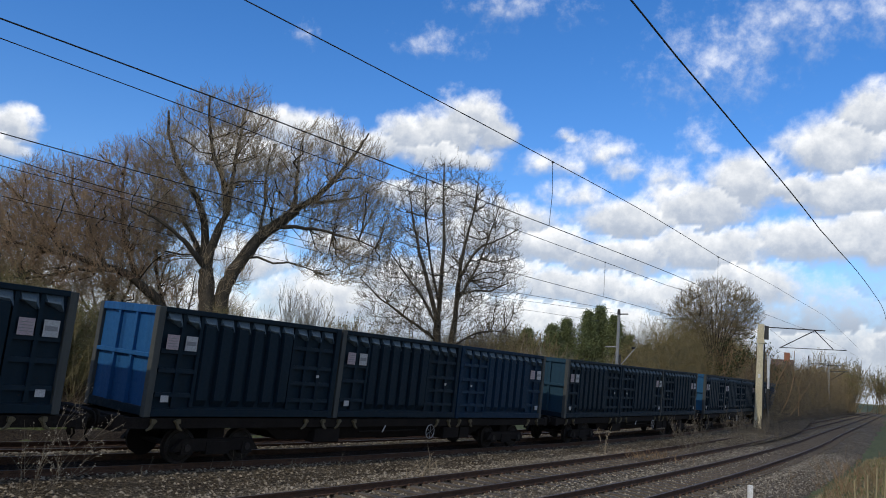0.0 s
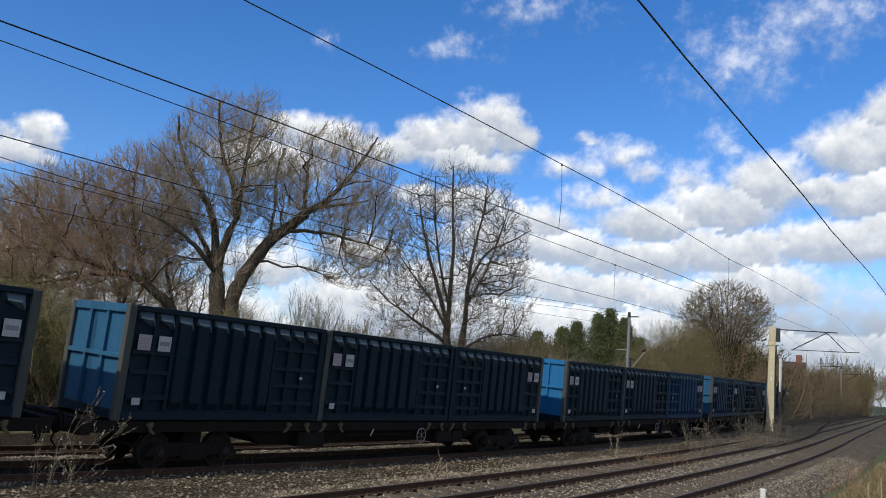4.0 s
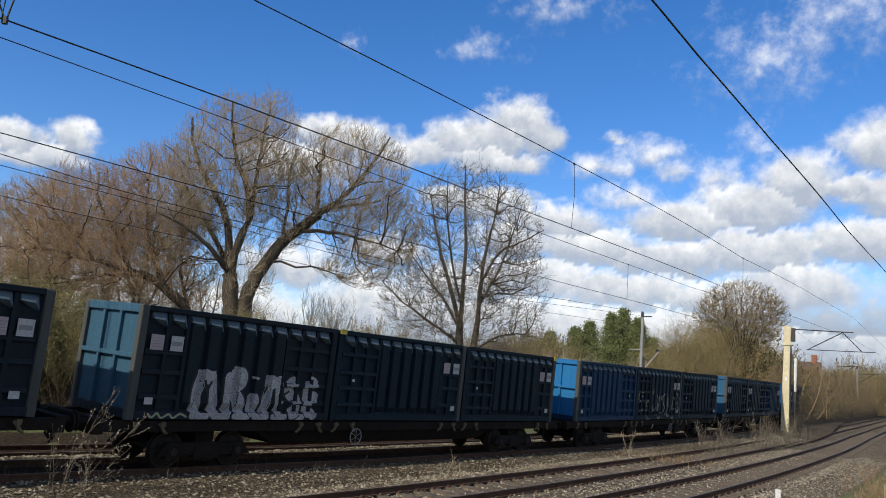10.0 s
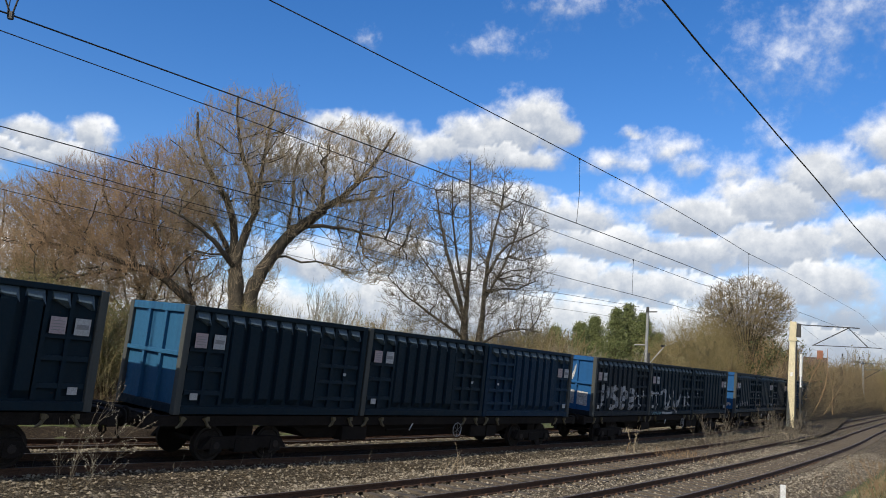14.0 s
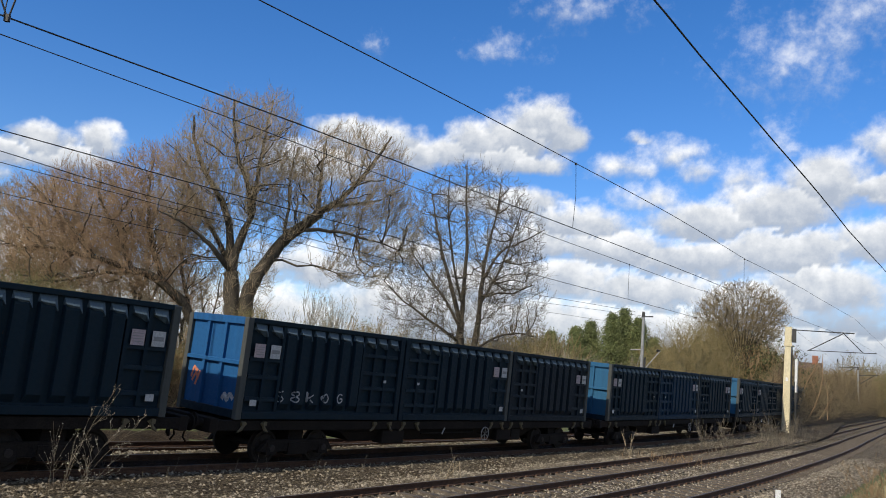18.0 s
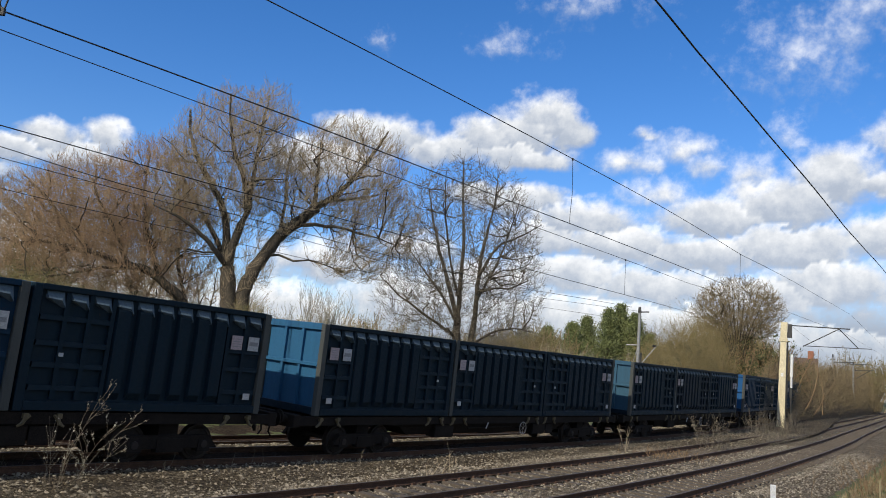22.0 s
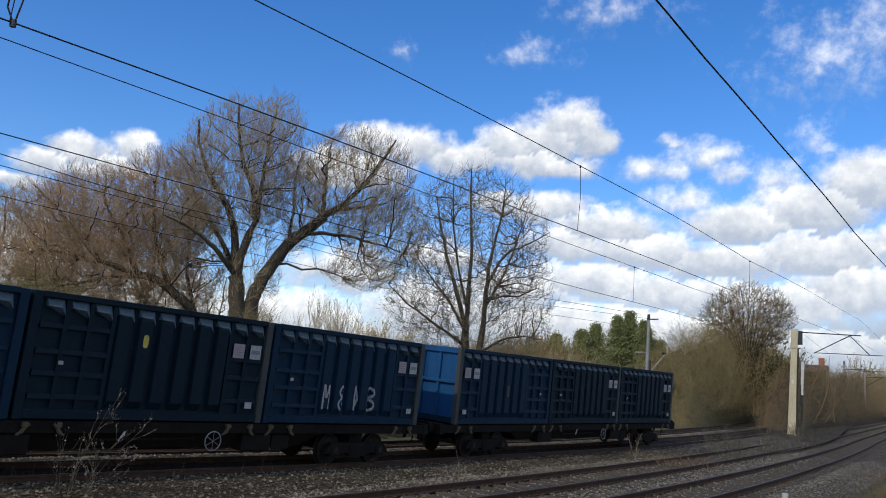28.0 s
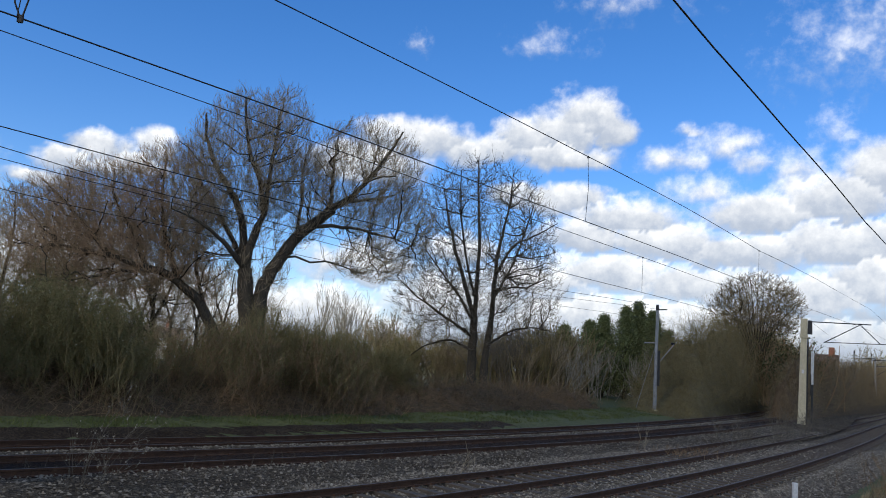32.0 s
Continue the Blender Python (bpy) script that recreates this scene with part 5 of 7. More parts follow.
def shrub(label, base, turn, balls, seed, stems=60, twig=None, spread=1.5, counts=(6, 5, 4), fine=0.006, name="shrub", category="bush", leaf=None, rise=0.25, height=3.0, lean=0.5, angle=30, thick=0.011):
    """A bush of many stems that fan out from the ground and fill the crown."""
    rs = np.random.default_rng(seed)
    t = thing(name, label, category, pose(base[0], base[1], base[2], 0, 0, turn))
    keep = crown_test(balls, rs, 0.1)
    st = np.column_stack([rs.normal(0, spread, stems), rs.normal(0, spread * 0.5, stems), np.zeros(stems)])
    way = unit(np.column_stack([rs.normal(0, lean, stems) + st[:, 0] * 0.12, rs.normal(0, lean * 0.7, stems), np.ones(stems)]))
    lens = height * rs.uniform(0.6, 1.05, stems)
    lines = bend(st, way, lens, rs, 6, 0.17, 0.05)
    tw = twig or M_TWIG
    rad = np.clip(lens * thick, 0.0055, 0.08)[:, None] * np.linspace(1, 0.35, 6)
    tagged(part("stemwork", stems_mesh("stemwork", lines, rad, tw, 4), t), kind="stuff")
    for o, c in enumerate(counts):
        lines, lens = sprout(lines, lens, rs, c, 0.2, 1.0, angle, 0.5, 0.16, rise, keep, 3 if o + 1 < len(counts) else 2)
        rad = np.full(len(lens), fine * (1.6, 1.2, 1.0, 1.0)[o])[:, None] * np.linspace(1, 0.5, lines.shape[1])
        if len(lines):
            tagged(part("crown", stems_mesh("crown", lines, rad, tw, 3), t), kind="stuff")
    if leaf and len(lines):
        pts = lines.reshape(-1, 3)
        pts = np.repeat(pts, leaf[2], 0) + rs.normal(0, 0.08, (len(pts) * leaf[2], 3))
        tagged(part("foliage", leaves_mesh("foliage", pts, rs, leaf[1], leaf[0]), t), kind="stuff")
    return t


# the great willow, two stems from one foot, and its arching crown
T1 = (-8.98, 38.98)
tree("tall bare old willow with a forked leaning trunk behind the hedge", T1, 13.0, [
    (0.5, 0.36, [(0.15, 0, -0.3), (0.0, 0, 2.0), (-0.25, 0, 3.1), (-0.45, 0, 4.2), (-0.62, 0, 5.3), (-0.8, 0, 6.5)]),
    (0.42, 0.26, [(0.2, 0.1, 1.8), (0.07, 0.05, 3.1), (0.09, 0, 4.5), (0.14, 0, 5.7), (0.5, -0.05, 6.55), (0.97, -0.1, 7.4), (1.58, -0.15, 8.4), (2.26, -0.2, 9.0), (3.23, -0.2, 10.0)]),
    (0.24, 0.05, [(-0.8, 0, 6.3), (-0.98, 0.2, 7.5), (-1.17, 0.4, 9.3), (-2.15, 0.5, 10.8), (-2.93, 0.5, 11.9), (-3.42, 0.4, 13.2), (-3.5, 0.4, 14.3)]),
    (0.27, 0.14, [(-0.8, 0, 6.4), (-0.61, -0.2, 7.9), (-0.14, -0.4, 9.3)]),
    (0.14, 0.04, [(-0.14, -0.4, 9.2), (-0.51, -0.7, 11.0), (-1.13, -0.9, 12.2), (-1.48, -1.0, 13.6), (-1.6, -1.0, 15.0)]),
    (0.14, 0.04, [(-0.14, -0.4, 9.2), (-0.07, 0.0, 11.1), (0.01, 0.5, 12.9), (0.16, 0.8, 14.7), (0.3, 0.9, 15.8)]),
    (0.19, 0.04, [(3.1, -0.2, 9.9), (4.21, 0, 10.8), (5.18, 0.2, 12.1), (6.16, 0.3, 13.7), (6.64, 0.3, 14.7)]),
    (0.13, 0.03, [(3.1, -0.2, 9.9), (3.16, 0.4, 11.5), (3.16, 0.8, 12.8), (3.3, 1.0, 14.2)]),
    (0.12, 0.02, [(2.2, -0.2, 9.0), (3.23, -0.5, 9.05), (4.38, -0.8, 9.0), (6.2, -1.0, 8.75), (7.31, -1.2, 8.4)]),
    (0.11, 0.02, [(3.6, 0, 10.4), (4.83, 0.6, 10.8), (6.0, 0.9, 11.1), (7.76, 1.0, 12.0)]),
    (0.15, 0.03, [(-0.75, 0, 6.4), (-1.51, -0.8, 7.3), (-2.34, -1.2, 8.0), (-3.4, -1.5, 8.6), (-4.4, -1.6, 8.9)]),
    (0.17, 0.03, [(-0.62, 0, 5.6), (-1.34, 0.7, 7.8), (-2.49, 1.1, 9.4), (-3.53, 1.4, 11.0), (-4.1, 1.5, 12.4)]),
    (0.1, 0.02, [(1.5, -0.1, 8.3), (1.7, 1.0, 10.2), (1.6, 1.6, 12.2), (1.9, 1.8, 13.8)])],
    [(-1.4, 0, 12.0, 2.8, 3.0, 3.7), (0.3, 0, 12.6, 1.9, 2.8, 3.6), (4.8, 0, 12.0, 3.3, 3.0, 3.0), (6.3, 0, 9.6, 2.6, 2.4, 2.6), (-3.4, 0, 10.2, 1.7, 2.4, 3.4), (2.0, 0, 10.6, 1.6, 2.4, 2.6), (0.2, 0, 6.6, 1.5, 1.3, 2.6), (5.6, 0, 7.6, 2.2, 1.8, 1.3)],
    11, twig=M_TWIG, counts=(230, 2100, 11500, 3), fine=0.0058, rise=0.8)
tree("leaning bare willow with a low reaching trunk", (-10.46, 39.64), 14.8, [
    (0.38, 0.25, [(0.1, 0, -0.3), (-0.1, 0, 2.2), (-1.6, -0.3, 4.9)]),
    (0.25, 0.05, [(-1.5, -0.3, 4.8), (-3.1, -0.6, 6.0), (-4.7, -0.8, 6.3), (-6.3, -1.0, 6.6), (-8.1, -1.2, 6.8)]),
    (0.15, 0.03, [(-2.6, -0.5, 5.7), (-3.6, 0, 8.0), (-4.0, 0.4, 10.2), (-3.9, 0.5, 12.0)]),
    (0.13, 0.03, [(-4.2, -0.7, 6.3), (-5.2, -0.2, 8.2), (-6.2, 0.2, 9.6), (-6.3, 0.3, 11.0)]),
    (0.12, 0.03, [(-5.8, -1.0, 6.5), (-7.2, -0.6, 8.0), (-8.4, -0.3, 9.2), (-9.4, 0, 10.0)]),
    (0.1, 0.03, [(-1.2, -0.2, 4.2), (-1.9, 0.8, 6.4), (-2.1, 1.2, 8.8), (-2.4, 1.4, 10.4)]),
    (0.1, 0.03, [(-3.4, -0.6, 6.1), (-5.2, -1.6, 5.8), (-6.8, -2.2, 5.2), (-8.0, -2.6, 5.0)])],
    [(-3.6, 0, 9.6, 2.6, 2.6, 3.2), (-6.2, 0, 8.8, 3.0, 2.8, 2.8), (-8.6, 0, 7.6, 2.6, 2.4, 3.0), (-6.0, -1, 6.2, 3.6, 2.6, 1.8), (-1.6, 0, 7.6, 1.8, 2.0, 3.0)],
    12, twig=M_TWIG_RED, counts=(190, 1700, 11000, 3), fine=0.0064, rise=0.6)
for seed, (bx, by, tz, w, hgt) in enumerate([(-21.0, 45.4, 24.9, 3.4, 12.4), (-24.6, 44.0, 29.0, 3.2, 11.0), (-17.2, 47.5, 19.5, 3.2, 11.8)]):
    tree("bare grey-brown tree in a row behind the hedge", (bx, by), tz, [
        (0.22, 0.1, [(0, 0, -0.3), (0.1, 0, 2.5), (0.0, 0.1, 5.0)]),
        (0.11, 0.03, [(0, 0.1, 4.6), (-0.9, 0, 7.2), (-1.8, 0, 10.4)]), (0.11, 0.03, [(0, 0.1, 4.8), (0.3, 0.2, 8.0), (0.1, 0.2, hgt - 0.6)]),
        (0.1, 0.03, [(0, 0, 3.8), (1.2, 0.3, 6.6), (2.0, 0.4, 9.6)]), (0.09, 0.03, [(0, 0, 3.0), (-1.6, 0.3, 5.0), (-2.6, 0.4, 7.0)])],
        [(0, 0, hgt * 0.62, w, w, hgt * 0.4)], 40 + seed, twig=M_TWIG, counts=(60, 450, 2600, 2), fine=0.009)
for n, (az, d, hgt, w) in enumerate([(-20.6, 56, 8.6, 2.0), (-18.7, 60, 9.4, 2.0), (-17.0, 55, 8.4, 1.8), (-15.2, 61, 8.8, 1.9), (-12.6, 66, 7.0, 2.2)]):
    az = radians(az)
    tree("slim dark bare tree in a row behind the hedge", (d * math.sin(az), d * math.cos(az)), -math.degrees(az), [
        (0.17, 0.09, [(0, 0, -0.3), (0.15, 0, 2.2), (0.05, 0.1, 4.4)]),
        (0.09, 0.03, [(0.05, 0.1, 4.2), (-0.6, 0, 6.0), (-1.0, 0, hgt - 1.0)]), (0.09, 0.03, [(0.05, 0.1, 4.2), (0.4, 0.2, 6.2), (0.5, 0.2, hgt - 0.4)]),
        (0.07, 0.03, [(0.1, 0, 2.6), (1.0, 0.2, 4.2), (1.5, 0.3, 6.0)])],
        [(0, 0, hgt * 0.62, w, w, hgt * 0.4)], 240 + n, twig=M_TWIG, counts=(26, 130, 520, 2), fine=0.01)
# the slender tree in the middle, several straight stems
tree("slender bare lime tree with many upright stems", (2.98, 54.92), -3.1, [
    (0.36, 0.26, [(-0.4, 0, -0.3), (-0.45, 0, 3.0), (-0.45, 0, 6.0)]), (0.34, 0.2, [(0.35, 0.1, -0.3), (0.45, 0.1, 3.0), (0.75, 0.1, 6.1)]),
    (0.18, 0.04, [(-0.45, 0, 5.8), (-1.3, 0.2, 8.4), (-2.15, 0.4, 10.7), (-2.8, 0.5, 13.2), (-3.2, 0.5, 15.0)]),
    (0.18, 0.04, [(-0.45, 0, 5.8), (-0.4, -0.3, 8.6), (-0.4, -0.5, 11.3), (-0.7, -0.6, 14.6), (-0.85, -0.6, 17.0)]),
    (0.18, 0.04, [(0.75, 0.1, 6.0), (0.8, 0.2, 8.4), (0.9, 0.3, 10.6), (1.5, 0.3, 13.4), (1.7, 0.2, 16.0)]),
    (0.11, 0.03, [(0.85, 0.2, 9.0), (1.9, -0.3, 11.2), (3.3, -0.6, 11.8), (4.9, -0.8, 12.8)]),
    (0.1, 0.03, [(0.8, 0.2, 7.4), (2.1, 0.9, 10.0), (3.0, 1.4, 13.0), (3.4, 1.6, 14.7)]),
    (0.12, 0.03, [(-0.5, 0, 4.6), (-2.4, -0.4, 5.8), (-4.5, -0.8, 7.0), (-6.0, -1.0, 8.4)]),
    (0.1, 0.03, [(-0.5, 0, 5.6), (-2.0, 0.8, 8.0), (-3.8, 1.4, 10.0), (-5.2, 1.6, 12.2)]),
    (0.1, 0.03, [(0.5, 0.1, 4.0), (2.0, 0.6, 5.2), (3.6, 0.9, 5.6), (5.0, 1.0, 5.4)]),
    (0.1, 0.03, [(-0.4, 0, 7.0), (-1.4, -1.2, 10.2), (-1.9, -1.6, 13.6), (-2.0, -1.7, 16.0)]),
    (0.1, 0.03, [(-0.5, 0.1, 3.6), (-2.0, 0.8, 4.4), (-3.8, 1.2, 3.9), (-4.9, 1.4, 3.0)])],
    [(-0.4, 0, 11.6, 5.4, 4.4, 5.9), (-3.4, 0, 7.6, 3.2, 3.0, 2.8), (3.2, 0, 8.6, 2.6, 3.0, 3.8), (0, 0, 5.2, 5.2, 3.0, 1.8)],
    21, twig=M_TWIG_DARK, counts=(140, 1100, 5600, 3), fine=0.0078, rise=0.2, droop=0.05)
# broad many-stemmed tree on the bank by the mast
fan = []
for n in range(13):
    a = -1.0 + 2.0 * n / 12
    dpt = 0.5 * math.sin(n * 2.4)
    fan.append((0.11, 0.02, [(0.25 * a, 0, 3.0 if n else -0.3), (0.9 * a, 0.4 * dpt, 7.0), (2.1 * a, 1.0 * dpt, 9.6), (3.9 * a, 1.8 * dpt, 13.6 - 1.9 * a * a)]))
tree("broad bare many-stemmed tree on a wooded bank", (35.8, 88.0), -22.1, fan, [(0, 0, 12.2, 4.6, 3.6, 3.3), (-2.8, 0, 11.2, 2.6, 2.6, 2.8), (3.0, 0, 11.2, 2.2, 2.6, 2.8), (0, 0, 9.8, 4.4, 3.0, 2.0)],
     31, twig=M_TWIG_TAN, counts=(130, 900, 5200, 3), fine=0.01, rise=0.35, droop=0.03)
shrub("dark ivy-grown thicket at the foot of a bare tree", (37.6, 86.0, 0.6), -22.5, [(0, 0, 4.8, 4.6, 3.0, 4.2)], 32, stems=50, twig=M_BRAMBLE, spread=2.2, counts=(5, 5), fine=0.02, leaf=(M_IVY, 0.28, 3), height=7.5, lean=0.3)
# far trees behind the field
shrub("pale bare tree far behind the field", (-12.3, 94.2, 0.2), 7.4, [(-1.5, 0, 7.5, 4.2, 3.0, 4.6), (2.6, 0, 7.5, 2.2, 2.4, 4.6)], 33, stems=16, twig=M_TWIG_PALE, spread=1.6, counts=(8, 7, 3), fine=0.013, name="tree", category="tree", height=10.0, lean=0.22, rise=0.3, angle=22)
shrub("rounded yellow-green budding willow", (-4.6, 84.9, 0.2), 3.2, [(0.4, 0, 4.6, 4.4, 3.0, 4.0)], 34, stems=50, twig=M_TWIG, spread=1.8, counts=(8, 6), fine=0.014, leaf=(M_BUD, 0.16, 2), name="tree", category="tree", height=7.6, lean=0.36)
for n, (az, d, hgt, w) in enumerate([(-13.6, 74, 5.6, 4.0), (-10.4, 70, 5.0, 4.2), (-7.2, 76, 5.2, 3.6), (-2.5, 80, 5.2, 4.4), (0.6, 82, 5.8, 4.0), (3.4, 83, 6.4, 4.0), (5.6, 80, 6.8, 3.8), (7.8, 79, 7.2, 3.4)]):
    az = radians(az)
    shrub("rounded olive budding bush across the field", (d * math.sin(az), d * math.cos(az), 0.1), -math.degrees(az), [(0, 0, hgt * 0.5, w, 2.6, hgt * 0.5)], 260 + n, stems=60, twig=M_MOUND, spread=2.0, counts=(7, 6), fine=0.013, leaf=(M_BUD, 0.13, 3), height=hgt, lean=0.32)
shrub("olive-green budding tree by the field", (10.8, 79.3, 0.2), -7.8, [(0, 0, 5.2, 3.0, 2.6, 4.0)], 35, stems=36, twig=M_TWIG_TAN, spread=0.9, counts=(8, 6), fine=0.014, leaf=(M_BUD, 0.16, 2), name="tree", category="tree", height=8.0, lean=0.3)
for n, (x, y, hgt, w) in enumerate([(13.4, 83.0, 7.4, 3.0), (15.8, 81.6, 7.9, 3.3), (17.6, 83.2, 8.8, 3.2), (19.4, 81.0, 9.6, 3.4), (21.0, 82.4, 10.4, 3.1), (21.9, 80.2, 9.3, 2.9), (23.8, 81.4, 7.4, 3.3)]):
    evergreen("dense dark green evergreen tree with drooping sprays", (x, y, 0.1), hgt, w, 50 + n)
for n, (x, y, hgt, w) in enumerate([(11.2, 80.0, 7.6, 3.0), (13.6, 79.0, 7.2, 2.6)]):
    shrub("olive-green ivy-grown tree beside the evergreens", (x, y, 0.1), -9, [(0, 0, hgt * 0.52, w, 2.4, hgt * 0.47)], 190 + n, stems=40, twig=M_TWIG_TAN, spread=1.2, counts=(8, 6), fine=0.014, leaf=(M_EVERGREEN, 0.16, 3), name="tree", category="tree", height=hgt, lean=0.26)
for n, (x, y, hgt) in enumerate([(23.0, 87.2, 9.6), (25.4, 86.4, 10.0), (27.6, 84.0, 8.4), (30.5, 83.5, 8.6)]):
    shrub("thin bare tree with pale budding twigs", (x, y, 0.2), -15.2, [(0, 0, hgt * 0.6, 1.9, 1.7, hgt * 0.42)], 60 + n, stems=12, twig=M_TWIG_TAN, spread=0.7, counts=(8, 6, 3), fine=0.012, leaf=(M_BUD, 0.1, 1), name="tree", category="tree", height=hgt * 0.95, lean=0.2, rise=0.2)


def bank(name, label, key, s0, s1, lats, tops, seed, stem, leaf, n_stems, n_leaf, reach=1.1, core=None, solid=0.78):
    """A long thicket: an uneven solid fill, added to close the gaps, under a tangle of arching stems and leaves."""
    rs = np.random.default_rng(seed)
    t = thing(name, label, "hedge")
    core = core or M_FILL_DARK
    ss = np.arange(s0, s1, 0.45)
    nl = 16
    us = np.linspace(0, 1, nl)

    stations = np.linspace(s0, s1, len(tops)) if np.ndim(tops) == 1 else [a for a, b in tops]
    heights = tops if np.ndim(tops) == 1 else [b for a, b in tops]

    def crest(s):
        return np.interp(s, stations, heights)
    v = []
    for s in ss:
        for u in us:
            k = max(0.0, math.sin(math.pi * u)) ** 0.6
            bump_ = 0.75 + 0.4 * noise.noise(Vector((s * 0.6, u * 4, seed))) + 0.25 * noise.noise(Vector((s * 2.1, u * 9, seed + 5)))
            z = -0.5 + (crest(s) + 0.5) * k * bump_ * solid
            p, _ = along(key, s, lats[0] + (lats[1] - lats[0]) * u + 0.05 * abs(lats[1] - lats[0]) * noise.noise(Vector((s, u * 5, 3))), z)
            v.append(tuple(p))
    idx = np.arange(len(ss) * nl).reshape(len(ss), nl)
    q = np.stack([idx[:-1, :-1], idx[:-1, 1:], idx[1:, 1:], idx[1:, :-1]], -1).reshape(-1, 4)
    # added solid body, darker than the stems, so the thicket looks dense
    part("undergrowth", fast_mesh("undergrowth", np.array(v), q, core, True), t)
    S, U = rs.uniform(s0, s1, n_stems), rs.uniform(0.05, 0.95, n_stems)
    kk = np.sin(np.pi * U) ** 0.6
    base = np.array([along(key, s, lats[0] + (lats[1] - lats[0]) * u, 0)[0] for s, u in zip(S, U)])
    base[:, 2] = np.maximum(-0.3, crest(S) * kk * rs.uniform(0.1, 0.85, n_stems) - 0.2)
    way = unit(np.column_stack([rs.normal(0, 0.7, n_stems), rs.normal(0, 0.7, n_stems), rs.uniform(0.3, 1.2, n_stems)]))
    lens = reach * rs.uniform(0.5, 1.4, n_stems) * (0.5 + 0.16 * crest(S))
    lines = bend(base, way, lens, rs, 3, 0.25, -0.14 if reach < 1.5 else 0.02)
    rad = rs.uniform(0.005, 0.01, n_stems)[:, None] * np.linspace(1, 0.5, 3)
    tagged(part("stemwork", stems_mesh("stemwork", lines, rad, stem, 3), t), kind="stuff")
    sub, _ = sprout(lines, lens, rs, 2, 0.2, 1.0, 45, 0.5, 0.2, 0.05, None, 2)
    tagged(part("crown", stems_mesh("crown", sub, np.full(len(sub), 0.007)[:, None] * np.linspace(1, 0.5, 2), stem, 3), t), kind="stuff")
    if n_leaf:
        pts = sub.reshape(-1, 3)
        pts = pts[rs.integers(0, len(pts), n_leaf)] + rs.normal(0, 0.05, (n_leaf, 3))
        tagged(part("foliage", leaves_mesh("foliage", pts, rs, 0.075, leaf), t), kind="stuff")
    return t


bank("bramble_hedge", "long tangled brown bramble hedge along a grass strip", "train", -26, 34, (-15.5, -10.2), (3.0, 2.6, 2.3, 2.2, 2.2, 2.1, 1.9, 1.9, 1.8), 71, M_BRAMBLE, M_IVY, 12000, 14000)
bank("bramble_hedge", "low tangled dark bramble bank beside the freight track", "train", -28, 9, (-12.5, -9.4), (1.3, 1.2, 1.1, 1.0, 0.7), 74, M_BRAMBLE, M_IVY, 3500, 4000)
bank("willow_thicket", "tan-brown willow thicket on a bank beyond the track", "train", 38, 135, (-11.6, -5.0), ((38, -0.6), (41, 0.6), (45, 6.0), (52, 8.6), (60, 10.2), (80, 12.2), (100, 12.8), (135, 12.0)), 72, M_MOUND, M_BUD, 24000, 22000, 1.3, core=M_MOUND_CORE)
bank("trackside_thicket", "dense brown bare thicket between the lines", "near", 60, 230, (-6.6, -4.0), ((60, -0.6), (61.5, 3.6), (66, 6.2), (80, 7.0), (110, 8.2), (150, 9.2), (230, 11.0)), 73, M_TWIG_TAN, M_BUD, 24000, 3000, 0.9, core=M_FILL_DARK, solid=0.88)
shrub("green-brown budding sallow bush by the hedge", (-13.1, 28.6, -0.2), 24.9, [(-1.2, 0, 2.4, 2.6, 1.8, 2.8), (0.8, 0, 2.0, 2.4, 1.8, 2.6)], 81, stems=120, twig=M_MOUND, spread=1.9, counts=(7, 6, 3), fine=0.006, leaf=(M_BUD, 0.055, 7), height=4.6, lean=0.18, thick=0.0016)
for n, (x, y, hgt) in enumerate([(-7.8, 36.4, 5.3), (-6.2, 38.2, 4.6), (-4.6, 40.2, 4.2), (-2.6, 43.6, 3.4)]):
    shrub("twiggy olive-brown sallow bush in the hedge", (x, y, -0.2), 10, [(0, 0, hgt * 0.5, 1.9, 1.5, hgt * 0.5)], 85 + n, stems=70, twig=M_MOUND, spread=1.1, counts=(7, 6, 3), fine=0.006, leaf=(M_BUD, 0.05, 4), height=hgt, lean=0.2, thick=0.0016)
shrub("green-brown budding sallow bush by the hedge", (-9.8, 33.4, -0.2), 14.3, [(-1.6, 0, 1.8, 2.4, 1.8, 1.8), (1.4, 0, 2.0, 2.4, 1.8, 2.3)], 82, stems=110, twig=M_BRAMBLE, spread=2.2, counts=(7, 6, 3), fine=0.006, leaf=(M_BUD, 0.055, 4), height=3.8, lean=0.26, thick=0.0016)
shrub("green-brown budding sallow bush by the hedge", (-5.6, 37.0, -0.2), 9, [(0, 0, 1.8, 3.2, 1.8, 1.9)], 83, stems=90, twig=M_BRAMBLE, spread=2.2, counts=(7, 6, 3), fine=0.007, leaf=(M_BUD, 0.055, 4), height=3.4, lean=0.26, thick=0.0016)
shrub("green-brown budding sallow bush by the hedge", (-16.5, 24.5, -0.2), 34, [(0, 0, 2.4, 3.0, 1.8, 2.8)], 84, stems=120, twig=M_MOUND, spread=1.9, counts=(7, 6, 3), fine=0.007, leaf=(M_BUD, 0.055, 7), height=4.6, lean=0.18, thick=0.0016)
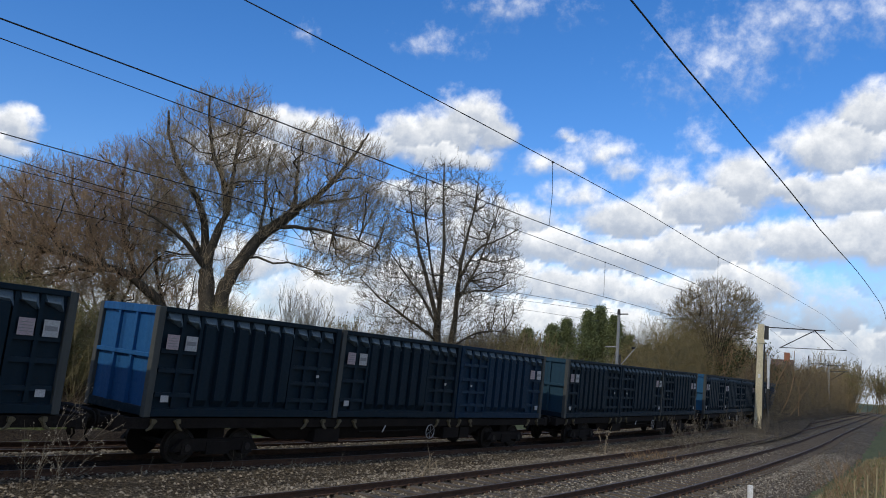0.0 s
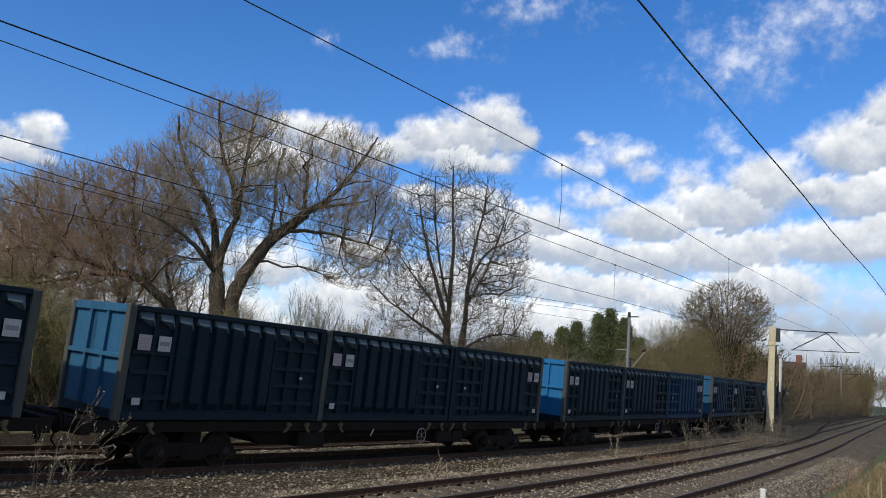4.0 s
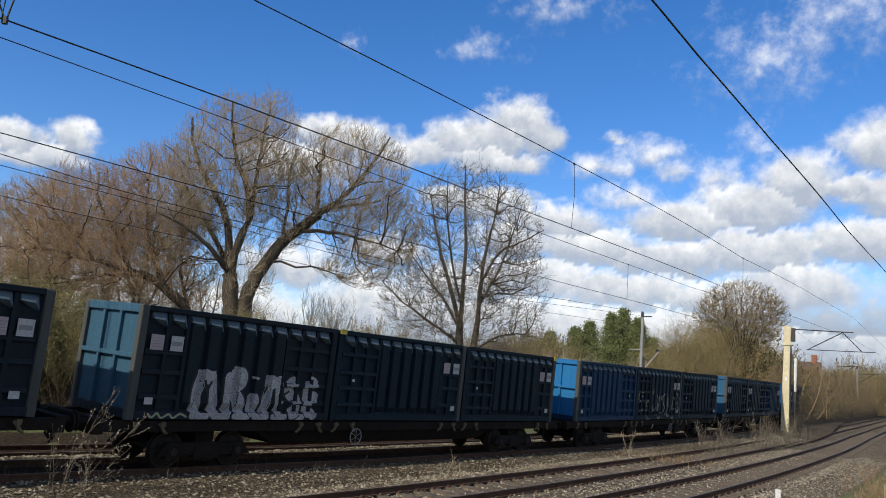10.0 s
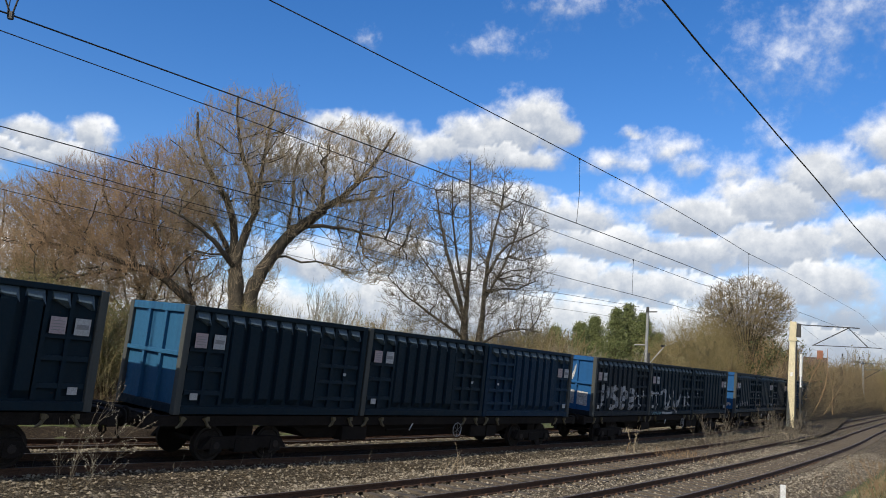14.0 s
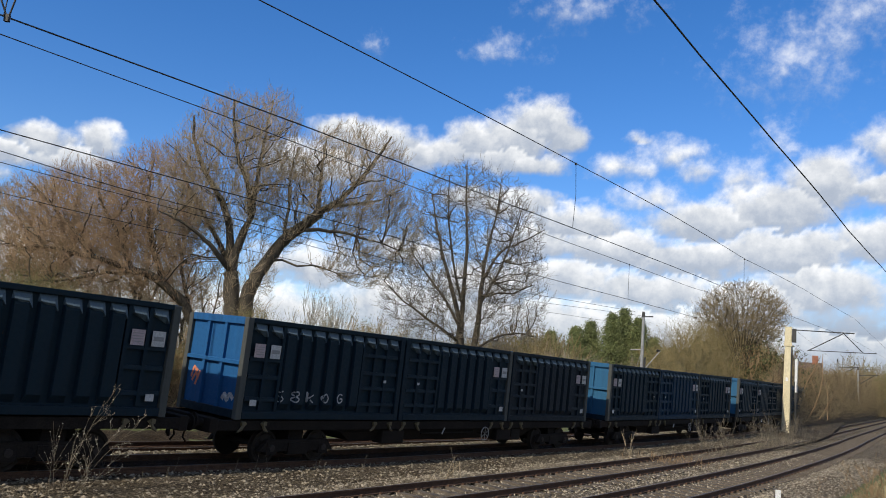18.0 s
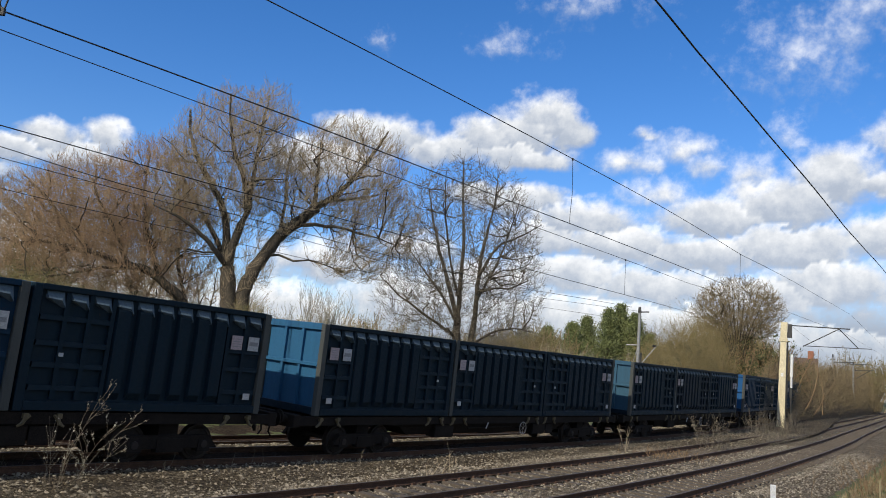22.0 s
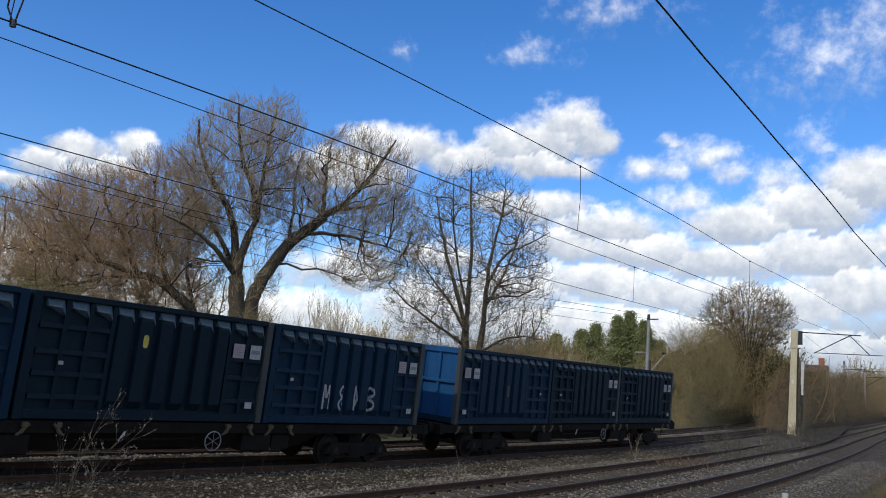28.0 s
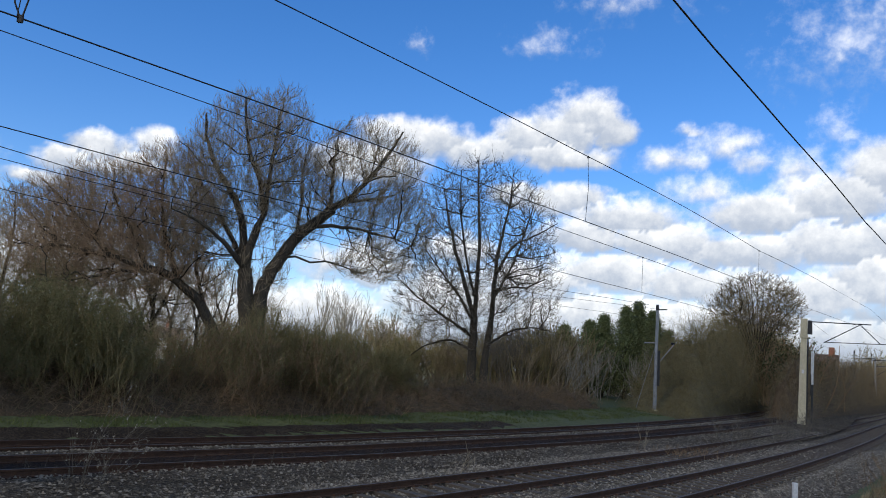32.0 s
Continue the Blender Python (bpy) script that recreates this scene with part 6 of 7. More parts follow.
for n, (x, y, hgt, w, tw) in enumerate([(7.0, 78.0, 6.4, 4.2, M_TWIG_DARK), (10.6, 77.6, 6.0, 4.0, M_TWIG), (20.6, 90.0, 9.4, 3.2, M_TWIG_PALE), (26.5, 90.5, 8.6, 3.6, M_TWIG_TAN), (31.5, 91.0, 8.0, 3.6, M_TWIG_TAN), (1.5, 80.0, 5.2, 3.4, M_TWIG_TAN)]):
    shrub("bare brown tree behind the field", (x, y, 0.1), -8, [(0, 0, hgt * 0.52, w, 2.4, hgt * 0.47)], 160 + n, stems=34, twig=tw, spread=1.4, counts=(8, 6), fine=0.014, name="tree", category="tree", height=hgt, lean=0.24)
for n, (x, y, hgt) in enumerate([(-21.5, 33.6, 8.2), (-25.5, 32.6, 8.8), (-17.6, 35.5, 6.6)]):
    shrub("tall olive-yellow budding sallow behind the hedge", (x, y, -0.1), 30, [(0, 0, hgt * 0.5, 3.2, 2.2, hgt * 0.5)], 170 + n, stems=60, twig=M_MOUND, spread=1.8, counts=(7, 6), fine=0.008, leaf=(M_BUD, 0.06, 8), height=hgt, lean=0.26, thick=0.0016)
for n, (x, y, hgt) in enumerate([(13.2, 73.0, 5.4), (15.6, 73.6, 6.0), (19.2, 73.0, 5.6)]):
    shrub("thin bare pale tree before the evergreens", (x, y, 0.0), -12, [(0, 0, hgt * 0.58, 1.9, 1.6, hgt * 0.45)], 180 + n, stems=9, twig=M_TWIG_PALE, spread=0.6, counts=(7, 5, 3), fine=0.009, name="tree", category="tree", height=hgt, lean=0.28, thick=0.005)

# ---------------------------------------------------------------- overhead line
def wire(name, label, key, lat, knots, radius, s0=None, s1=None):
    """A wire over a line: heights z at stations s, drawn as one thin tube."""
    ss, zs = [k[0] for k in knots], [k[1] for k in knots]
    s = ss[0] if s0 is None else s0
    end = ss[-1] if s1 is None else s1
    pts = []
    while s <= end:
        level = 0.012 * min(max(-4.0 - s, 0.0), 16.0) if key == "train" else 0.0      # the wires do not follow the dip
        pts.append(along(key, s, lat, float(np.interp(s, ss, zs)) - level)[0])
        s += 1.5 if s < 70 else 8
    sh = Shape().tube(pts, radius, 5)
    return tagged(new(name, sh.mesh(name, M_WIRE, True)), label, "overhead wire", "overhead wires")


L1, L2 = -TRACK_GAP / 2, TRACK_GAP / 2
wire("catenary_wire", "dark upper wire of the overhead line", "near", L1, [(-30, 9.1), (-3, 9.33), (9.9, 9.55), (18.8, 9.76), (32.4, 9.98), (69.9, 11.9), (103, 13.5), (200, 15)], 0.014)
wire("contact_wire", "dark lower wire of the overhead line", "near", L1, [(-30, 6.9), (-7.8, 7.12), (-2.1, 7.22), (4.9, 7.29), (15.8, 7.52), (27.6, 7.81), (44.4, 8.18), (94.5, 10.41), (200, 13)], 0.014)
wire("catenary_wire", "thin upper wire over the freight line", "train", 0, [(-40, 8.9), (-15.6, 8.68), (-9.9, 8.67), (-0.5, 8.57), (7.3, 8.6), (15.1, 8.57), (24.1, 8.57), (64.5, 9.68), (160, 11.5)], 0.013)
wire("contact_wire", "thin lower wire over the freight line", "train", 0, [(-40, 6.8), (-15.6, 6.71), (-9.9, 6.68), (-3, 6.72), (15.5, 6.79), (24.1, 6.83), (64.5, 7.77), (160, 9.6)], 0.013)
wire("feeder_wire", "thin feeder wire beyond the freight line", "train", -4, [(-40, 8.2), (-13.9, 7.19), (-10.8, 6.97), (2.3, 6.73), (12.2, 6.71), (27.4, 7.21)], 0.012)
wire("feeder_wire", "thin feeder wire beyond the freight line", "train", -4.1, [(-40, 7.8), (-13.9, 6.9), (-10.8, 6.83), (2.3, 6.44), (12.3, 6.36), (27.5, 7.02)], 0.01)
wire("earth_wire", "thin low wire beyond the freight line", "train", -4.2, [(-40, 7.0), (-13.8, 6.17), (-12.3, 6.09), (-1.6, 5.94), (12, 5.93), (27.5, 6.34)], 0.009)
wire("catenary_wire", "dark wire above the running lines", "near", 6.0, [(-30, 9.6), (-1.7, 8.06), (0, 7.95), (2, 7.88), (4.7, 7.79), (8.5, 7.73), (13.4, 7.62), (17.9, 7.7), (34.6, 8.3), (100, 11.5)], 0.016)


def dropper(key, lat, s, z0, z1, kink=0.0):
    a, _ = along(key, s, lat, z0)
    b, _ = along(key, s, lat, z1)
    mid = (a + b) / 2 + Vector((kink, 0, 0))
    d = thing("dropper", "thin wire dropper with a small clamp", "dropper", Matrix.Translation(a), "droppers")
    part("rod", Shape().tube([(0, 0, 0), tuple(mid - a), tuple(b - a)], 0.009, 5), d, "", None, M_WIRE)
    part("clamp", Shape().box(-0.028, 0.028, -0.02, 0.02, -0.045, 0.03), d, "", Matrix.Translation(b - a), M_DARKSTEEL)


dropper("near", L1, 10.2, 7.41, 9.55, 0.05)
dropper("near", L1, 32.4, 7.9, 9.98)
dropper("near", L1, -7.6, 7.12, 9.25, 0.06)
dropper("train", 0, 15.2, 6.79, 8.57)
dropper("train", 0, 27.9, 7.0, 8.72)
dropper("train", -4, 8.1, 6.41, 6.73)
# a curled jumper hanging beside the first dropper
p, h = along("near", -7.55, L1, 7.12)
jm = thing("jumper_loop", "small loop of wire hanging on a clamp", "wire loop", Matrix.Translation(p))
part("loop", Shape().tube([(0, 0, 0), (-0.12, 0, 0.25), (-0.1, 0, 0.6), (0.06, 0, 0.75), (0.1, 0, 0.4), (0.02, 0, 0.0)], 0.014, 5), jm, "", None, M_WIRE)
part("clamp", Shape().box(-0.035, 0.035, -0.03, 0.03, -0.06, 0.05), jm, "", None, M_DARKSTEEL)


def pipe(a, b, r, sides=8):
    return Shape().tube([a, b], r, sides)


# tall concrete mast with its bracket arm
MAST_AT = Matrix.Translation((29.7, 64.0, 0.44)) @ pose(0, 0, 0, 0, 1.2, -27) @ Matrix.Scale(0.86, 4)
mast = thing("overhead_mast", "tall pale weathered concrete mast with a steel bracket arm", "mast", MAST_AT)
part("post", bevelled(Shape().hull8([(-0.36, -0.3, -1.4), (0.36, -0.3, -1.4), (0.36, 0.3, -1.4), (-0.36, 0.3, -1.4), (-0.26, -0.24, 7.35), (0.26, -0.24, 7.35), (0.26, 0.24, 7.35), (-0.26, 0.24, 7.35)]).mesh("post", M_CONCRETE), 0.02), mast)
part("collar", bevelled(Shape().box(-0.36, 0.36, -0.32, 0.32, 7.3, 7.6).mesh("collar", M_CONCRETE), 0.02), mast)
part("head", bevelled(Shape().box(-0.3, 0.3, -0.26, 0.26, 7.6, 9.15).mesh("head", M_CONCRETE), 0.02), mast)
part("insulator_box", Shape().box(0.3, 0.72, -0.16, 0.16, 7.7, 9.0, taper=0.03), mast, "dark steel bracket", None, M_DARKSTEEL)
part("arm", pipe((0.5, 0, 8.9), (5.6, 0, 8.9), 0.05), mast, "", None, M_DARKSTEEL)
part("brace", pipe((4.7, 0, 8.85), (1.7, 0, 7.0), 0.045), mast, "", None, M_DARKSTEEL)
part("steady_arm", pipe((4.7, 0, 8.85), (6.3, 0, 7.2), 0.04), mast, "", None, M_DARKSTEEL)
part("registration_arm", pipe((1.7, 0, 7.05), (7.4, 0, 7.2), 0.035), mast, "", None, M_DARKSTEEL)
part("cable_duct", pipe((0.42, -0.2, -1.2), (0.36, -0.16, 7.3), 0.06), mast, "dark cable", None, M_DARKSTEEL)
part("mast_plate", Shape().box(-0.1, 0.1, -0.34, -0.325, 4.0, 4.35), mast, "small pale plate", None, M_WHITE)

# signal-like post behind the mast
sg = thing("trackside_post", "slim dark post with a white sleeve beside the mast", "post", Matrix.Translation((32.3, 67.8, -0.06)) @ pose(0, 0, 0, 0, 0.6, -27) @ Matrix.Scale(0.92, 4))
part("pole", pipe((0, 0, -1.0), (0, 0, 6.4), 0.09), sg, "", None, M_DARKSTEEL)
part("sleeve", pipe((0, 0, 3.4), (0, 0, 6.5), 0.13, 10), sg, "white sleeve", None, M_WHITE)
part("cabinet", bevelled(Shape().box(-0.14, 0.1, -0.1, 0.1, 2.4, 4.4).mesh("cabinet", M_DARKSTEEL), 0.02), sg)

# slim steel post beyond the freight line, stayed by a wire
st = thing("stay_post", "slim galvanised post with crossarms and a stay wire", "mast", pose(17.9, 64.2, -0.2, 0, 0, -15.6) @ Matrix.Scale(1.02, 4))
part("pole", Shape().tube([(0, 0, -0.2), (0, 0, 4), (0.02, 0, 8.3)], [0.15, 0.13, 0.11], 10), st, "", None, M_GALV)
part("foot", Shape().box(-0.28, 0.28, -0.28, 0.28, -0.2, 0.35, taper=0.06), st, "", None, M_CONCRETE)
part("top_arm", pipe((-0.05, 0, 8.25), (0.75, 0, 8.3), 0.05), st, "", None, M_DARKSTEEL)
part("top_cap", Shape().box(-0.14, 0.14, -0.12, 0.12, 8.2, 8.65, taper=0.04), st, "", None, M_DARKSTEEL)
part("crossarm", pipe((-0.95, 0, 5.55), (0.1, 0, 5.6), 0.05), st, "", None, M_GALV)
part("side_arm", pipe((0.1, 0, 3.9), (1.4, 0, 5.6), 0.04), st, "", None, M_GALV)
part("insulator", Shape().tube([(1.1, 0, 5.6), (1.2, 0, 5.6), (1.3, 0, 5.6), (1.4, 0, 5.6)], [0.06, 0.12, 0.06, 0.11], 8), st, "", None, M_DARKSTEEL)
part("stay_wire", pipe((-0.05, 0, 5.4), (-1.5, 0.2, 0.1), 0.022, 5), st, "", None, M_GALV)
part("counterweight", Shape().box(0.12, 0.32, -0.1, 0.1, 2.2, 5.0, taper=0.02), st, "dark stack of balance weights", None, M_DARKSTEEL)


def far_mast(x, y, hgt, turn, group="far masts"):
    f = thing("overhead_mast", "distant grey overhead line mast", "mast", pose(x, y, -0.3, 0, 0, turn), group)
    part("pole", Shape().tube([(0, 0, -0.3), (0, 0, hgt)], [0.2, 0.15], 8), f, "", None, M_GALV)
    part("arm", pipe((0, 0, hgt - 0.9), (3.2, 0, hgt - 0.7), 0.06), f, "", None, M_DARKSTEEL)
    part("strut", pipe((0, 0, hgt - 2.6), (2.6, 0, hgt - 0.8), 0.05), f, "", None, M_DARKSTEEL)
    part("insulator", Shape().tube([(0, 0, hgt), (0, 0, hgt + 0.5)], [0.12, 0.1], 6), f, "", None, M_DARKSTEEL)


for x, y, hgt in ((70.3, 132.5, 9.6), (91.9, 166.3, 11.0), (78.0, 140.0, 8.8), (118, 214, 12.0)):
    far_mast(x, y, hgt, -28)

# low white marker stake and wooden fence stubs on the camera's side
sk = thing("marker_stake", "short white painted marker stake in the grass", "stake", pose(8.75, 19.2, -0.55))
part("stake", bevelled(Shape().box(-0.055, 0.055, -0.045, 0.045, -0.2, 0.87).mesh("stake", M_WHITE), 0.008), sk)
for n, (x, y, z0, z1) in enumerate(((11.2, 18.9, 0.0, 1.0), (12.1, 19.9, 0.0, 0.95), (13.0, 21.0, 0.0, 0.95), (14.0, 22.2, 0.0, 0.95))):
    fp = thing("fence_post", "old pale timber fence post in rough grass", "fence post", pose(x, y, -0.35 + 0.1 * n, 2, -3 + 2 * n), "fence posts")
    part("post", bevelled(Shape().box(-0.022, 0.022, -0.022, 0.022, -0.4, z1, taper=0.006).mesh("post", M_STRAW), 0.008), fp)

# ---------------------------------------------------------------- houses far off
def house(name, label, x, y, z, turn, w, d, h, roof, wall, tile, chimney=True, rows=2, cols=3):
    t = thing(name, label, "house", pose(x, y, z, 0, 0, turn))
    part("wall", Shape().box(-w / 2, w / 2, -d / 2, d / 2, -2, h), t, "", None, wall)
    rf = Shape()
    o = 0.3
    rf.v += [(-w / 2 - o, -d / 2 - o, h - 0.1), (w / 2 + o, -d / 2 - o, h - 0.1), (w / 2 + o, d / 2 + o, h - 0.1), (-w / 2 - o, d / 2 + o, h - 0.1), (-w / 2 - o, 0, h + roof), (w / 2 + o, 0, h + roof)]
    rf.f += [(0, 1, 5, 4), (2, 3, 4, 5), (1, 2, 5), (3, 0, 4), (3, 2, 1, 0)]
    r = part("roof", rf, t, "", None, tile)
    if chimney:
        part("chimney", Shape().box(w * 0.25 - 0.45, w * 0.25 + 0.45, -0.4, 0.4, h + roof * 0.5, h + roof + 1.2), r, "", None, M_BRICK)
    for i in range(cols):
        for j in range(rows):
            cx, cz = (i - (cols - 1) / 2) * w / cols, h * (j + 0.55) / rows
            wi = part("window", Shape().box(-0.62, 0.62, -0.08, 0.04, -0.62, 0.62), t, "", pose(cx, -d / 2, cz), M_WHITE)
            for k in (-0.28, 0.28):
                part("pane", Shape().box(-0.24, 0.24, -0.02, 0.02, -0.5, 0.5), wi, "", pose(k, -0.09, 0), M_GLASS)


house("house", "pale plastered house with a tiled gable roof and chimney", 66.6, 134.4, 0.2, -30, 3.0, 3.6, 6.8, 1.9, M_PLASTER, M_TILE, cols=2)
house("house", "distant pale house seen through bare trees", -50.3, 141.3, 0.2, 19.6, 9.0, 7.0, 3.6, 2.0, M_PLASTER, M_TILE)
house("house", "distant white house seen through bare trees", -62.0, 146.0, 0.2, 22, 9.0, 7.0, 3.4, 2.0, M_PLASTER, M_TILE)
house("house", "distant brick house behind the field", -9.0, 190.0, 0.2, 5, 10, 7.0, 4.6, 2.6, M_BRICK, M_TILE)
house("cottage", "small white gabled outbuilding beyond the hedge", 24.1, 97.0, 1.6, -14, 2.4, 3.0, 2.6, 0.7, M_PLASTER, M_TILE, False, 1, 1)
for n, (x, y, hgt, w) in enumerate([(96.0, 176.0, 14.0, 4.5), (104.0, 180.0, 13.0, 4.5), (88.0, 180.0, 11.0, 4.0), (80.0, 170.0, 9.0, 4.0), (112.0, 190.0, 13.0, 5.0), (122.0, 195.0, 12.0, 5.0)]):
    shrub("distant rounded tree with pale green buds", (x, y, 0.0), -28.5, [(0, 0, hgt * 0.55, w, w, hgt * 0.46)], 90 + n, stems=26, twig=M_TWIG_TAN, spread=1.6, counts=(7, 5), fine=0.03, leaf=(M_BUD, 0.35, 2), name="tree", category="tree", height=hgt * 0.95, lean=0.25)
for n in range(16):
    az = radians(-36 + 4.1 * n)
    d = 150 + 18 * math.sin(n * 2.3)
    hgt = 7.5 + 2.0 * math.sin(n * 1.7)
    shrub("distant bare tree of the far tree line", (d * math.sin(az), d * math.cos(az), 0.0), -math.degrees(az), [(0, 0, hgt * 0.5, 5.5, 4, hgt * 0.46)], 120 + n, stems=34, twig=(M_TWIG_TAN, M_TWIG, M_TWIG_PALE)[n % 3], spread=2.6, counts=(7, 5), fine=0.03,
          leaf=(M_BUD, 0.25, 1) if n % 2 else None, name="tree", category="tree", height=hgt, lean=0.25)

# ---------------------------------------------------------------- weeds by the tracks
def weeds(name, label, base, turn, seed, stems, height, material_, spread=0.5, lean=0.25, counts=(3,), fine=0.006, tilt=0.0, tips=None, along_x=None):
    rs = np.random.default_rng(seed)
    t = thing(name, label, "weeds", pose(*base, 0, 0, turn))
    st = np.column_stack([rs.normal(0, spread, stems), rs.normal(0, spread * 0.6, stems), np.full(stems, -0.1)])
    way = unit(np.column_stack([rs.normal(tilt, lean, stems), rs.normal(0, lean, stems), np.ones(stems)]))
    lens = height * rs.uniform(0.45, 1.1, stems)
    lines = bend(st, way, lens, rs, 6, 0.09, 0.0)
    tagged(part("stemwork", stems_mesh("stemwork", lines, np.full(stems, fine * 1.4)[:, None] * np.linspace(1, 0.5, 6), material_, 4), t), kind="stuff")
    for c in counts:
        lines, lens = sprout(lines, lens, rs, c, 0.35, 1.0, 32, 0.35, 0.12, 0.1)
        tagged(part("crown", stems_mesh("crown", lines, np.full(len(lines), fine)[:, None] * np.linspace(1, 0.6, 4), material_, 3), t), kind="stuff")
    if tips:
        pts = lines[:, 1:].reshape(-1, 3)
        tagged(part("budding", leaves_mesh("budding", pts, rs, tips, M_TWIG_PALE, 0.8), t, "pale buds"), kind="stuff")
    return t


weeds("bare_sapling", "leafless pale-tipped sapling leaning over the ballast edge", (-6.57, 15.89, -0.5), 0, 201, 6, 1.85, M_TWIG_DARK, 0.08, 0.08, (5, 3), 0.0042, 0.36, 0.032)
weeds("bare_sapling", "thin upright leafless sapling on the ballast edge", (-6.77, 15.65, -0.5), 0, 206, 5, 1.75, M_TWIG_DARK, 0.16, 0.08, (5,), 0.0035, 0.08, 0.03)
weeds("dry_weeds", "dry brown weed stalks on the ballast edge", (-7.5, 16.8, -0.42), 20, 202, 14, 0.6, M_TWIG_DARK, 0.6, 0.2, (2,), 0.005)
for n, (x, y, k) in enumerate(((-8.6, 15.9, 8), (-6.0, 18.0, 7), (-5.0, 19.1, 6), (-4.0, 20.2, 6), (-2.8, 21.4, 9), (-1.5, 22.6, 6), (0.0, 24.2, 5))):
    weeds("dry_weeds", "few thin dry weed stalks on the ballast edge", (x, y, -0.42), 0, 240 + n, k - 3, 0.55, M_TWIG_DARK, 0.45, 0.14, (2,), 0.005)
p, _ = along("train", -4.0, 3.4, -0.45)
weeds("dry_weeds", "few dry weed stalks by the freight track", p, 20, 203, 7, 0.8, M_TWIG, 0.3, 0.25, (2,), 0.006)
p, _ = along("train", 8.0, 3.6, -0.45)
weeds("dry_weeds", "single thin weed stalk on the ballast", p, 0, 204, 3, 1.9, M_TWIG, 0.06, 0.1, (6,), 0.007)
for n, (s, lat, hgt, k) in enumerate(((18.2, 3.6, 1.7, 26), (19.4, 3.8, 1.4, 20), (25.8, 3.9, 1.9, 28), (27.6, 4.1, 1.8, 26), (30.5, 4.4, 1.3, 18), (35, 4.8, 1.2, 16), (41, 2.6, 1.3, 22), (44.5, 2.7, 1.5, 26))):
    p, _ = along("train", s, lat, -0.5)
    weeds("dry_reeds", "tall brown dry stalks between the lines", p, 10 * n, 210 + n, k, hgt, M_TWIG_DARK, 0.45, 0.22, (4,), 0.007)
p, _ = along("train", 10.5, 4.3, -0.5)
weeds("dry_weeds", "low reddish dead weeds between the lines", p, 0, 220, 60, 0.5, M_BRAMBLE, 0.7, 0.5, (3,), 0.008)


def turf(name, label, key, s0, s1, lat0, lat1, count, height, material_, seed, keep=None):
    """Many grass blades on the ground, as one sheet."""
    rs = np.random.default_rng(seed)
    S, L = rs.uniform(s0, s1, count), rs.uniform(lat0, lat1, count)
    base = np.array([along(key, s, l, 0)[0] for s, l in zip(S, L)])
    base[:, 2] = ground_height(base[:, 0], base[:, 1]) - 0.02
    clump = np.array([noise.noise(Vector((b[0] * 0.7, b[1] * 0.7, seed))) for b in base])
    ok = clump > -0.25
    base, clump = base[ok], clump[ok]
    N = len(base)
    h = height * rs.uniform(0.4, 1.2, N) * (0.7 + 0.8 * np.clip(clump, 0, 1))
    way = unit(np.column_stack([rs.normal(0, 0.45, N), rs.normal(0, 0.45, N), np.ones(N)]))
    side = unit(np.cross(way, rs.normal(0, 1, (N, 3)))) * (0.012 + 0.012 * rs.random((N, 1)))
    v = np.stack([base - side, base + side, base + way * h[:, None]], 1)
    me = fast_mesh(name, v.reshape(-1, 3), np.arange(N * 3).reshape(N, 3), material_)
    return tagged(new(name, me), label, "grass", "", "stuff")


turf("grass_strip", "short green grass strip beyond the freight track", "train", -28, 5, -10.8, -7.4, 19000, 0.17, M_GRASS, 301)
turf("grass_strip", "short green grass strip widening beside the siding", "train", 5, 60, -10.8, -7.0, 25000, 0.17, M_GRASS, 305)
turf("dry_grass", "dry straw-coloured grass between the lines", "train", 8, 60, 2.0, 6.2, 24000, 0.26, M_STRAW, 302)
turf("verge_grass", "rough straw and green grass on the near verge", "near", 2, 40, 5.4, 12, 20000, 0.3, M_STRAW, 303)
turf("verge_grass", "rough green grass on the near verge", "near", 2, 40, 5.6, 12, 5000, 0.26, M_GRASS, 304)
for n, (s, lat) in enumerate(((11.0, 7.2), (13.5, 6.6), (16.0, 7.0), (19, 6.4))):
    p, _ = along("near", s, lat, -0.3)
    weeds("verge_scrub", "thin brown scrub on the near verge", p, 0, 230 + n, 20, 1.1, M_BRAMBLE, 0.5, 0.35, (4, 3), 0.005)


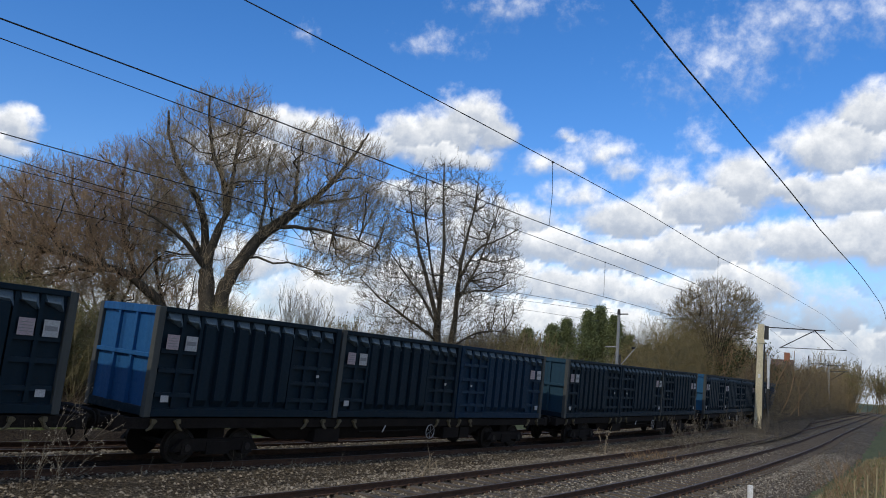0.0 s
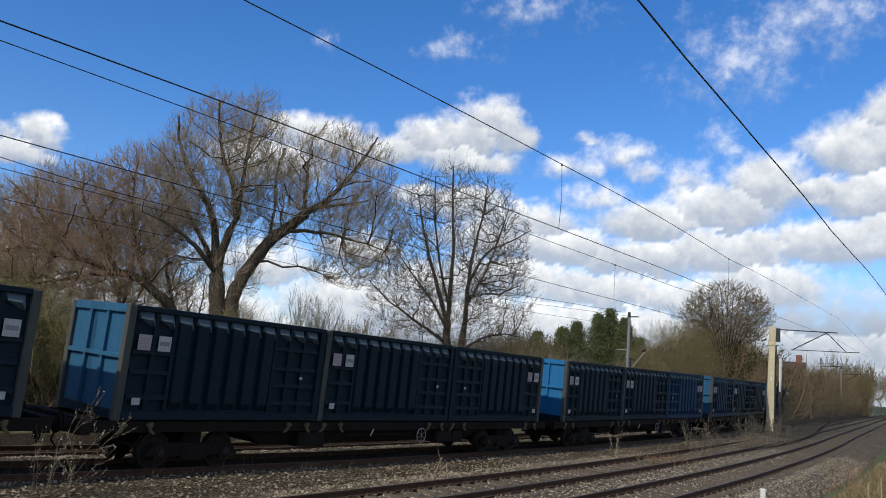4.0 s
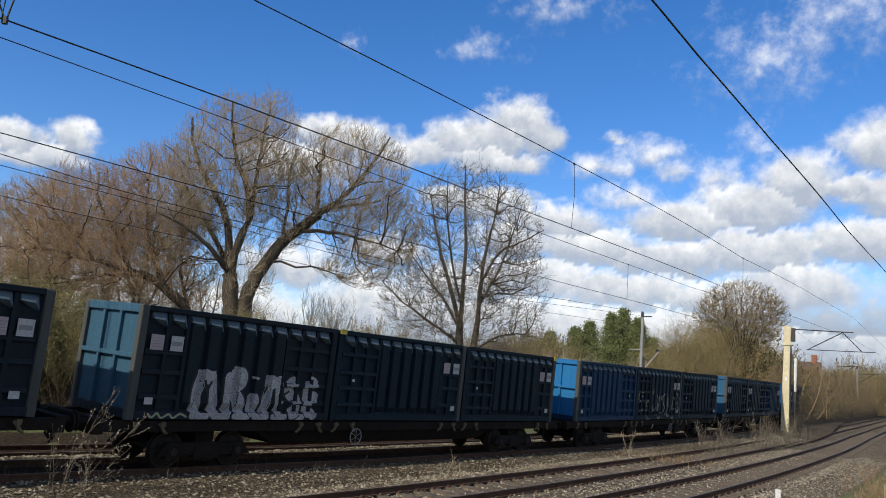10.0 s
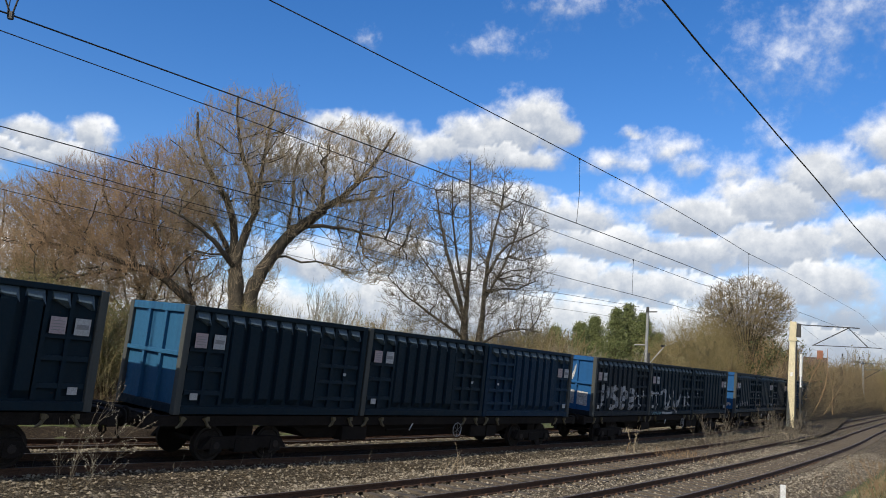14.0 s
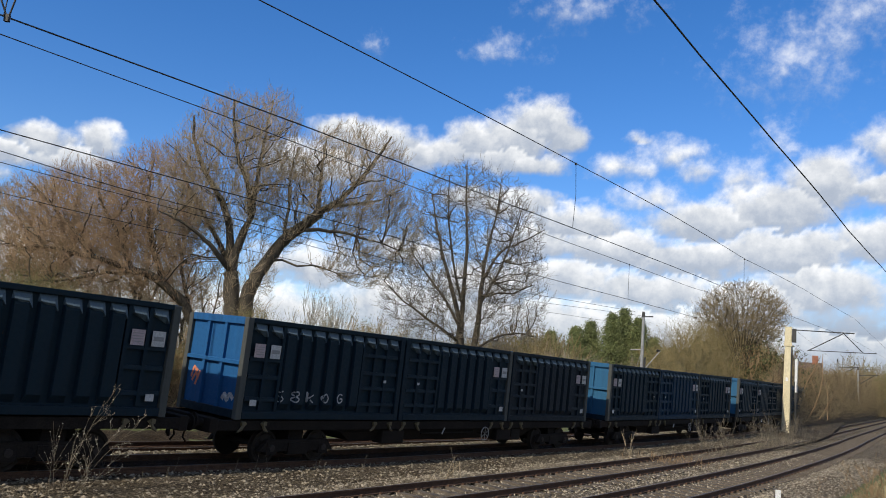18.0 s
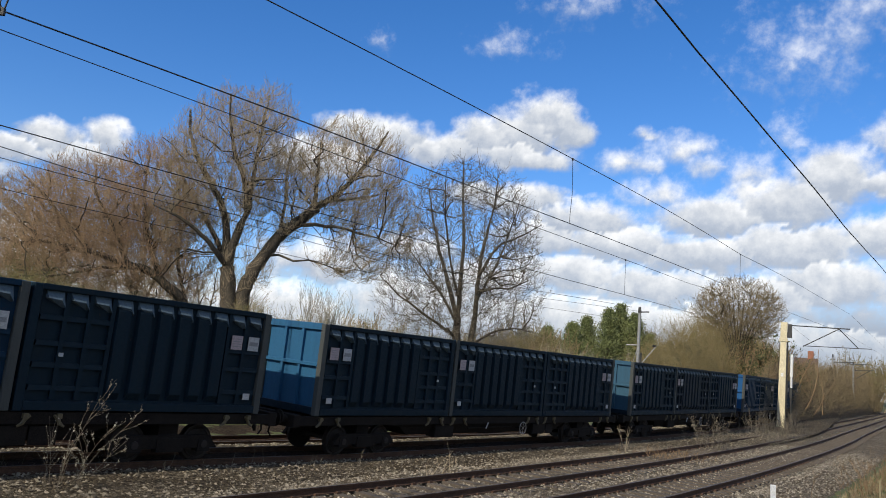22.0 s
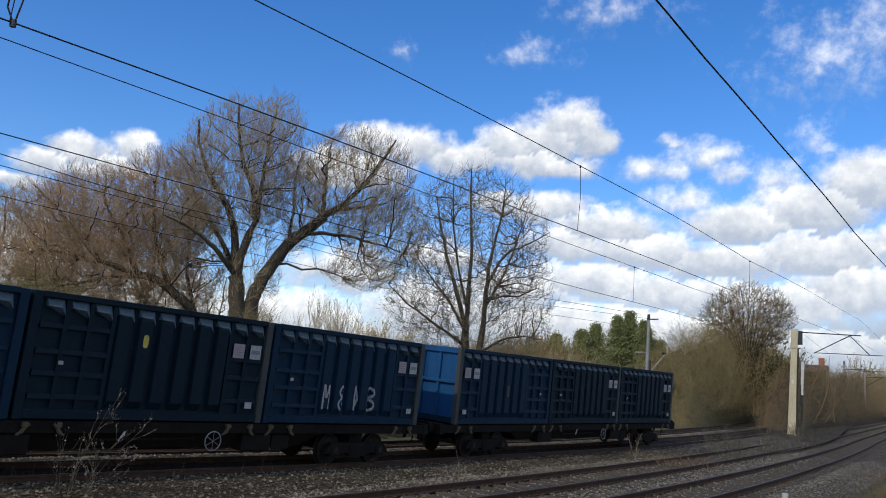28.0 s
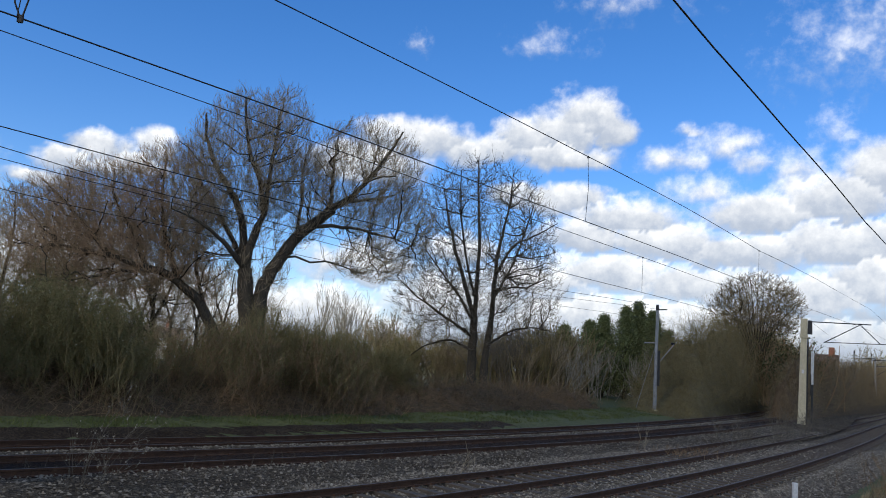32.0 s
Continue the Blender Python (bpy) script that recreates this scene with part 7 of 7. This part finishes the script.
# ---------------------------------------------------------------- ballast stones
def stones(name, label, key, s0, s1, lat0, lat1, count, size, profile, seed, rock):
    """Loose angular stones lying on the bed: each a bent octahedron."""
    rs = np.random.default_rng(seed)
    u = rs.random(count) ** 1.35
    S = s0 + (s1 - s0) * u
    L = rs.uniform(lat0, lat1, count)
    base = np.array([along(key, s, l, 0)[0] for s, l in zip(S, L)])
    base[:, 2] = np.interp(L, *profile) + rs.uniform(-0.01, 0.025, count) + (rise(S) if key == "train" else 0.0)
    r = size * rs.uniform(0.55, 1.35, count)
    octa = np.array([(1, 0, 0), (-1, 0, 0), (0, 1, 0), (0, -1, 0), (0, 0, 0.8), (0, 0, -0.8)], float)
    v = octa[None] * r[:, None, None] * rs.uniform(0.6, 1.25, (count, 6, 1)) + rs.normal(0, 0.16, (count, 6, 3)) * r[:, None, None]
    a = rs.uniform(0, 2 * np.pi, count)
    c, s_ = np.cos(a), np.sin(a)
    v = np.stack([v[..., 0] * c[:, None] - v[..., 1] * s_[:, None], v[..., 0] * s_[:, None] + v[..., 1] * c[:, None], v[..., 2]], -1) + base[:, None]
    f = np.array([(0, 2, 4), (2, 1, 4), (1, 3, 4), (3, 0, 4)])
    faces = (f[None] + 6 * np.arange(count)[:, None, None]).reshape(-1, 3)
    return tagged(new(name, fast_mesh(name, v.reshape(-1, 3), faces, rock)), label, "ballast", "", "stuff")


t_prof = (t_lats, t_zs)
n_prof = (n_lats, [-0.66, -0.58, NEAR_Z - 0.12, NEAR_Z - 0.09] + [NEAR_Z - 0.22 + CN * a for a in (-3.0, -2.4, -1.6)] + [NEAR_Z - 0.19 + CN * a for a in (-0.8, 0, 0.8)] + [NEAR_Z - 0.22 + CN * a for a in (1.6, 2.4, 3.0)] + [NEAR_Z - 0.22, NEAR_Z - 0.33, NEAR_Z - 0.5])
stones("ballast_stones", "loose grey ballast stones along the freight track", "train", -24, 40, -5.0, 4.3, 29000, 0.038, t_prof, 401, M_STONE_DIRTY)
stones("ballast_stones", "loose grey ballast stones along the running lines", "near", -14, 40, -5.0, 4.8, 34000, 0.038, n_prof, 402, M_STONE)


motions()
